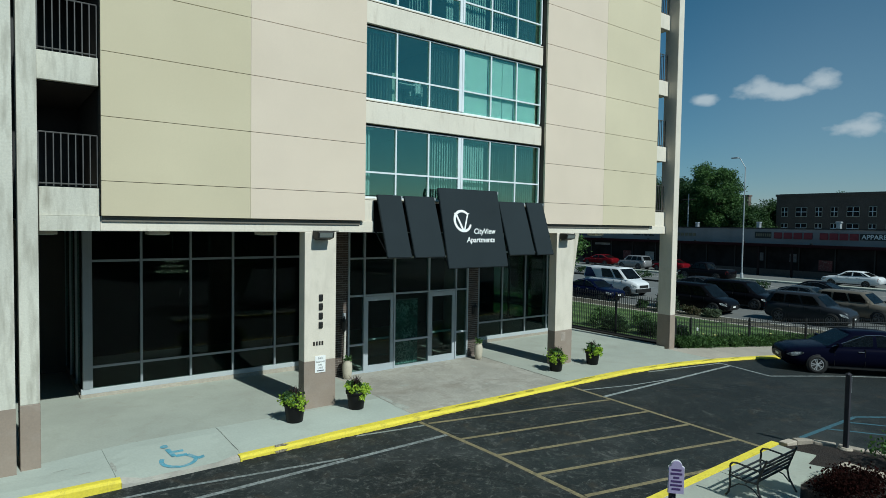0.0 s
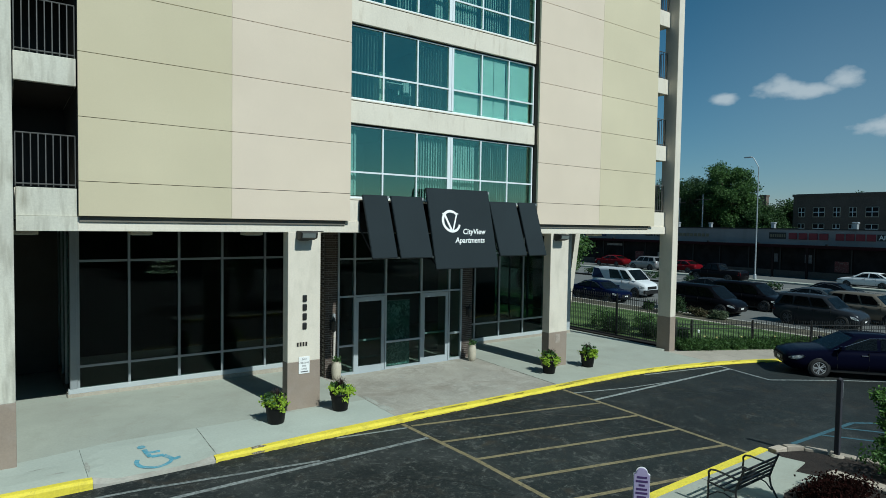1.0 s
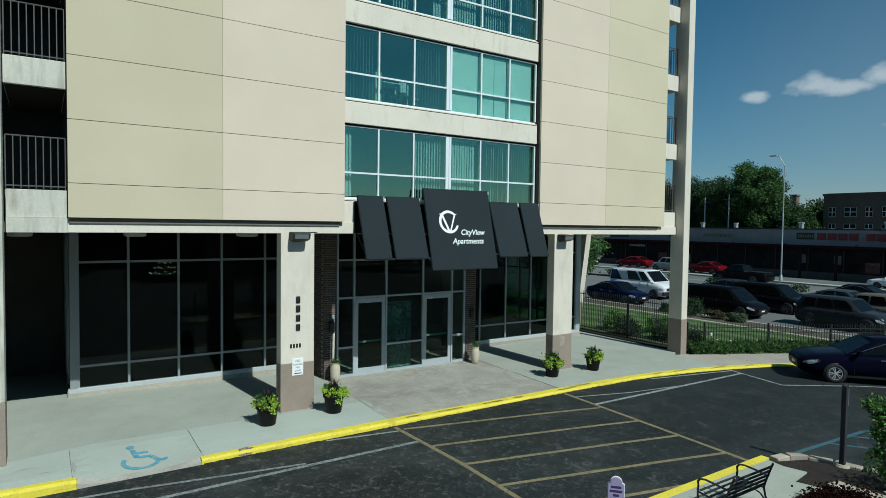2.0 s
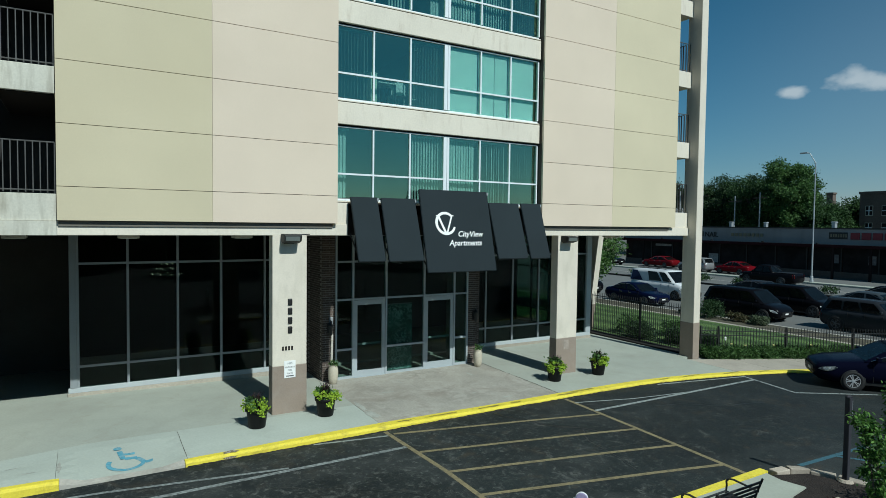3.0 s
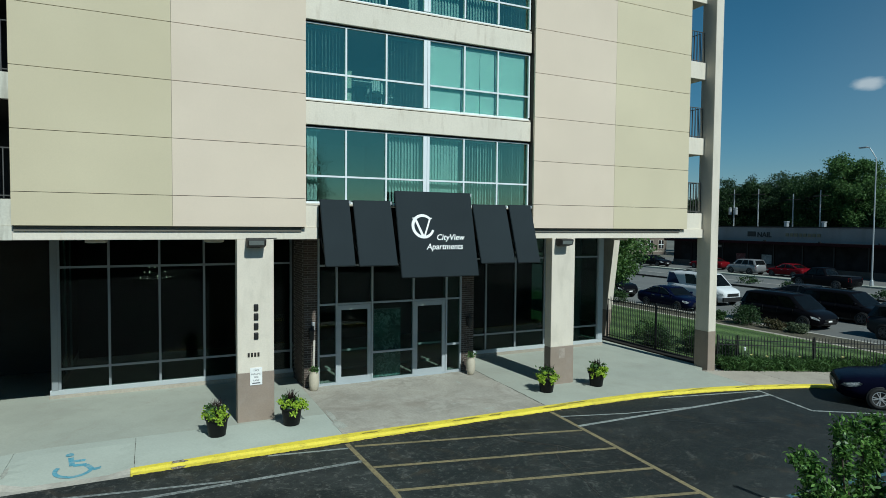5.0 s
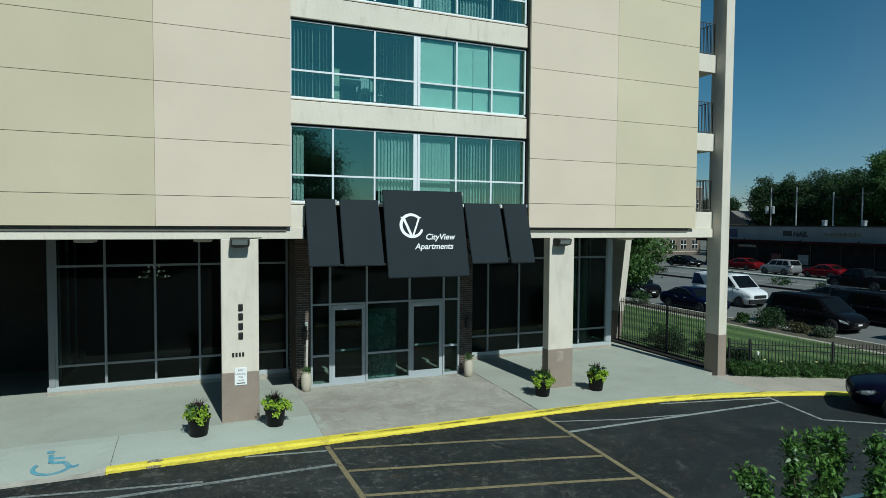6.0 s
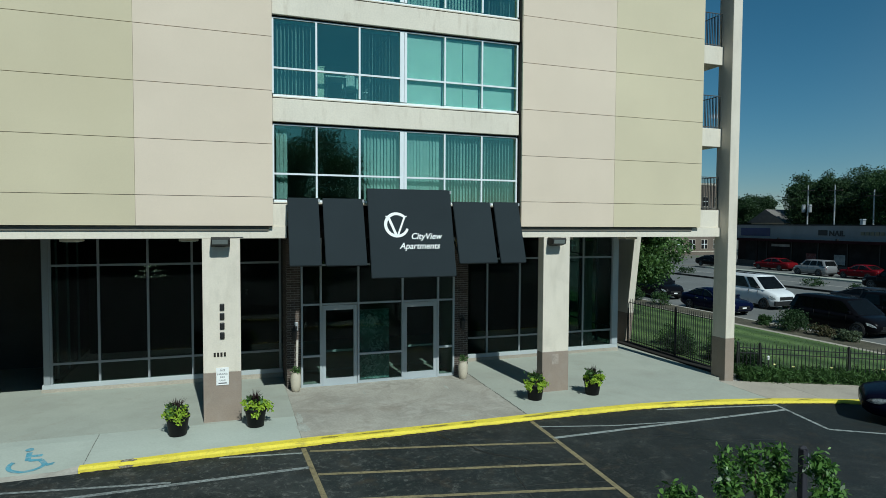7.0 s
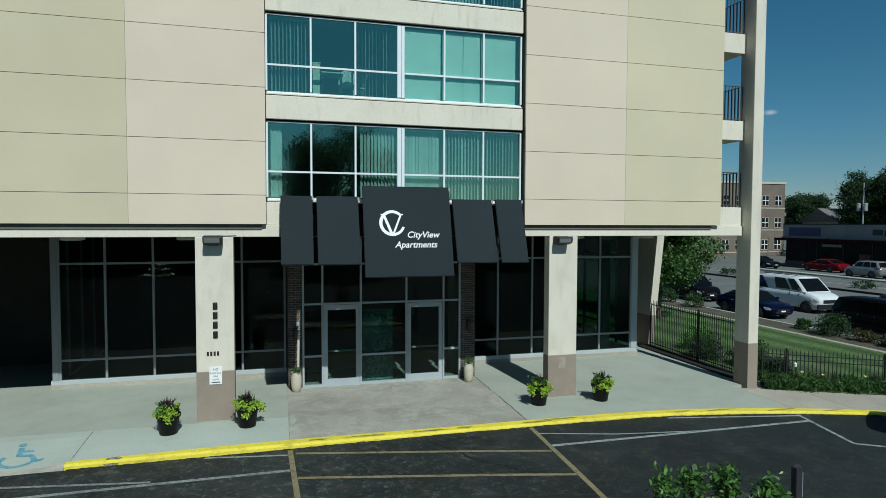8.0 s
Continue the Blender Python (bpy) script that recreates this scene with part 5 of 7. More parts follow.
# emblem: an open ring round a narrow wedge
bm = bmesh.new()
ring, cxy, R = [], (10.65, 1.34), 0.29
for a in range(40, 341, 15):
    ring.append((radians(a)))
prev = None
for a in ring:
    th = 0.029 + 0.011 * abs(math.cos((a - math.pi) / 2))
    pr = [bm.verts.new(place(cxy[0] + (R + s * th) * math.cos(a), (cxy[1] + (R + s * th) * math.sin(a)) / slope, 0.008)) for s in (-1, 1)]
    if prev:
        bm.faces.new((prev[0], prev[1], pr[1], pr[0]))
    prev = pr
for (ua, sa), (ub, sb), w in (((10.435, 1.555), (10.625, 1.07), 0.072), ((10.865, 1.555), (10.665, 1.07), 0.05)):
    bm.faces.new([bm.verts.new(place(u, s / slope, 0.009)) for u, s in ((ua - w / 2, sa), (ua + w / 2, sa), (ub + w / 2, sb), (ub - w / 2, sb))])
for u in (10.435, 10.865):
    bm.faces.new([bm.verts.new(place(u + du, 1.57 / slope + ds, 0.010)) for du, ds in ((-0.075, 0.0), (0.06, 0.0), (0.055, -0.012), (-0.07, -0.012))])
part("emblem", bm, M_WHITE, aw, "white ring emblem")


def wall_flood(x, y, z, label):
    """A box flood lamp on a bracket, tilted down."""
    f = thing("flood_lamp", (x, y, z), label, "lamp", "column flood lamps")
    bm = bmesh.new()
    prism(bm, [(-0.34, 0.10), (-0.31, 0.125), (0.0, 0.14), (0.0, -0.05), (-0.10, -0.09), (-0.305, -0.035)], 0.42, lambda u, v, w: Vector((x - 0.20 + w, y + u, z + v)))
    bmesh.ops.recalc_face_normals(bm, faces=bm.faces)
    bmesh.ops.bevel(bm, geom=list(bm.edges), offset=0.01, segments=1, affect="EDGES")
    part("housing", bm, mat("lamp_bronze", (0.022, 0.022, 0.020), 0.6, 0.2, bump=0.05), f)
    bm = bmesh.new()
    prism(bm, [(-0.337, 0.082), (-0.309, -0.022), (-0.317, -0.024), (-0.345, 0.080)], 0.34, lambda u, v, w: Vector((x - 0.17 + w, y + u, z + v)))
    bmesh.ops.recalc_face_normals(bm, faces=bm.faces)
    part("lens", bm, mat("lamp_glass", (0.17, 0.19, 0.18), 0.25, bump=0.0), f)
    part("bracket", box(x - 0.12, x + 0.12, y, y + 0.012, z - 0.10, z + 0.12), M_DARKMETAL, f)
    bm = bmesh.new()
    tube(bm, (x + 0.2, y + 0.01, z + 0.12), (x + 0.52, y + 0.02, z + 0.13), 0.012)
    part("conduit", bm, M_DARKMETAL, f)


wall_flood(6.47, 13.735, 4.40, "dark bronze flood lamp above the column")
wall_flood(15.36, 13.735, 4.36, "dark bronze flood lamp above the column")

for x, y in ((0.9, 15.3), (3.1, 15.3), (5.7, 15.3), (16.6, 15.3), (19.0, 15.3)):
    lt = thing("ceiling_light", (x, y, 4.5), "shallow box lamp under the soffit with a faintly glowing diffuser", "lamp", "soffit lamps")
    part("housing", box(x - 0.22, x + 0.22, y - 0.22, y + 0.22, 4.40, 4.503, bevel=0.01), M_CONC, lt)
    part("diffuser", box(x - 0.17, x + 0.17, y - 0.17, y + 0.17, 4.39, 4.405), M_LENS, lt)

# column plates: bars in place of the digits
cp = thing("column_number_plate", (6.49, 13.735, 2.0), "black raised marks in a column and a small row", "sign")
for i, z in enumerate((2.88, 2.66, 2.43, 2.20)):
    part("bar", box(6.445, 6.55, 13.722, 13.738, z - 0.082, z + 0.082, bevel=0.02), M_BLACK, cp)
for x in (6.30, 6.375, 6.45, 6.525):
    part("bar", box(x, x + 0.048, 13.728, 13.738, 1.70, 1.80, bevel=0.004), M_REVEAL, cp)

M_SIGNINK = mat("faded_sign_ink", (0.09, 0.09, 0.10), 0.6, var=0.1, bump=0)
sg = thing("fire_lane_sign", (6.49, 13.73, 1.02), "small white metal sign with dark lettering, fixed to the column", "sign")
part("plate", box(6.352, 6.633, 13.722, 13.733, 1.02, 1.44, bevel=0.003), M_WHITE, sg)
for words, z, size in (("NO", 1.35, 0.075), ("PARKING", 1.265, 0.058), ("FIRE", 1.19, 0.058), ("LANE", 1.115, 0.058)):
    t = text_bm(words, size, extrude=0.001, align="CENTER")
    for v in t.verts:
        v.co = Vector((6.4925 + v.co.x, 13.7205 - v.co.z, z + v.co.y))
    part("lettering", t, M_SIGNINK, sg)


part("arrow_bar", box(6.40, 6.585, 13.719, 13.7215, 1.055, 1.08), M_SIGNINK, sg)


# ---- plants in pots ----
def potted_plant(x, y, seed, label, h=0.44, lean=0.0):
    z = pave_z(x, y)
    p = thing("potted_plant", (x, y, z), label, "potted plant", "black planters at the columns")
    bm = bmesh.new()
    lathe(bm, [(0.17, 0), (0.185, 0.01), (0.235, h - 0.07), (0.235, h - 0.06), (0.262, h - 0.055), (0.265, h), (0.245, h), (0.235, h - 0.04)], 22, (x, y, z))
    part("pot", bm, M_POT, p, "black tapered pot with a rim", smooth=True)
    part("soil", lathe(bmesh.new(), [(0.225, h - 0.06), (0.232, h - 0.03)], 16, (x, y, z)), M_SOIL, p)
    r = np.random.default_rng(seed)
    cs = []
    for i in range(20):
        a = r.uniform(0, 2 * math.pi)
        d = r.uniform(0.16, 0.33)
        cs.append((x + d * math.cos(a) + lean, y + d * math.sin(a), z + h + r.uniform(0.0, 0.15) - 0.10 * (d > 0.27)))
    leaves("trailing_leaves", cs, 30, 0.040, 0.037, M_LEAF_LIME, p, "lime green trailing leaves", seed=seed)
    cs = [(x + r.uniform(-0.16, 0.16), y + r.uniform(-0.16, 0.16), z + h + r.uniform(0.02, 0.22)) for _ in range(12)]
    leaves("foliage", cs, 14, 0.05, 0.05, M_LEAF_MID, p, seed=seed + 50)
    bm = bmesh.new()
    for i in range(84):
        a, tilt, ln = r.uniform(0, 2 * math.pi), r.uniform(0.05, 0.55), r.uniform(0.22, 0.42)
        bx_, by_ = x + r.uniform(-0.06, 0.06), y + r.uniform(-0.06, 0.06)
        mid_ = Vector((bx_ + 0.5 * ln * tilt * math.cos(a), by_ + 0.5 * ln * tilt * math.sin(a), z + h + 0.6 * ln))
        end_ = Vector((bx_ + ln * tilt * 1.5 * math.cos(a), by_ + ln * tilt * 1.5 * math.sin(a), z + h + ln * (1.05 - 0.4 * tilt)))
        side = Vector((-math.sin(a), math.cos(a), 0)) * 0.010
        b0 = Vector((bx_, by_, z + h - 0.03))
        v = [bm.verts.new(q) for q in (b0 - side, b0 + side, mid_ + side, mid_ - side)]
        e = bm.verts.new(end_)
        bm.faces.new(v)
        bm.faces.new((v[3], v[2], e))
    part("grass_tuft", bm, M_LEAF_PURPLE, p, "dark purple upright grass")
    return p


POTTED = "black pot with lime trailing leaves and dark purple grass"
potted_plant(5.55, 13.10, 11, POTTED, lean=-0.05)
potted_plant(7.22, 13.20, 12, POTTED)
potted_plant(14.55, 13.22, 13, POTTED)
potted_plant(16.36, 13.20, 14, POTTED)


def vase(x, y, seed):
    z = pave_z(x, y)
    p = thing("vase", (x, y, z), "tall cream ceramic vase with a small plant, by the brick pier", "vase", "entrance vases")
    rows = [(0.09, 0), (0.115, 0.02), (0.135, 0.15), (0.15, 0.30), (0.145, 0.42), (0.12, 0.50), (0.118, 0.53), (0.135, 0.55), (0.12, 0.55), (0.10, 0.52)]
    part("body", lathe(bmesh.new(), rows, 20, (x, y, z)), M_VASE, p, smooth=True)
    r = np.random.default_rng(seed)
    leaves("foliage", [(x + r.uniform(-0.08, 0.08), y + r.uniform(-0.08, 0.08), z + r.uniform(0.54, 0.66)) for _ in range(8)], 14, 0.04, 0.035, M_LEAF_MID, p, seed=seed)


vase(8.40, 15.85, 3)
vase(13.40, 15.72, 4)


def wall_lantern(x, y, z):
    p = thing("wall_lantern", (x, y, z), "black iron lantern on the brick pier", "lamp", "entrance lanterns")
    bm = bmesh.new()
    lathe(bm, [(0.02, 0.0), (0.05, 0.03), (0.055, 0.05), (0.075, 0.30), (0.085, 0.31), (0.03, 0.40), (0.012, 0.42), (0.02, 0.45), (0.005, 0.48)], 8, (x, y - 0.14, z))
    part("cage", bm, M_RAIL, p)
    bm = bmesh.new()
    tube(bm, (x, y, z + 0.12), (x, y - 0.10, z + 0.05), 0.014)
    tube(bm, (x, y, z + 0.30), (x, y - 0.10, z + 0.36), 0.012)
    part("bracket", bm, M_RAIL, p)
    part("backplate", box(x - 0.05, x + 0.05, y - 0.02, y, z + 0.05, z + 0.36), M_RAIL, p)


wall_lantern(8.39, Y_DOOR - 0.02, 1.50)
wall_lantern(13.52, Y_DOOR - 0.02, 1.55)
ic = thing("intercom_box", (8.45, Y_DOOR - 0.03, 1.85), "small pale intercom box on the brick pier", "intercom")
part("case", box(8.40, 8.50, Y_DOOR - 0.07, Y_DOOR - 0.018, 1.80, 2.04, bevel=0.006), M_GALV, ic)
part("keypad", box(8.42, 8.48, Y_DOOR - 0.074, Y_DOOR - 0.069, 1.84, 1.93), M_BLACK, ic)

# pale tube with rings, standing in for the sunlit strip of brick
dp = thing("sunlit_strip", (8.46, 16.12, P0), "slim pale ringed tube standing in for the sunlit strip on the brick pier", "pipe")
part("tube", tube(bmesh.new(), (8.445, 16.14, pave_z(8.45, 16.14)), (8.475, 16.14, 1.52), 0.038, 0.034, 10), M_SUN_STRIP, dp)
for z in (0.75, 0.95, 1.15, 1.35):
    part("ring", lathe(bmesh.new(), [(0.040, z), (0.044, z + 0.01), (0.040, z + 0.02)], 10, (8.438 + 0.0215 * z, 16.14, 0)), M_VASE, dp)

# ---- lobby interior, seen through the smoked glass ----
ch = thing("chandelier", (4.35, 19.2, 3.55), "lit chandelier with small warm bulbs inside the lobby", "lamp")
bm = bmesh.new()
tube(bm, (4.35, 19.2, 3.6), (4.35, 19.2, 4.5), 0.01)
part("stem", bm, M_CHROME, ch)
for tier, (rr, z, k) in enumerate(((0.42, 3.20, 9), (0.28, 3.36, 6), (0.15, 3.50, 4))):
    bm = bmesh.new()
    for i in range(k):
        a = 2 * math.pi * i / k
        tube(bm, (4.35, 19.2, z - 0.05), (4.35 + rr * math.cos(a), 19.2 + rr * math.sin(a), z), 0.006)
    part("arm_ring", bm, M_CHROME, ch)
    for i in range(k):
        a = 2 * math.pi * i / k
        part("bulb", lathe(bmesh.new(), [(0.003, 0), (0.010, 0.010), (0.008, 0.02), (0.002, 0.03)], 8, (4.35 + rr * math.cos(a), 19.2 + rr * math.sin(a), z)), M_BULB, ch)
po = thing("lobby_poster", (10.75, 16.27, 0.22), "pale leaf-patterned banner hanging inside the entrance glass", "poster")
part("banner", box(10.32, 11.20, 16.262, 16.268, 0.22, 2.28), mat("leaf_print_banner", (0.09, 0.19, 0.17), 0.8, var=0.4, scale=2.0, bump=0.02, stain=(0.55, 0.72, 0.66), amount=0.9, spots=7.0, warp=1.5, patch=1.6, edge=(0.46, 0.58)), po)
part("hem", box(10.32, 11.20, 16.258, 16.272, 2.28, 2.31), M_ALU_DK, po)
for k, (x0, x1) in enumerate(((18.95, 19.45),)):
    cu = thing("curtain", ((x0 + x1) / 2, 17.95, 0.3), "pale sheer curtain gathered behind the lobby glass", "curtain", "lobby curtains")
    bm = bmesh.new()
    prev = None
    for i in range(41):
        x = x0 + (x1 - x0) * i / 40
        y = 17.98 + 0.035 * math.sin(i * 1.25)
        pr = [bm.verts.new((x, y, z)) for z in (0.30, 4.2)]
        if prev:
            bm.faces.new((prev[0], pr[0], pr[1], prev[1]))
        prev = pr
    part("drape", bm, M_CURTAIN, cu, smooth=True)
    bm = bmesh.new()
    part("rod", tube(bm, (x0 - 0.1, 17.98, 4.24), (x1 + 0.1, 17.98, 4.24), 0.015), M_RAIL, cu)


# ---- balcony railings ----
def railing(name, x0, x1, y0, y1, z, h, label, group, step=0.125, tall=False):
    """Flat bars between two rails, along x or along y."""
    r = thing(name, ((x0 + x1) / 2, (y0 + y1) / 2, z), label, "railing", group)
    along = Vector((x1 - x0, y1 - y0, 0))
    n = max(1, round(along.length / step))
    d = along.normalized()
    side = Vector((-d.y, d.x, 0)) * 0.012
    for zz in (z + 0.07, z + h):
        bm = bmesh.new()
        tube(bm, (x0, y0, zz), (x1, y1, zz), 0.014, n=6)
        part("rail", bm, M_BALCONY_RAIL, r)
    me = None
    for i in range(n + 1):
        at = Vector((x0, y0, 0)) + along * i / n
        if me is None:
            ob = part("baluster", box(-0.009, 0.009, -0.009, 0.009, 0.02, h), M_BALCONY_RAIL, r, world_space=False)
            me = ob.data
        else:
            ob = new("baluster", me)
            ob.parent = r
        ob.matrix_basis = Matrix.Translation(at + Vector((0, 0, z)) - root_at(r))
    return r


RL = "black iron balcony railing with thin upright bars"
for k, z in enumerate(FLOORS[:4]):
    railing("balcony_railing", 0.72, 1.70, 13.88, 13.88, z, 1.04, RL, "balcony railings")
    railing("balcony_railing", 20.50, 21.33, 13.88, 13.88, z, 1.04, RL, "balcony railings")
    railing("balcony_railing", 21.30, 21.30, 14.02, 18.9, z, 1.04, RL, "balcony railings", step=0.14)


# ---- garden fence ----
def fence(points, z0f, h, label, step=0.105, post_every=2.4):
    """Iron fence: posts, two rails, spear-topped pickets."""
    f = thing("fence", (points[0][0], points[0][1], z0f(points[0][0])), label, "fence", "garden fences")
    picket = post = None
    for (xa, ya), (xb, yb) in zip(points, points[1:]):
        L = math.hypot(xb - xa, yb - ya)
        for zz in (0.14, h - 0.30, h - 0.14) if h < 1.2 else (0.14, h - 0.14):
            bm = bmesh.new()
            tube(bm, (xa, ya, z0f(xa) + zz), (xb, yb, z0f(xb) + zz), 0.02, n=4)
            part("rail", bm, M_RAIL, f)
        n = int(L / step)
        for i in range(n):
            t = (i + 0.5) / n
            x, y = xa + (xb - xa) * t, ya + (yb - ya) * t
            if picket is None:
                bm = box(-0.009, 0.009, -0.009, 0.009, 0.05, h - 0.05)
                lathe(bm, [(0.013, h - 0.05), (0.014, h - 0.02), (0.002, h + 0.04)], 4)
                ob = part("picket", bm, M_RAIL, f, world_space=False)
                picket = ob.data
            else:
                ob = new("picket", picket)
                ob.parent = f
            ob.matrix_basis = Matrix.Translation(Vector((x, y, z0f(x))) - root_at(f))
        k = max(1, round(L / post_every))
        for i in range(k + 1):
            t = i / k
            x, y = xa + (xb - xa) * t, ya + (yb - ya) * t
            if post is None:
                ob = part("post", box(-0.024, 0.024, -0.024, 0.024, -0.1, h + 0.05, bevel=0.006), M_RAIL, f, world_space=False)
                post = ob.data
            else:
                ob = new("post", post)
                ob.parent = f
            ob.matrix_basis = Matrix.Translation(Vector((x, y, z0f(x))) - root_at(f))
    return f


GARDEN = lambda x: 0.04 - 0.012 * (x - 21)
fence([(22.05, 13.62), (22.62, 13.28), (24.85, 12.00), (27.1, 10.75), (31.0, 8.6)], GARDEN, 1.06, "low black iron fence with spear tips in front of the lawn")
fence([(22.05, 19.30), (22.0, 16.45), (21.98, 14.10)], lambda x: 0.05, 1.78, "tall black iron fence with spear tips beside the pavement")
# kerb coloured near-black for the shadow along the fence foot
solid("fence_kerb", box(21.55, 22.12, 14.10, 19.4, -0.3, 0.085), M_REVEAL, "low kerb under the tall fence, near-black for the shade there", "kerb")


# ---- plants ----
def tree(name, x, y, z, h, r, crown_z, label, category="tree", leaf=M_LEAF_DARK, lobes=11, clumps=16, per=26, size=0.30, seed=1, trunk_r=0.2, squash=0.8, group=""):
    """Tapered trunk, limbs to each lobe of the crown, and leaves in loose clumps."""
    t = thing(name, (x, y, z), label, category, group)
    rng = np.random.default_rng(seed)
    zc = z + (crown_z + h) / 2
    hz = (h - crown_z) / 2
    bm = bmesh.new()
    p = Vector((x, y, z - 0.1))
    steps = 5
    for i in range(steps):
        q = Vector((x + rng.uniform(-0.04, 0.04) * h * 0.3, y + rng.uniform(-0.04, 0.04) * h * 0.3, z + (zc - z) * (i + 1) / steps))
        tube(bm, p, q, trunk_r * (1 - 0.13 * i), trunk_r * (1 - 0.13 * (i + 1)), 9)
        p = q
    part("trunk", bm, M_BARK, t, smooth=True)
    cs = []
    for i in range(lobes):
        a = 2 * math.pi * (i * 0.618 + rng.uniform(-0.05, 0.05))
        v = -0.8 + 1.6 * (i + 0.5) / lobes
        rad = r * math.sqrt(max(0.06, 1 - v * v)) * rng.uniform(0.55, 0.85)
        c = np.array((x + rad * math.cos(a), y + rad * math.sin(a), zc + v * hz * 0.78 + rng.uniform(-0.1, 0.1) * hz))
        bm = bmesh.new()
        s = Vector((x, y, z + (zc - z) * rng.uniform(0.55, 0.98)))
        m = (s + Vector(c)) / 2 + Vector((0, 0, 0.08 * r))
        tube(bm, s, m, trunk_r * 0.42, trunk_r * 0.26, 6)
        tube(bm, m, Vector(c), trunk_r * 0.26, trunk_r * 0.06, 6)
        part("limb", bm, M_BARK, t, smooth=True)
        lr = r * rng.uniform(0.30, 0.48)
        for _ in range(clumps):
            d = rng.normal(0, 1, 3)
            d /= np.linalg.norm(d)
            cs.append(c + d * lr * rng.uniform(0.35, 1.0) * (1, 1, squash))
    leaves("crown", cs, per, r * 0.095, size, leaf, t, seed=seed + 9, kind="stuff")
    return t


def bush(x, y, z, rx, ry, h, label, leaf=M_LEAF_MID, seed=1, per=30, n=26, size=0.05, group=""):
    b = thing("bush", (x, y, z), label, "bush", group)
    rng = np.random.default_rng(seed)
    cs, bm = [], bmesh.new()
    for _ in range(n):
        a, u, v = rng.uniform(0, 2 * math.pi), math.sqrt(rng.uniform(0, 1)), rng.uniform(0.15, 1)
        k = math.sqrt(max(0.1, 1 - (v * 0.85) ** 2))
        cs.append((x + rx * u * k * math.cos(a), y + ry * u * k * math.sin(a), z + h * v))
    for c in cs[:9]:
        tube(bm, (x, y, z - 0.05), c, 0.016, 0.006, 5)
    part("woody_base", bm, M_BARK, b)
    leaves("foliage", cs, per, (rx * 0.18, ry * 0.18, h * 0.12), size, leaf, b, seed=seed + 3, kind="stuff")
    return b


# ---- planted island with bench ----
ISLE = thing("island", (11.0, 4.0, 0), "raised planting island with a yellow kerb, concrete pad and bark mulch", "traffic island", kind="structure")
x = 6.9
while x < 13.4:
    b = min(13.55, x + 1.9)
    kerb_stone(ISLE, x, b, M_YELLOW, lambda q: 6.02 - 0.008 * (13.5 - q) + 0.0, lambda q: 0.11, lot_z, wide=-0.12)
    x = b
for a, b, c, d, m in ((6.9, 8.4, 4.45, 5.87, M_PAVE), (8.4, 11.0, 4.45, 5.87, M_PAVE)):
    part("slab", box(a + 0.006, b - 0.006, c, d, -0.1, 0.105, bevel=0.006), m, ISLE)
bm = bmesh.new()
prism(bm, [(11.006, 4.45), (11.7, 4.72), (12.3, 4.74), (12.96, 4.60), (12.82, 5.05), (13.48, 5.14), (13.38, 5.54), (13.45, 5.87), (11.006, 5.87)], -0.2, lambda u, v, w: Vector((u, v, 0.104 + w)))
bmesh.ops.recalc_face_normals(bm, faces=bm.faces)
part("slab", bm, M_PAVE, ISLE)
bm = bmesh.new()
prism(bm, [(6.9, 0.6), (14.3, 0.6), (14.75, 3.2), (14.6, 4.6), (14.2, 5.5), (13.52, 5.80), (6.9, 5.80)], -0.2, lambda u, v, w: Vector((u, v, 0.075 + w)))
bmesh.ops.recalc_face_normals(bm, faces=bm.faces)
part("mulch_bed", bm, M_MULCH, ISLE, "dark brown bark mulch")
pts = [(13.62, 5.86), (14.02, 5.80), (14.36, 5.55), (14.52, 5.12), (14.58, 4.62), (14.66, 4.10), (14.72, 3.56), (14.74, 3.0), (14.72, 2.4)]
rng = random.Random(3)
for (xa, ya), (xb, yb) in zip(pts, pts[1:]):
    bm = bmesh.new()
    L = math.hypot(xb - xa, yb - ya)
    bx(bm, -L / 2 + 0.02, L / 2 - 0.02, -0.10, 0.10, -0.12, 0.085 + rng.uniform(0, 0.035), bevel=0.018)
    bm.transform(Matrix.Translation(((xa + xb) / 2, (ya + yb) / 2, 0.03)) @ Matrix.Rotation(math.atan2(yb - ya, xb - xa) + rng.uniform(-0.10, 0.10), 4, "Z") @ Matrix.Rotation(rng.uniform(-0.08, 0.08), 4, "X"))
    part("edging_stone", bm, M_STONE, ISLE, "rough pale edging stone")
for i in range(3):
    bm = bmesh.new()
    bx(bm, -0.23, 0.23, -0.17, 0.17, -0.03, 0.05, bevel=0.02)
    bm.transform(Matrix.Translation((13.30 + 0.03 * i, 4.40 - 0.44 * i, 0.09)) @ Matrix.Rotation(1.45 + 0.12 * i, 4, "Z"))
    part("edging_stone", bm, M_STONE, ISLE, "flat stepping stone")


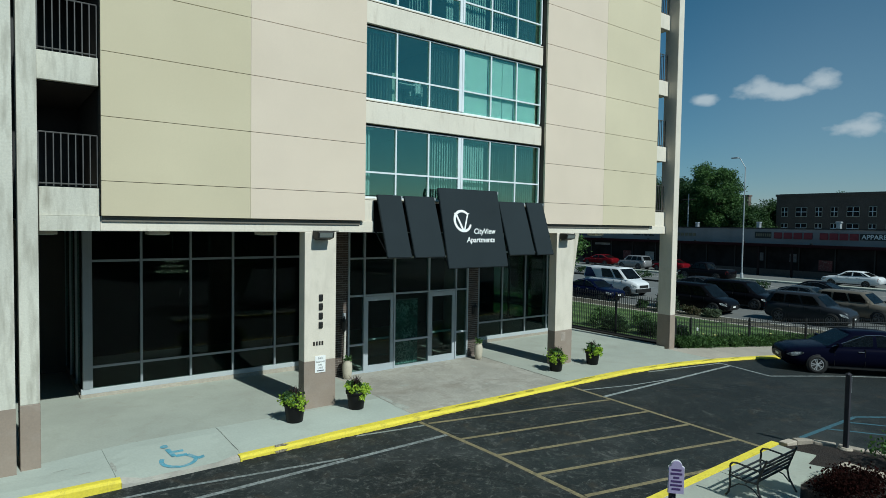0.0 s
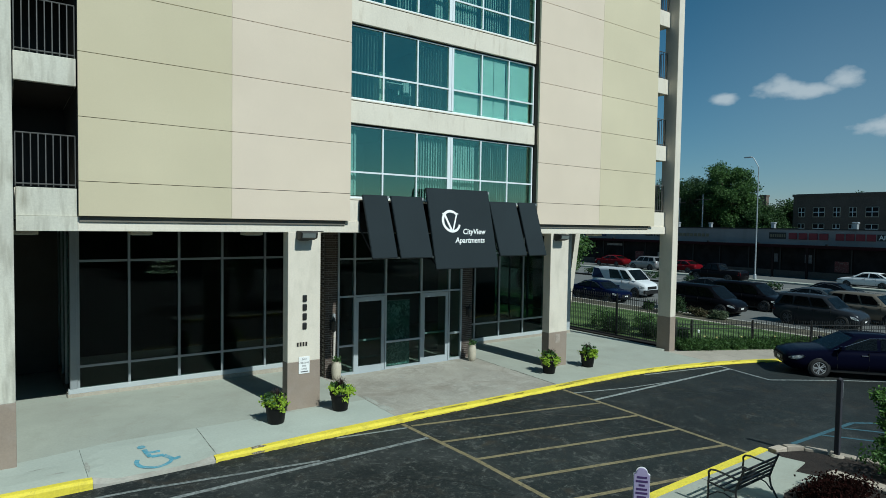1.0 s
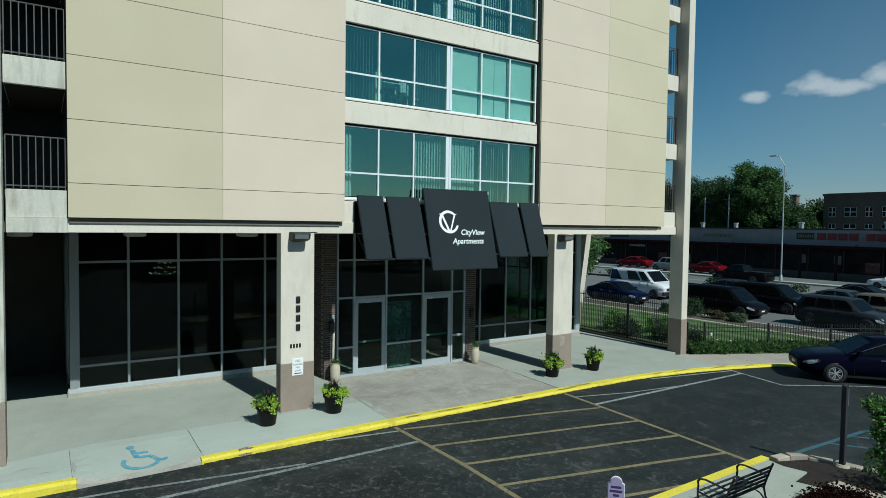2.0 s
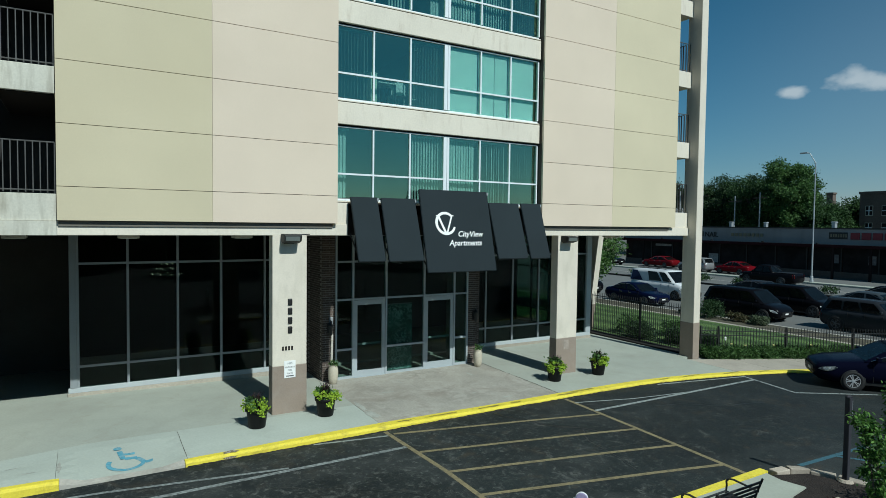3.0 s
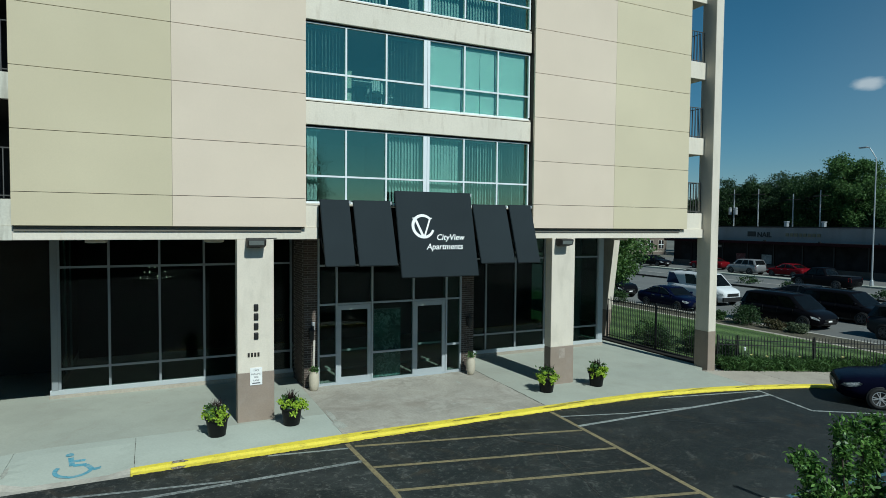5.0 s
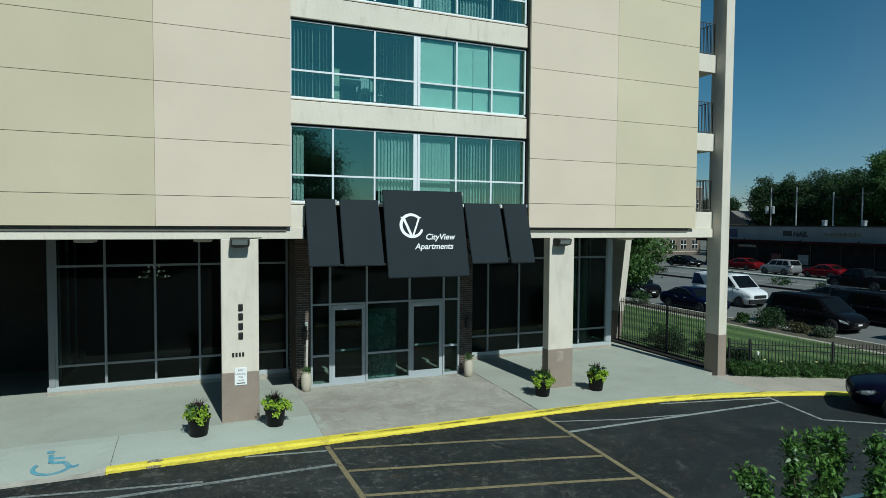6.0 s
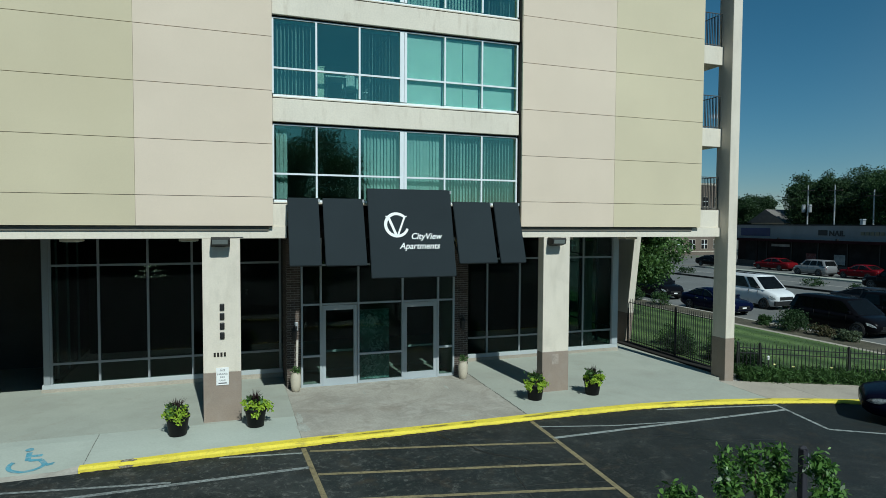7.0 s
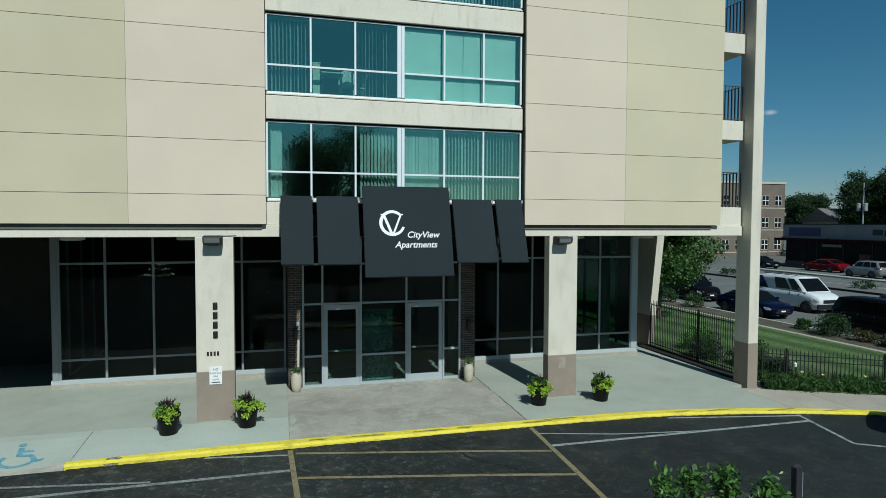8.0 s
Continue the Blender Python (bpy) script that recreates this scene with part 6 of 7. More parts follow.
def bench(x0, x1, y, z):
    """Iron bench: slatted seat and back between two scrolled ends."""
    b = thing("bench", ((x0 + x1) / 2, y, z), "black iron park bench with slatted seat and curled arms", "bench")
    for i in range(5):
        yy = y + 0.44 - i * 0.095
        part("seat_slat", box(x0 + 0.03, x1 - 0.03, yy - 0.021, yy + 0.021, z + 0.385 - 0.012 * i, z + 0.402 - 0.012 * i, bevel=0.005), M_RAIL, b)
    for i in range(5):
        zz = z + 0.44 + i * 0.08
        part("back_slat", box(x0 + 0.03, x1 - 0.03, y - 0.045 - 0.026 * i, y - 0.025 - 0.026 * i, zz - 0.019, zz + 0.019, bevel=0.005), M_RAIL, b)
    for x in (x0, x1):
        bm = bmesh.new()
        def run(ps, r=0.017):
            for p, q in zip(ps, ps[1:]):
                tube(bm, (x, y + p[0], z + p[1] * 0.88), (x, y + q[0], z + q[1] * 0.88), r, n=6)
        run([(0.52, 0.0), (0.47, 0.08), (0.45, 0.22), (0.46, 0.42), (0.45, 0.55), (0.46, 0.62), (0.42, 0.68), (0.33, 0.70), (0.15, 0.685), (-0.09, 0.66)])
        run([(-0.18, 0.0), (-0.12, 0.10), (-0.04, 0.25), (-0.01, 0.42), (-0.06, 0.62), (-0.15, 0.92)])
        run([(0.46, 0.43), (0.2, 0.40), (-0.01, 0.41)])
        run([(0.44, 0.18), (0.30, 0.30), (0.18, 0.32), (0.05, 0.28), (-0.06, 0.16)], 0.012)
        part("end_frame", bm, M_RAIL, b, "scrolled iron end frame")
    bm = bmesh.new()
    tube(bm, (x0, y + 0.18, z + 0.32), (x1, y + 0.18, z + 0.32), 0.012)
    part("stretcher", bm, M_RAIL, b)


bench(10.12, 11.24, 4.78, 0.105)

sp = thing("garden_sign", (7.45, 4.66, 0.1), "arched lilac notice board on a dark post", "sign")
part("post", box(7.41, 7.49, 4.67, 4.74, -0.1, 1.2, bevel=0.006), M_WOODPOST, sp)
bm = bmesh.new()
out = [(-0.16, 0.0), (0.16, 0.0), (0.16, 0.42)] + [(0.115 * math.cos(radians(a)), 0.44 + 0.085 * math.sin(radians(a))) for a in range(0, 181, 20)] + [(-0.16, 0.42)]
spot = lambda u, v, w: Vector((7.43 + 0.41 * u - 0.75 * w, 4.64 - 0.47 * u - 0.66 * w, 1.08 + 0.86 * v))
prism(bm, out, 0.025, spot)
bmesh.ops.recalc_face_normals(bm, faces=bm.faces)
part("board", bm, M_PURPLE, sp)
bm = bmesh.new()
prism(bm, [(u * 1.07, v * 1.03 - 0.007) for u, v in out], 0.018, lambda u, v, w: spot(u, v, w - 0.02))
bmesh.ops.recalc_face_normals(bm, faces=bm.faces)
part("board_edge", bm, M_WHITE, sp, "pale rim of the board")
for i, w in enumerate((0.10, 0.12, 0.06, 0.11, 0.12, 0.09)):
    bm = bmesh.new()
    prism(bm, [(-w, 0.40 - 0.062 * i), (w, 0.40 - 0.062 * i), (w, 0.37 - 0.062 * i), (-w, 0.37 - 0.062 * i)], 0.003, lambda u, v, q: spot(u, v, 0.0265 + q))
    bmesh.ops.recalc_face_normals(bm, faces=bm.faces)
    part("text_bar", bm, M_PURPLE_D, sp)

bp = thing("timber_post", (14.43, 4.93, 0.08), "dark stained square timber post with a thin plate on its side", "post")
part("shaft", box(14.382, 14.478, 4.882, 4.978, -0.1, 1.69, bevel=0.012), M_WOODPOST, bp)
part("cap", lathe(bmesh.new(), [(0.066, 1.685), (0.066, 1.70), (0.015, 1.73)], 4, (14.43, 4.93, 0)), M_WOODPOST, bp)
part("plate", box(14.479, 14.490, 4.885, 4.975, 1.30, 1.62), M_GALV, bp, "thin grey metal plate")
part("collar", lathe(bmesh.new(), [(0.13, 0.0), (0.14, 0.02), (0.11, 0.06)], 12, (14.43, 4.93, 0.07)), M_STONE, bp)

# red shrub kept low and near-black, standing partly for the shade on the ground
bush(12.25, 4.08, 0.07, 0.90, 0.50, 0.30, "low spreading dark red shrub in the mulch, darkened for the tree's shade", M_LEAF_RED, 5, n=90, per=44, size=0.03, group="island shrubs")
bush(14.1, 3.9, 0.07, 0.45, 0.55, 0.5, "low green shrub at the edge of the bed", M_LEAF_MID, 6, n=30, size=0.04, group="island shrubs")
bush(13.9, 2.9, 0.07, 0.6, 0.6, 0.6, "low green shrub at the edge of the bed", M_LEAF_MID, 7, n=30, size=0.045, group="island shrubs")


def upright_shrub(x, y, z, tips, label, seed):
    """A small tree of upright stems, each clothed in broad leaves to its tip."""
    t = thing("small_tree", (x, y, z), label, "tree")
    rng = np.random.default_rng(seed)
    cs = []
    bm = bmesh.new()
    tube(bm, (x, y, z - 0.1), (x, y, z + 0.5), 0.07, 0.055, 8)
    part("trunk", bm, M_BARK, t)
    for tx, ty, tz in tips:
        bm = bmesh.new()
        a = Vector((x, y, z + 0.45))
        e = Vector((tx, ty, tz))
        m = a.lerp(e, 0.5) + Vector((0.25 * (tx - x), 0.25 * (ty - y), -0.1))
        tube(bm, a, m, 0.03, 0.018, 6)
        tube(bm, m, e, 0.018, 0.005, 6)
        part("stem", bm, M_BARK, t)
        for f in (0.22, 0.40, 0.58, 0.74, 0.88, 1.0):
            p = a.lerp(m, 0.4 + f) if f < 0.3 else m.lerp(e, (f - 0.3) / 0.7)
            side = rng.normal(0, 0.085 * (1 - 0.75 * f), 2)
            for _ in range(6):
                cs.append((p.x + side[0] + rng.normal(0, 0.036), p.y + side[1] + rng.normal(0, 0.036), p.z + rng.normal(0, 0.045)))
    leaves("crown", cs, 34, (0.040, 0.040, 0.042), 0.033, M_LEAF_FRESH, t, seed=seed, kind="stuff", flat=0.9, pointed=True)
    return t


tips = [(10.51, 2.95, 2.44), (10.60, 2.88, 2.36), (10.86, 2.78, 2.72), (10.96, 2.78, 2.50), (11.16, 2.73, 2.74), (11.46, 2.74, 2.77), (11.36, 2.80, 2.58),
        (11.59, 2.40, 2.76), (11.70, 2.44, 2.60), (11.50, 2.28, 2.58)]
upright_shrub(11.15, 2.45, 0.07, tips, "small tree with broad fresh green leaves on upright stems", 21)

# ---- garden and lawn ----
STREET = -0.42


def yard_z(x, y):
    return GARDEN(x) - 0.02 if x < 26 else GARDEN(26) - 0.02 + (STREET + 0.14 - GARDEN(26) + 0.02) * min(1.0, (x - 26) / 5.2)


bm = bmesh.new()
nx = 26
rows = []
for j in range(25):
    row = []
    for i in range(nx + 1):
        x = 22.12 + (31.3 - 22.12) * i / nx
        lo = bed_y(min(x, 30.0)) + 0.005
        lo = min(lo, 13.4)
        y = lo + (70 - lo) * (j / 24) ** 1.6
        row.append(bm.verts.new((x, y, yard_z(x, y))))
    rows.append(row)
for a, b in zip(rows, rows[1:]):
    for i in range(nx):
        bm.faces.new((a[i], a[i + 1], b[i + 1], b[i]))
solid("lawn", bm, M_LAWN, "mown green lawn sloping gently to the street", "lawn")
# grass blades, thick near the fence
rng_np = np.random.default_rng(4)
k = 1500
gx = rng_np.uniform(22.3, 31.2, k)
gy = rng_np.uniform(0, 1, k) ** 1.3 * 17 + np.array([min(bed_y(min(v, 30.0)), 13.4) + 0.4 for v in gx])
leaves("grass_blades", np.stack((gx, gy, [yard_z(a, b) + 0.03 for a, b in zip(gx, gy)]), 1), 6, (0.09, 0.09, 0.006), 0.022, leafy("grass_leaf", (0.12, 0.20, 0.045), (0.06, 0.115, 0.026)), None, "short mown grass of the lawn", "stuff", seed=8, flat=0.2, pointed=True)

# low planting between the pavement and the fence
cs = []
for i in range(420):
    x = rng_np.uniform(21.95, 29.5)
    y = bed_y(x) + rng_np.uniform(0.05, 0.62)
    cs.append((x, min(y, 13.9), yard_z(x, y) + rng_np.uniform(0.05, 0.30)))
tagged(leaves("bedding_plants", cs, 60, 0.09, 0.085, M_LEAF_MID, None, "dense low strap-leaved green plants along the fence", "stuff", seed=14, flat=0.3, pointed=True, slim=0.35), category="plants")
for i in range(16):
    x = 22.2 + 0.45 * i + rng_np.uniform(-0.2, 0.2)
    y = bed_y(x) + rng_np.uniform(0.02, 0.3)
    if i not in (1, 2, 5, 8, 13):
        continue
    f = thing("flower", (x, y, yard_z(x, y)), "small yellow flower among the bedding plants", "flower", "yellow flowers")
    bm = bmesh.new()
    zt = yard_z(x, y) + (0.40, 0.50, 0.44)[i % 3]
    part("stem", tube(bm, (x, y, zt - 0.4), (x, y, zt), 0.006, n=5), M_LEAF_MID, f)
    for q in range(6):
        a = q * math.pi / 3
        bm = bmesh.new()
        d, w = Vector((math.cos(a), math.sin(a), 1.1)) * 0.055, Vector((-math.sin(a), math.cos(a), 0)) * 0.022
        c0 = Vector((x, y, zt))
        bm.faces.new([bm.verts.new(c0 + v) for v in (Vector((0, 0, 0)), d * 0.6 + w, d, d * 0.6 - w)])
        part("petal", bm, M_FLOWER, f)
bush(22.75, 13.85, 0.0, 0.5, 0.45, 0.62, "dark round shrub behind the fence", M_LEAF_DEEP, 31, per=60, n=60, size=0.04, group="garden shrubs")
bush(22.8, 17.1, 0.0, 0.55, 0.6, 0.65, "dark round shrub behind the fence", M_LEAF_DEEP, 32, per=60, n=60, size=0.04, group="garden shrubs")
bush(23.4, 15.6, 0.0, 0.5, 0.6, 0.55, "dark round shrub behind the fence", M_LEAF_DEEP, 33, per=60, n=60, size=0.04, group="garden shrubs")
bush(23.6, 18.4, 0.0, 0.7, 0.6, 0.7, "leafy shrub behind the tall fence", M_LEAF_MID, 34, n=40, size=0.05, group="garden shrubs")
bush(24.6, 16.9, 0.0, 0.6, 0.6, 0.6, "leafy shrub behind the tall fence", M_LEAF_MID, 35, n=40, size=0.05, group="garden shrubs")
pl = thing("path_light", (22.72, 13.05, 0.0), "small pale path lamp by the fence", "lamp")
part("stem", tube(bmesh.new(), (22.72, 13.05, -0.1), (22.72, 13.05, 0.62), 0.012), M_RAIL, pl)
part("head", lathe(bmesh.new(), [(0.032, 0.62), (0.036, 0.70), (0.045, 0.715), (0.01, 0.75)], 10, (22.72, 13.05, 0)), M_WHITE, pl)

# ---- street ----
solid("street_sidewalk", box(31.3, 31.6, -30, 90, -0.7, STREET + 0.145), M_PAVE_OLD, "pale concrete sidewalk beside the lawn", "pavement")
solid("street_verge", box(31.6, 33.3, -30, 90, -0.7, STREET + 0.13), mat("dry_verge_soil", (0.085, 0.075, 0.05), 0.95, var=0.3, scale=1.2, fine=20, grain=0.3, bump=0.8, stain=(0.05, 0.055, 0.025), amount=0.7, depth=0.03), "dry planted verge between sidewalk and street", "verge")
solid("street_kerb", box(33.3, 33.5, -30, 90, -0.7, STREET + 0.14), M_KERB, "grey concrete street kerb", "kerb")
solid("road", box(33.5, 51.0, -60, 140, -0.7, STREET), M_ROAD, "worn grey asphalt street with several lanes", "road")
# near kerb coloured near-black to stand for its shaded face
solid("median_kerb", box(51.0, 51.2, -60, 140, -0.7, STREET + 0.16), M_REVEAL, "concrete kerb of the street median", "kerb")
solid("median", box(51.2, 54.6, -60, 140, -0.7, STREET + 0.15), M_ROAD, "narrow paved median with sparse low planting", "median")
solid("median_kerb_far", box(54.6, 54.8, -60, 140, -0.7, STREET + 0.16), M_KERB, "concrete kerb of the street median", "kerb")
solid("road_far", box(54.8, 61.0, -60, 140, -0.7, STREET + 0.001), M_ROAD, "worn grey asphalt far carriageway", "road")
solid("far_sidewalk", box(61.0, 62.2, -60, 57, -0.7, STREET + 0.15), M_PAVE, "pale concrete sidewalk along the shops", "pavement")
solid("shop_forecourt", box(62.2, 70.0, -60, 60, -0.7, STREET + 0.05), M_ROAD, "asphalt forecourt in front of the shops", "parking lot")
solid("side_street", box(61.0, 120.0, 62.5, 74.0, -0.7, STREET + 0.002), M_ROAD, "side street beyond the shops", "road")
flat_street = lambda x, y: STREET
for k, x in enumerate((38.1, 41.9, 45.6)):
    for y in range(-6, 64, 7):
        stripe("lane_mark", [(x, y), (x, y + 3.0)], 0.13, M_LINE_W, "worn white dashed lane mark on the street", z=flat_street, group="street lane marks")
for j, (x, y, r) in enumerate(((32.7, 20.7, 0.72), (32.8, 19.2, 0.5), (32.8, 17.9, 0.5), (32.8, 22.4, 0.35), (32.8, 30.5, 0.6), (32.8, 33.0, 0.6))):
    bush(x, y, STREET + 0.13, r, r * 1.1, 0.88 if j == 0 else 0.75 if j in (4, 5) else 0.42, ("low rust-flowered plant on the verge" if j == 1 else "low grey-green grassy clump on the verge" if j == 2 else "loose green verge shrub beside the street"), M_LEAF_RUST if j == 1 else M_LEAF_SAGE if j == 2 else M_LEAF_DEEP if j == 0 else M_LEAF_DARK, 60 + j, n=80 if j == 0 else 40, size=0.05, group="verge shrubs")
for j in range(8):
    x, y = 52.6 + rng_np.uniform(-0.8, 0.8), 12 + 6.3 * j + rng_np.uniform(-1, 1)
    bush(x, y, STREET + 0.15, 0.9, 1.0, 0.55, "low rough planting on the street median", M_LEAF_DEEP, 80 + j, n=18, size=0.09, per=20, group="median planting")

# street lamp on the far sidewalk
LX, LY, LZ = 61.5, 30.4, STREET + 0.15
sl = thing("street_lamp", (LX, LY, LZ), "tall galvanised street lamp with a bent arm", "street lamp")
part("base", lathe(bmesh.new(), [(0.17, 0.0), (0.17, 0.15), (0.13, 0.5), (0.11, 0.55)], 10, (LX, LY, LZ)), M_GALV, sl)
part("pole", tube(bmesh.new(), (LX, LY, LZ), (LX, LY, 11.0), 0.078, 0.042, 10), M_GALV, sl)
bm = bmesh.new()
ps = [(LX, LY, 10.95), (LX - 0.05, LY + 0.32, 11.55), (LX - 0.10, LY + 0.52, 11.92), (LX - 0.12, LY + 0.75, 12.0)]
for p, q in zip(ps, ps[1:]):
    tube(bm, p, q, 0.04, n=8)
part("arm", bm, M_GALV, sl)
part("lamp_head", box(LX - 0.25, LX + 0.02, LY + 0.7, LY + 1.4, 11.94, 12.06, bevel=0.03), M_GALV, sl)


# ---- vehicles ----
GRAPHIC = mat("dark_blue_vinyl", (0.008, 0.014, 0.075), 0.4, var=0.1, bump=0, spec=0.3)

def vehicle(name, at, turn, kind, paint, label, spokes=5, length=0.0, rim=M_RIM_DARK):
    """A lofted body with glass, lamps and wheels. The nose points along local +x before the turn."""
    S = {
        "sedan": dict(L=4.95, W=1.84, H=1.41, R=0.305, top=[(0, .62), (.02, .73), (.10, .83), (.27, .915), (.33, .935), (.75, .97), (.84, 1.0), (.95, .98), (.985, .88), (1, .72)], g=(.255, .42, .69, .86), fw=.195, rw=.77),
        "suv": dict(L=4.35, W=1.86, H=1.66, R=0.37, top=[(0, .66), (.03, .84), (.10, .98), (.25, 1.06), (.3, 1.08), (.9, 1.10), (.97, 1.06), (.99, .98), (1, .85)], g=(.24, .38, .90, .975), fw=.19, rw=.79),
        "minivan": dict(L=4.7, W=1.94, H=1.72, R=0.35, top=[(0, .62), (.03, .78), (.10, .92), (.2, 1.02), (.26, 1.06), (.9, 1.10), (.97, 1.06), (.99, .98), (1, .85)], g=(.17, .35, .91, .975), fw=.18, rw=.80),
        "van": dict(L=5.0, W=2.0, H=2.06, R=0.36, top=[(0, .84), (.02, .97), (.06, 1.06), (.11, 1.14), (.18, 1.22), (.9, 1.24), (.98, 1.2), (.993, 1.1), (1, .9)], g=(.165, .335, .955, .985), fw=.165, rw=.80),
        "pickup": dict(L=5.4, W=1.95, H=1.78, R=0.38, top=[(0, .75), (.03, .95), (.10, 1.06), (.25, 1.12), (.3, 1.14), (.62, 1.14), (.66, 1.14), (.97, 1.14), (.99, 1.1), (1, .9)], g=(.245, .36, .56, .63), fw=.18, rw=.78),
    }[kind]
    L, W, H, R = length or S["L"], S["W"], S["H"], S["R"]
    car = thing(name, at, label, "van" if kind == "van" else "pickup" if kind == "pickup" else "car", "street and parked vehicles", turn=turn)
    X = lambda f: L / 2 - L * f
    tx, tz = zip(*S["top"])
    wx, ww = (0, .02, .08, .22, .8, .93, .98, 1), (.70, .83, .95, 1, 1, .96, .88, .78)
    bxs, bz = (0, .03, .10, .9, .97, 1), (.34, .24, .20, .20, .28, .42)
    fs = np.unique(np.concatenate((np.linspace(0, .12, 7), np.linspace(.12, .88, 18), np.linspace(.88, 1, 7))))
    bm = bmesh.new()
    rings = []
    for f in fs:
        zt, hw, zb = np.interp(f, tx, tz), np.interp(f, wx, ww) * W / 2, np.interp(f, bxs, bz)
        half = [(0, zb), (.80 * hw, zb), (.965 * hw, zb + .10), (hw, zb + .45 * (zt - zb)), (.985 * hw, zb + .72 * (zt - zb)), (.93 * hw, zt - .035), (.80 * hw, zt - .004), (.4 * hw, zt + .012), (0, zt + .016)]
        ring = [(y, z) for y, z in half] + [(-y, z) for y, z in half[-2:0:-1]]
        rings.append([bm.verts.new((X(f), y, z)) for y, z in ring])
    k = len(rings[0])
    for a, b in zip(rings, rings[1:]):
        for i in range(k):
            bm.faces.new((a[i], b[i], b[(i + 1) % k], a[(i + 1) % k]))
    bm.faces.new(rings[0])
    bm.faces.new(rings[-1][::-1])
    bmesh.ops.recalc_face_normals(bm, faces=bm.faces)
    body = part("body", bm, paint, car, world_space=False, smooth=True)
    # greenhouse
    f0, f1, f2, f3 = S["g"]
    zb0, zb1 = np.interp(f0 + .02, tx, tz) - .02, np.interp(f3 - .02, tx, tz) - .02
    hb, hr = .93 * W / 2, (.74 if kind in ("sedan",) else .80 if kind != "van" else .84) * W / 2
    def G(s, v, side):
        v2 = v ** .92
        xb, xr = X(f0 + (f3 - f0) * s), X(f1 + (f2 - f1) * s)
        bow = .03 * math.sin(math.pi * s)
        return Vector((xb + (xr - xb) * v, side * (hb + (hr - hb) * v2 ** 1.25), (zb0 + (zb1 - zb0) * s) * (1 - v) + (H - .05 + bow) * v))
    bm = bmesh.new()
    ns, nv = 10, 4
    sides = {}
    for sd in (-1, 1):
        sides[sd] = [[bm.verts.new(G(i / ns, j / nv, sd)) for i in range(ns + 1)] for j in range(nv + 1)]
        for a, b in zip(sides[sd], sides[sd][1:]):
            for i in range(ns):
                bm.faces.new((a[i], a[i + 1], b[i + 1], b[i]))
    crown = [bm.verts.new(G(i / ns, 1, 0) + Vector((0, 0, .035))) for i in range(ns + 1)]
    for sd in (-1, 1):
        for i in range(ns):
            bm.faces.new((sides[sd][nv][i], sides[sd][nv][i + 1], crown[i + 1], crown[i]))
    for i in (0, ns):
        for j in range(nv):
            bm.faces.new((sides[-1][j][i], sides[-1][j + 1][i], sides[1][j + 1][i], sides[1][j][i]))
        bm.faces.new((sides[-1][nv][i], crown[i], sides[1][nv][i]))
    bmesh.ops.remove_doubles(bm, verts=bm.verts, dist=0.0005)
    bmesh.ops.recalc_face_normals(bm, faces=bm.faces)
    part("roof", bm, paint, car, world_space=False, smooth=True)
    # glass
    def pane(pts, nm, parent=car):
        bm = bmesh.new()
        vs = [bm.verts.new(p) for p in pts]
        bm.faces.new(vs)
        bmesh.ops.solidify(bm, geom=bm.faces[:], thickness=0.004)
        part(nm, bm, M_CARGLASS, parent, world_space=False)
    def across(s, v, u, push):
        p = G(s, v, 1)
        return Vector((p.x + push, p.y * u, p.z))
    pane([across(0, .06, -.90, .012), across(0, .06, .90, .012), across(0, .93, .88, .012), across(0, .93, -.88, .012)], "windscreen")
    pane([across(1, .10, -.88, -.012), across(1, .10, .88, -.012), across(1, .90, .86, -.012), across(1, .90, -.86, -.012)], "rear_window")
    cuts = {"sedan": ((.10, .46), (.50, .82), (.84, .93)), "suv": ((.08, .36), (.385, .66), (.685, .92)), "minivan": ((.06, .33), (.355, .63), (.655, .93)), "van": ((.05, .235), (.27, .55)), "pickup": ((.10, .50), (.54, .90))}[kind]
    for sd in (-1, 1):
        out = Vector((0, sd * .008, 0))
        for a, b in cuts:
            hi = .88
            pane([G(a, .10, sd) + out, G(b, .10, sd) + out, G(b - .012, hi, sd) + out, G(a + .012, hi, sd) + out], "side_window")
    # wheels, each against a black disc that stands for the shaded wheel well
    for f in (S["fw"], S["rw"]):
        for sd in (-1, 1):
            hw = np.interp(f, wx, ww) * W / 2
            rot = Matrix.Translation((X(f), sd * (hw - .10), R)) @ Matrix.Rotation(-sd * math.pi / 2, 4, "X")
            bm = bmesh.new()
            lathe(bm, [(R * 1.08, -.02), (R * 1.10, .094), (R * 1.06, .098)], 24)
            bm.transform(rot)
            part("wheel_arch", bm, M_TRIMBLACK, car, world_space=False, smooth=True)
            bm = bmesh.new()
            lathe(bm, [(R * .66, -.10), (R * .94, -.10), (R, -.06), (R, .07), (R * .95, .115), (R * .70, .12), (R * .66, .10)], 28)
            bm.transform(rot)
            wheel = part("wheel", bm, M_RUBBER, car, world_space=False, smooth=True)
            bm = bmesh.new()
            lathe(bm, [(R * .66, .05), (R * .66, .108), (R * .61, .112), (R * .59, .07)], 24)
            for i in range(spokes):
                a0 = 2 * math.pi * i / spokes
                for da in (-.19, .19):
                    a = a0 + da
                    d, w = Vector((math.cos(a), math.sin(a), 0)), Vector((-math.sin(a), math.cos(a), 0)) * R * .040
                    q = [d * R * .10 - w, d * R * .64 - w, d * R * .64 + w, d * R * .10 + w]
                    lo = [bm.verts.new(p + Vector((0, 0, .07))) for p in q]
                    hi = [bm.verts.new(p + Vector((0, 0, .112))) for p in q]
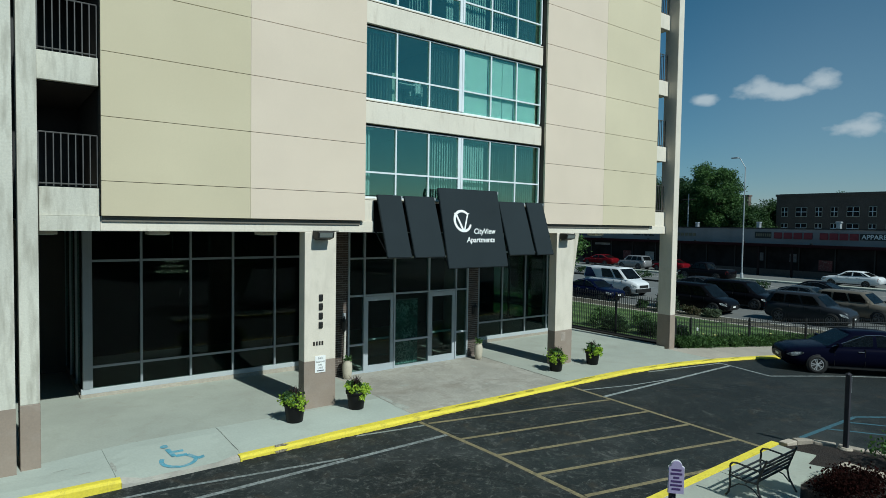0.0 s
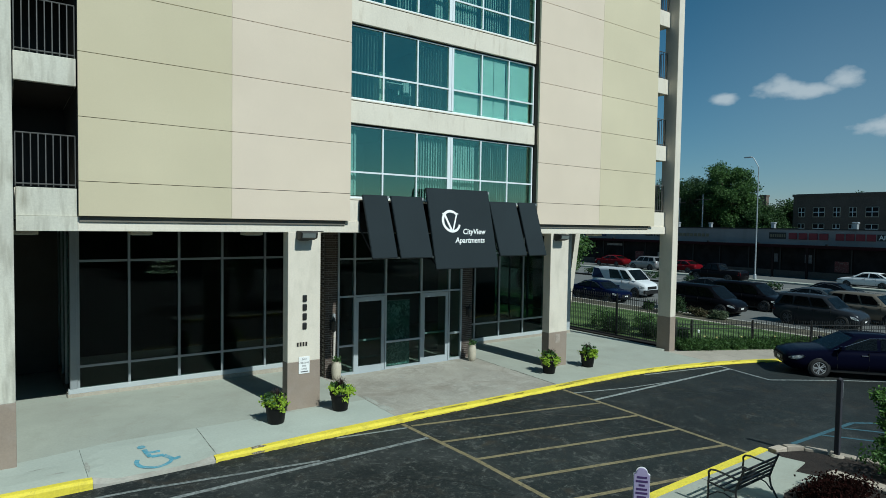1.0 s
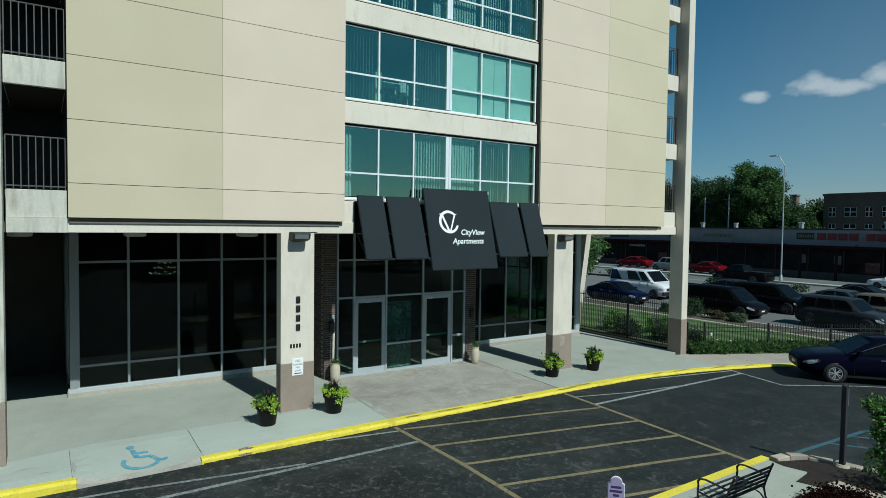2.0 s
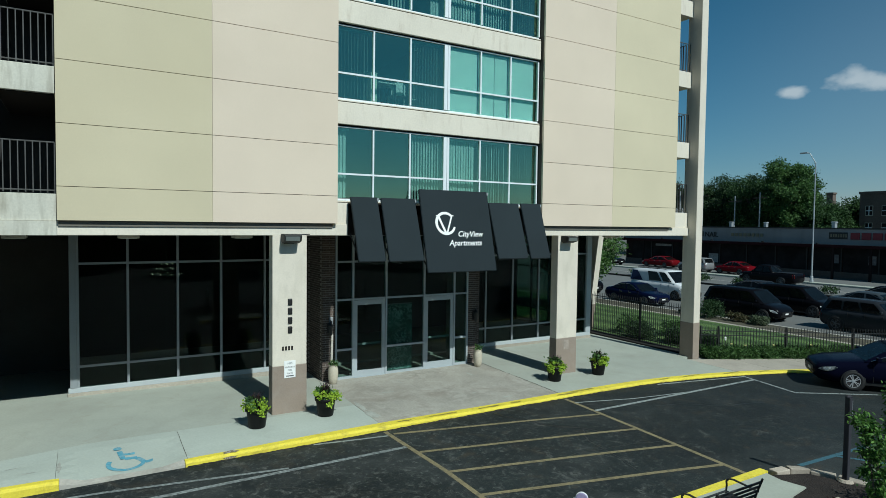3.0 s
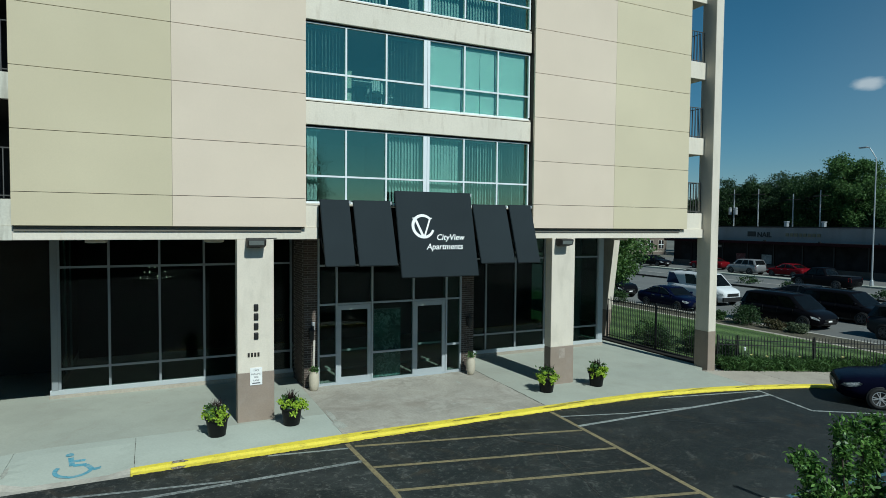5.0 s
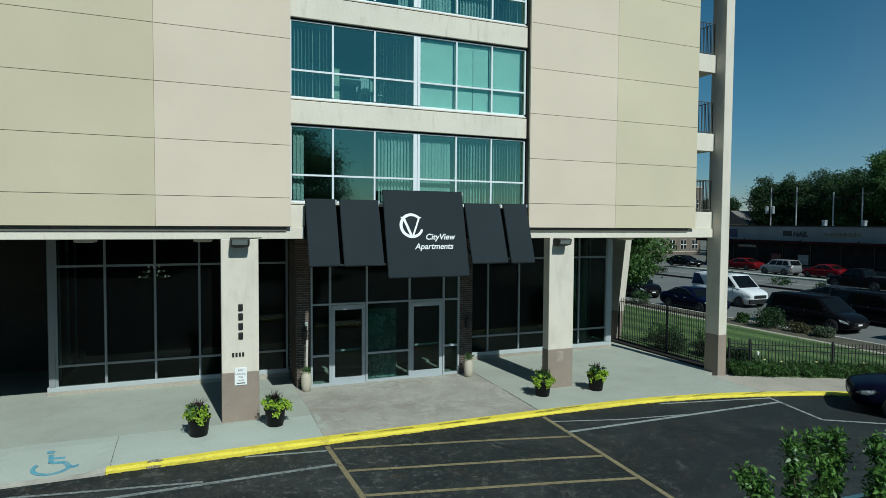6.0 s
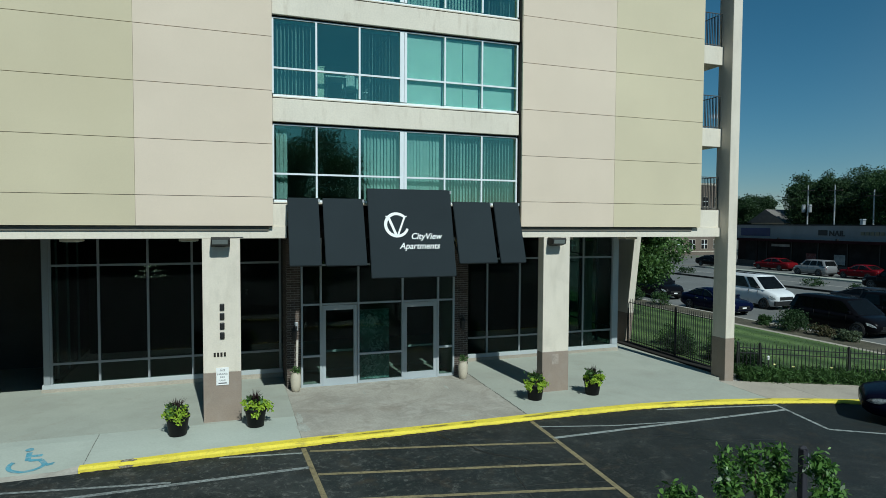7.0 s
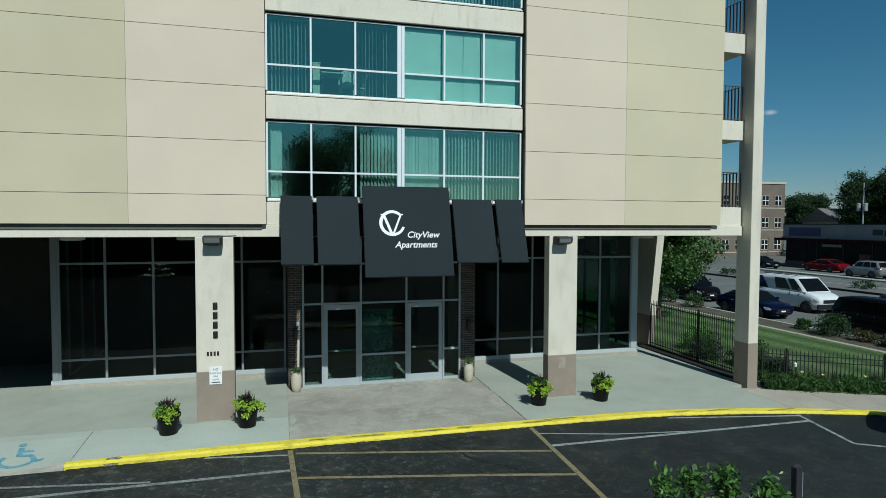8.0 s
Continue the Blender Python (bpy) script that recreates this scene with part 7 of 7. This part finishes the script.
                    bm.faces.new(hi)
                    for m in range(4):
                        bm.faces.new((lo[m], lo[(m + 1) % 4], hi[(m + 1) % 4], hi[m]))
            lathe(bm, [(R * .16, .06), (R * .16, .12), (R * .06, .125)], 12)
            bm.transform(rot)
            part("rim", bm, rim, wheel, world_space=False)
    # lamps, grille, bumpers, mirrors, handles
    def patch(pts, push, nm, m, thick=.012):
        bm = bmesh.new()
        bm.faces.new([bm.verts.new(Vector(p) + Vector(push)) for p in pts])
        bmesh.ops.solidify(bm, geom=bm.faces[:], thickness=thick)
        part(nm, bm, m, car, world_space=False)
    def skin(f, v, sd):
        zt, hw, zb = np.interp(f, tx, tz), np.interp(f, wx, ww) * W / 2, np.interp(f, bxs, bz)
        yy = np.interp(v, (0, .1, .45, .72, .95, 1), (.82, .965, 1, .985, .93, .80)) * hw
        return Vector((X(f), sd * yy, zb + v * (zt - zb)))
    for sd in (-1, 1):
        o = (0.012, sd * .010, 0.004)
        if kind == "sedan":
            lamp = [(.014, .70), (.035, .60), (.07, .58), (.098, .64), (.116, .74), (.10, .80), (.065, .83), (.03, .80)]
        else:
            lamp = [(.012, .62), (.04, .58), (.085, .62), (.10, .74), (.06, .79), (.022, .76)]
        bm = bmesh.new()
        shove = Vector((0.016, sd * .014, 0.004))
        ring = [bm.verts.new(skin(f, v, sd) + shove) for f, v in lamp]
        cf, cv = sum(f for f, v in lamp) / len(lamp), sum(v for f, v in lamp) / len(lamp)
        inner = [bm.verts.new(skin(cf + (f - cf) * .5, cv + (v - cv) * .5, sd) + shove * 1.5) for f, v in lamp]
        mid = bm.verts.new(skin(cf, cv, sd) + shove * 1.7)
        for i in range(len(lamp)):
            j = (i + 1) % len(lamp)
            bm.faces.new((ring[i], ring[j], inner[j], inner[i]))
            bm.faces.new((inner[i], inner[j], mid))
        bmesh.ops.solidify(bm, geom=bm.faces[:], thickness=.004)
        part("headlight", bm, M_LAMPCLEAR, car, world_space=False, smooth=True)
        if kind == "sedan":
            bm = bmesh.new()
            line = [G(s, v, sd) + Vector((0, sd * .012, 0)) for s, v in ((.03, .08), (.10, .40), (.20, .70), (.32, .90), (.60, .93), (.80, .86), (.95, .45))]
            for p, q in zip(line, line[1:]):
                tube(bm, p, q, .009, n=5)
            part("window_trim", bm, M_CHROME, car, "bright metal strip over the side windows", world_space=False)
        patch([skin(.995, .55, sd), skin(.955, .58, sd), skin(.955, .90, sd), skin(.988, .90, sd)], (-.008, sd * .010, 0), "tail_light", M_LAMPRED)
        m0 = G(.09, .10, sd)
        part("mirror", box(m0.x - .05, m0.x + .07, *sorted((m0.y + sd * .03, m0.y + sd * .20)), m0.z, m0.z + .13, bevel=.02), paint if kind != "van" else M_TRIMBLACK, car, world_space=False)
        for f in ((.46, .63) if kind in ("sedan", "suv", "minivan") else (.36,)):
            h = skin(f, .80, sd)
            part("door_handle", box(h.x - .09, h.x + .09, *sorted((h.y, h.y + sd * .03)), h.z - .015, h.z + .015, bevel=.006), M_CHROME if kind == "sedan" else paint, car, world_space=False)
        for f in ((.30, .485, .665) if kind in ("sedan", "suv", "minivan") else (.26, .40)):
            p, q = skin(f, .14, sd), skin(f, .93, sd)
            part("door_seam", box(p.x - .004, p.x + .004, *sorted((p.y * .985, p.y + sd * .022)), p.z, q.z), M_TRIMBLACK, car, world_space=False)
        for f in (.0,):
            a, b = skin(.25, .06, sd), skin(.72, .06, sd)
            part("sill", box(b.x, a.x, *sorted((a.y - sd * .06, a.y + sd * .03)), a.z - .05, a.z + .05, bevel=.01), M_TRIMBLACK, car, world_space=False)
    zf = np.interp(.0, tx, tz)
    part("grille", box(L / 2 - .03, L / 2 + .012, -W * .22, W * .22, zf - .16, zf - .03, bevel=.01), M_TRIMBLACK, car, world_space=False)
    part("lower_grille", box(L / 2 - .06, L / 2 + .006, -W * .27, W * .27, .36, .44, bevel=.01), M_TRIMBLACK, car, world_space=False)
    part("plate", box(L / 2 + .008, L / 2 + .018, -.15, .15, .44, .52), M_WHITE, car, world_space=False)
    if kind == "van":
        part("front_bumper", box(L / 2 - .10, L / 2 + .02, -W * .45, W * .45, .28, .58, bevel=.03), M_TRIMBLACK, car, world_space=False)
        part("upper_grille", box(L / 2 - .05, L / 2 + .02, -W * .27, W * .27, .62, .83, bevel=.02), M_TRIMBLACK, car, world_space=False)
        for sd in (-1, 1):
            patch([skin(.72, .16, sd), skin(.985, .16, sd), skin(.985, .90, sd), skin(.80, .90, sd)], (0, sd * .012, 0), "side_graphic", GRAPHIC, .006)
            patch([G(.70, .04, sd), G(.985, .04, sd), G(.985, .92, sd), G(.84, .92, sd), G(.76, .5, sd)], (0, sd * .012, 0), "side_graphic", GRAPHIC, .006)
            patch([skin(.10, .10, sd), skin(.90, .10, sd), skin(.90, .26, sd), skin(.10, .26, sd)], (0, sd * .014, 0), "sill_trim", M_TRIMBLACK, .006)
            part("roof_bar", box(-L * .40, L * .12, sd * .55 - .02, sd * .55 + .02, H + .05, H + .09), M_TRIMBLACK, car, world_space=False)
        for f in (.38, .55, .72, .88):
            part("cross_bar", box(X(f) - .02, X(f) + .02, -.65, .65, H + .085, H + .115), M_TRIMBLACK, car, world_space=False)
    if kind == "pickup":
        part("bed_floor", box(X(.97), X(.655), -W * .42, W * .42, 1.16, 1.175), M_TRIMBLACK, car, world_space=False)
    return car


def car_paint(name, c, metal=0.3, spec=0.3):
    m = mat(name, c, 0.22, metal, var=0.04, scale=2, fine=40, grain=0.03, bump=0, coat=0.0, spec=spec)
    m.node_tree.nodes["Principled BSDF"].inputs["IOR"].default_value = 1.22
    return m


NAVY, BLACKP = car_paint("navy_paint", (0.0032, 0.0038, 0.012), 0.0, 0.09), car_paint("black_car_paint", (0.0045, 0.0045, 0.006), 0.0, 0.30)
BLUE, WHITEP = car_paint("blue_paint", (0.003, 0.005, 0.022), 0.0, 0.2), car_paint("white_car_paint", (0.60, 0.62, 0.63), 0.0)
GREY, TAN, REDP, SILVER = car_paint("grey_paint", (0.06, 0.075, 0.085)), car_paint("beige_paint", (0.17, 0.15, 0.12)), car_paint("red_paint", (0.11, 0.004, 0.008), 0.0), car_paint("silver_paint", (0.23, 0.235, 0.24))
CHAR = car_paint("charcoal_paint", (0.030, 0.034, 0.040))

vehicle("parked_sedan", (23.93, 7.90, lot_z(22.5)), 130.5, "sedan", NAVY, "dark navy sedan with silver double-spoke wheels parked by the kerb", rim=M_RIM)
DOWN = -90.0                                             # the near lanes head towards -y
vehicle("suv", (35.6, 20.4, STREET), DOWN, "minivan", BLACKP, "black people carrier waiting in the kerbside street lane")
vehicle("suv", (40.0, 20.0, STREET), DOWN, "minivan", BLACKP, "black people carrier waiting in the second street lane")
vehicle("suv", (36.4, 14.2, STREET), DOWN, "suv", CHAR, "charcoal estate car waiting in the kerbside lane")
vehicle("sedan", (43.6, 17.2, STREET), DOWN, "sedan", GREY, "blue-grey saloon car in the middle street lane")
vehicle("suv", (40.2, 13.2, STREET), DOWN, "suv", TAN, "beige sport utility car waiting in the second street lane")
vehicle("delivery_van", (39.2, 29.2, STREET), DOWN, "van", WHITEP, "white delivery van with roof bars waiting in the second lane")
vehicle("sedan", (34.7, 27.8, STREET), DOWN, "sedan", BLUE, "deep blue saloon car waiting in the kerbside lane", length=4.45)
vehicle("suv", (36.0, 35.0, STREET), DOWN, "suv", BLACKP, "black hatchback behind the blue car on the street")
vehicle("sedan", (48.8, 18.8, STREET), 90, "sedan", BLACKP, "black saloon car beside the street median", length=4.6)
vehicle("sedan", (63.6, 21.2, STREET + 0.05), 90, "sedan", WHITEP, "white saloon car parked at the shops", length=4.8)
vehicle("sedan", (64.9, 40.5, STREET + 0.05), 90, "sedan", REDP, "bright red saloon car parked at the shops", length=4.2)
vehicle("suv", (64.0, 44.9, STREET + 0.05), 90, "suv", SILVER, "silver sport utility car parked at the shops", length=3.95)
vehicle("sedan", (66.4, 51.9, STREET + 0.05), 90, "sedan", car_paint("dark_red_paint", (0.11, 0.005, 0.008), 0.0), "dark red car parked close to the shop fronts")
vehicle("sedan", (63.8, 58.5, STREET + 0.05), DOWN, "sedan", BLACKP, "black car parked at the end of the shops")
vehicle("pickup", (57.5, 32.0, STREET), 90, "pickup", BLACKP, "black pickup truck on the far carriageway")
vehicle("sedan", (44.5, 25.0, STREET), DOWN, "sedan", CHAR, "charcoal saloon car in the middle street lane")

# ---- shops across the street ----
XM = 70.0
shop = thing("shop_row", (XM + 6, 20.0, STREET), "low dark brick shop row with a grey fascia and red lettering", "shop")
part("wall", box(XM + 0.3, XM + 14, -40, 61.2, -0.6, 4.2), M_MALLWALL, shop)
part("fascia", box(XM - 0.25, XM + 0.3, -40, 61.2, 3.12, 4.80, bevel=0.03), M_FASCIA, shop)
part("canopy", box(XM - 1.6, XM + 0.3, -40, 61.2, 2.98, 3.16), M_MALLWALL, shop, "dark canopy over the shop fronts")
part("coping", box(XM - 0.32, XM + 0.36, -40, 61.2, 4.80, 4.92), M_BLACK, shop)
part("roof", box(XM + 0.3, XM + 14, -40, 61.2, 4.2, 4.4), M_ROOFING, shop)
part("stall_riser", box(XM + 0.2, XM + 0.31, -40, 61.2, -0.5, 0.3), M_BRICK_DK, shop)
y = -10.0
while y < 60:
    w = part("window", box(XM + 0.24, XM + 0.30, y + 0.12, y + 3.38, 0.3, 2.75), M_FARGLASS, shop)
    part("window_frame", box(XM + 0.20, XM + 0.235, y, y + 0.12, 0.3, 2.9), M_TRIMBLACK, w)
    if int(y) % 4 == 0:
        part("post", box(XM - 1.5, XM - 1.3, y, y + 0.2, -0.5, 3.0), M_MALLWALL, shop)
    y += 3.5


def fascia_word(words, y_left, size, z, m, label):
    t = text_bm(words, size, extrude=0.03, offset=0.012)
    for v in t.verts:
        v.co = Vector((XM - 0.29 - v.co.z, y_left - v.co.x, z + v.co.y))
    part("lettering", t, m, shop, label)


part("sign_board", box(XM - 0.30, XM - 0.26, 31.3, 33.1, 3.75, 4.45), M_BLACK, shop)
bars = [31.0 - 1.02 * i for i in range(4)] + [26.4 - 0.92 * i for i in range(4)]
for y0 in bars:
    part("red_letter_bar", box(XM - 0.36, XM - 0.27, y0 - (0.84 if y0 > 27 else 0.78), y0, 3.74, 4.42, bevel=0.02), M_RED, shop)
for i in range(7):
    part("letter_bar", box(XM - 0.32, XM - 0.295, 32.95 - 0.24 * i - 0.15, 32.95 - 0.24 * i, 3.94, 4.26), M_SIGN_TAN, shop)
part("valance", box(XM - 1.62, XM - 1.602, -40, 61.2, 2.86, 3.17), M_MAROON, shop, "dull maroon strip along the canopy edge")
r_shop = random.Random(91)
y = -6.5
while y < 58:                                                # random posters standing in for pale window reflections and a sign panel
    if r_shop.random() < 0.7:
        z, hh, ww = r_shop.choice(((2.25, 0.32, 1.9), (0.9, 0.75, 0.55), (1.2, 0.9, 0.7), (0.45, 1.1, 1.3), (2.2, 0.3, 2.6)))
        part("poster", box(XM + 0.215, XM + 0.232, y + 0.3, y + 0.3 + ww, z, z + hh), r_shop.choice((M_POSTER_PALE, M_POSTER_DIM, M_POSTER_RED)), shop)
    y += 3.5
part("sign_board", box(XM - 0.30, XM - 0.26, 20.0, 22.75, 3.78, 4.42), M_BLACK, shop)
fascia_word("APPAREL", 22.6, 0.62, 3.90, M_WHITE, "white letters on a black board")
fascia_word("NAIL", 47.9, 0.85, 3.66, M_BLACK, "black letters on the fascia")
part("emblem_bar", box(XM - 0.30, XM - 0.26, 48.1, 49.2, 3.70, 4.3), M_BLACK, shop)
part("sign_board", box(XM - 0.31, XM - 0.26, 55.7, 60.2, 3.45, 4.45), mat("dark_blue_board", (0.02, 0.025, 0.09), 0.5, bump=0), shop)
for i in range(8):
    part("letter_bar", box(XM - 0.33, XM - 0.27, 43.9 - 0.52 * i, 44.27 - 0.52 * i, 3.80, 4.16), M_SIGN_TAN, shop)
for y in (60.5, 54.0, 46.5, 40.0, 34.0, 27.0, 19.0):
    lp = part("sign_lamp", box(XM - 0.95, XM - 0.70, y - 0.1, y + 0.1, 3.18, 3.32, bevel=0.02), M_TRIMBLACK, shop)
for x, y, s in ((XM + 2.5, 34.0, 0.34), (XM + 3.5, 26.0, 0.38), (XM + 2.2, 41.5, 0.30), (XM + 3.0, 20.6, 0.36), (XM + 3.0, 46.5, 0.32)):
    vn = thing("roof_vent", (x, y, 4.4), "pale sheet-metal roof vent on the shop roof", "vent", "roof vents")
    part("duct", box(x - s * .7, x + s * .7, y - s * .6, y + s * .5, 4.39, 4.85 + s * 1.9, bevel=0.04), M_GALV, vn)
    part("hood", box(x - s * .8, x + s * .8, y - s * .8, y + s * .7, 4.85 + s * 1.7, 4.85 + s * 2.2, bevel=0.06), M_GALV, vn)


def far_block(name, x0, x1, y0, y1, top, wall_m, label, floors, face="-x", sill=0.9, storey=0.0):
    """A brick block with rows of paired windows, each with frame and pane."""
    b = thing(name, ((x0 + x1) / 2, (y0 + y1) / 2, -0.6), label, "building")
    part("wall", box(x0, x1, y0, y1, -0.6, top), wall_m, b)
    part("parapet", box(x0 - 0.12, x1 + 0.12, y0 - 0.12, y1 + 0.12, top, top + 0.35), M_STONEBAND if wall_m is M_BRICK_TAN else M_BRICK_DK, b)
    part("roof", box(x0 + 0.3, x1 - 0.3, y0 + 0.3, y1 - 0.3, top + 0.35, top + 0.40), M_ROOFING, b)
    step = storey or (top - 0.4) / floors
    base = (top - 0.4) * (floors - 1) / floors - step * (floors - 1) - 0.4
    def light(u0, u1, z0, z1, on_x):
        def bb(a, c, d, e, out0, out1):
            return box(x0 - out1, x0 - out0, a, c, d, e) if on_x else box(a, c, y0 - out1, y0 - out0, d, e)
        w = part("window", bb(u0 - .07, u1 + .07, z0 - .10, z1 + .07, 0, .05), M_STONEBAND, b)
        part("pane", bb(u0, u1, z0, z1, .05, .07), M_FARGLASS, w)
        part("sash_bar", bb((u0 + u1) / 2 - .05, (u0 + u1) / 2 + .05, z0, z1, .07, .09), M_WHITEFRAME, w)
        part("sash_bar", bb(u0, u1, (z0 + z1) / 2 - .05, (z0 + z1) / 2 + .05, .07, .095), M_WHITEFRAME, w)
    for k in range(floors):
        z0 = base + step * k + sill
        if "x" in face:
            y = y0 + 1.0
            i = 0
            while y < y1 - 1.5:
                wide = 1.5 if i % 3 == 0 else 0.85
                light(y, y + wide, z0, z0 + 1.3, True)
                y += wide + 1.25
                i += 1
        if "y" in face:
            x = x0 + 1.0
            while x < x1 - 1.2:
                light(x, x + 1.3, z0, z0 + 1.6, False)
                x += 2.7
        if wall_m is M_BRICK_TAN:
            part("string_course", box(x0 - .06, x1 + .06, y0 - .06, y1 + .06, z0 - .55, z0 - .4), M_STONEBAND, b)
    return b


far_block("apartment_house", 100.0, 114.0, 4.0, 44.2, 9.9, M_BRICK_DK, "dark brick three-storey apartment house behind the shops", 3, storey=2.45)
far_block("brick_school", 58.0, 93.5, 85.0, 97.0, 11.8, M_BRICK_TAN, "tan brick three-storey building with pale stone trim", 3, face="y")
hs = thing("house", (102, 82, -0.6), "small grey-roofed house behind the trees", "house")
part("wall", box(98, 106, 78.5, 85.5, -0.6, 5.2), M_STONEBAND, hs)
bm = bmesh.new()
prism(bm, [(78.0, 5.2), (86.0, 5.2), (82.0, 7.6)], 9.0, lambda u, v, w: Vector((97.5 + w, u, v)))
bmesh.ops.recalc_face_normals(bm, faces=bm.faces)
part("roof", bm, M_SHINGLE, hs)

ck = thing("chimney_stack", (150.0, 73.2, -0.6), "dark square brick chimney above the roofs", "chimney")
part("shaft", box(149.3, 150.7, 72.5, 73.9, -0.6, 12.7), M_BRICK_DK, ck)
part("cap", box(149.15, 150.85, 72.35, 74.05, 12.7, 13.1), M_BRICK_DK, ck)

# utility poles behind the shops
for k, (x, y, h) in enumerate(((91, 63.8, 10.8), (91, 58.0, 9.8), (91, 53.9, 10.2), (91.6, 68.7, 11.0))):
    up = thing("utility_pole", (x, y, -0.6), "weathered timber utility pole with a cross-arm", "utility pole", "utility poles")
    part("pole", tube(bmesh.new(), (x, y, -0.6), (x, y, h), 0.13, 0.08, 8), M_GALV, up)
    part("cross_arm", box(x - 0.06, x + 0.06, y - 1.1, y + 1.1, h - 0.9, h - 0.75), M_BARK, up)
    if k in (3,):
        for dy in (-0.55, 0.55):
            part("transformer", lathe(bmesh.new(), [(0.24, h - 4.2), (0.27, h - 4.1), (0.27, h - 3.1), (0.18, h - 3.0)], 12, (x - 0.2, y + dy, 0)), M_GALV, up, "pale grey transformer can")
bm = bmesh.new()
for z in (9.5, 9.0, 7.9):
    ys = np.linspace(53.9, 78.6, 21)
    for a, b in zip(ys, ys[1:]):
        sag = lambda v: z - 0.35 * math.sin(math.pi * ((v - 53.9) % 4.94) / 4.94)
        tube(bm, (91, a, sag(a)), (91, b, sag(b)), 0.022, n=4)
tagged(part("overhead_cables", bm, M_TRIMBLACK, None, "thin dark overhead cables between the utility poles", kind="stuff"), category="cable")

# ---- trees ----
tree("tree", 27.1, 26.0, -0.2, 6.8, 2.5, 1.3, "leafy street tree with a round crown over the lawn", leaf=M_LEAF_STREET, lobes=24, clumps=20, per=56, size=0.085, seed=40, trunk_r=0.14)
FAR = "tall dark green broadleaf tree behind the shops"
for j, (x, y, h, r, cz) in enumerate(((96, 57.4, 14.2, 4.6, 3.0), (95, 51.4, 17.6, 4.0, 3.5), (96, 47.0, 9.6, 3.4, 2.0), (99, 61.5, 15.0, 5.0, 3.0), (98, 67.0, 15.0, 4.6, 3.0), (97, 71.9, 14.8, 4.4, 3.0), (108, 46.6, 11.0, 3.8, 3.0), (108, 58.0, 13.0, 5.0, 3.0), (108, 94.2, 12.6, 3.9, 2.0), (104, 77.0, 13.6, 4.2, 3.0),
                              (117, 41.5, 12.0, 3.8, 3.0), (118, 36.0, 11.5, 3.5, 3.0), (112, 66.0, 12.0, 5.0, 2.0), (110, 76.0, 12.0, 5.0, 2.0), (125, 30.0, 9.0, 5.0, 2.0), (130, 20.0, 9.0, 5.0, 2.0))):
    tree("tree", x, y, -0.6, h, r, cz, FAR, leaf=M_LEAF_MID if j == 1 else M_LEAF_DARK if j in (0, 2, 6, 10) else M_LEAF_DEEP, lobes=22, clumps=22, per=66, size=0.15, seed=100 + j, trunk_r=0.35, group="trees behind the shops")

# across the lot, behind the camera: what the glass mirrors
BACKT = "dark broadleaf tree across the parking lot, out of view, mirrored in the glass"
# the first tree shows in the panes; the others are added to darken reflections
for j, (x, y, h, r, cz) in enumerate(((13.2, -31.0, 14.6, 6.0, 1.0), (1.0, -34.0, 10.0, 4.5, 1.5), (-8.0, -33.0, 10.5, 5.0, 1.5), (25.0, -34.0, 5.6, 4.2, 0.8), (-18.0, -30.0, 11.0, 5.0, 1.5), (33.0, -30.0, 6.0, 4.2, 0.8), (-27.0, -20.0, 10.0, 5.0, 1.5))):
    tree("tree", x, y, 0.0, h, r, cz, BACKT, leaf=M_LEAF_DEEP, lobes=26, clumps=28, per=150 if j == 0 else 64, size=0.085 if j == 0 else 0.14, seed=200 + j, trunk_r=0.3, group="trees across the lot")
# unseen hedge added so that the lobby glass mirrors something dark
hedge = []
rng_np = np.random.default_rng(77)
for i in range(5000):
    hedge.append((rng_np.uniform(-40, 45), rng_np.uniform(-37.5, -35.5), rng_np.uniform(0.1, 4.6)))
tagged(leaves("hedge", hedge, 12, 0.35, 0.22, M_LEAF_DARK, None, "dense dark hedge added out of view to darken the glass reflections", "stuff", seed=5), category="hedge")
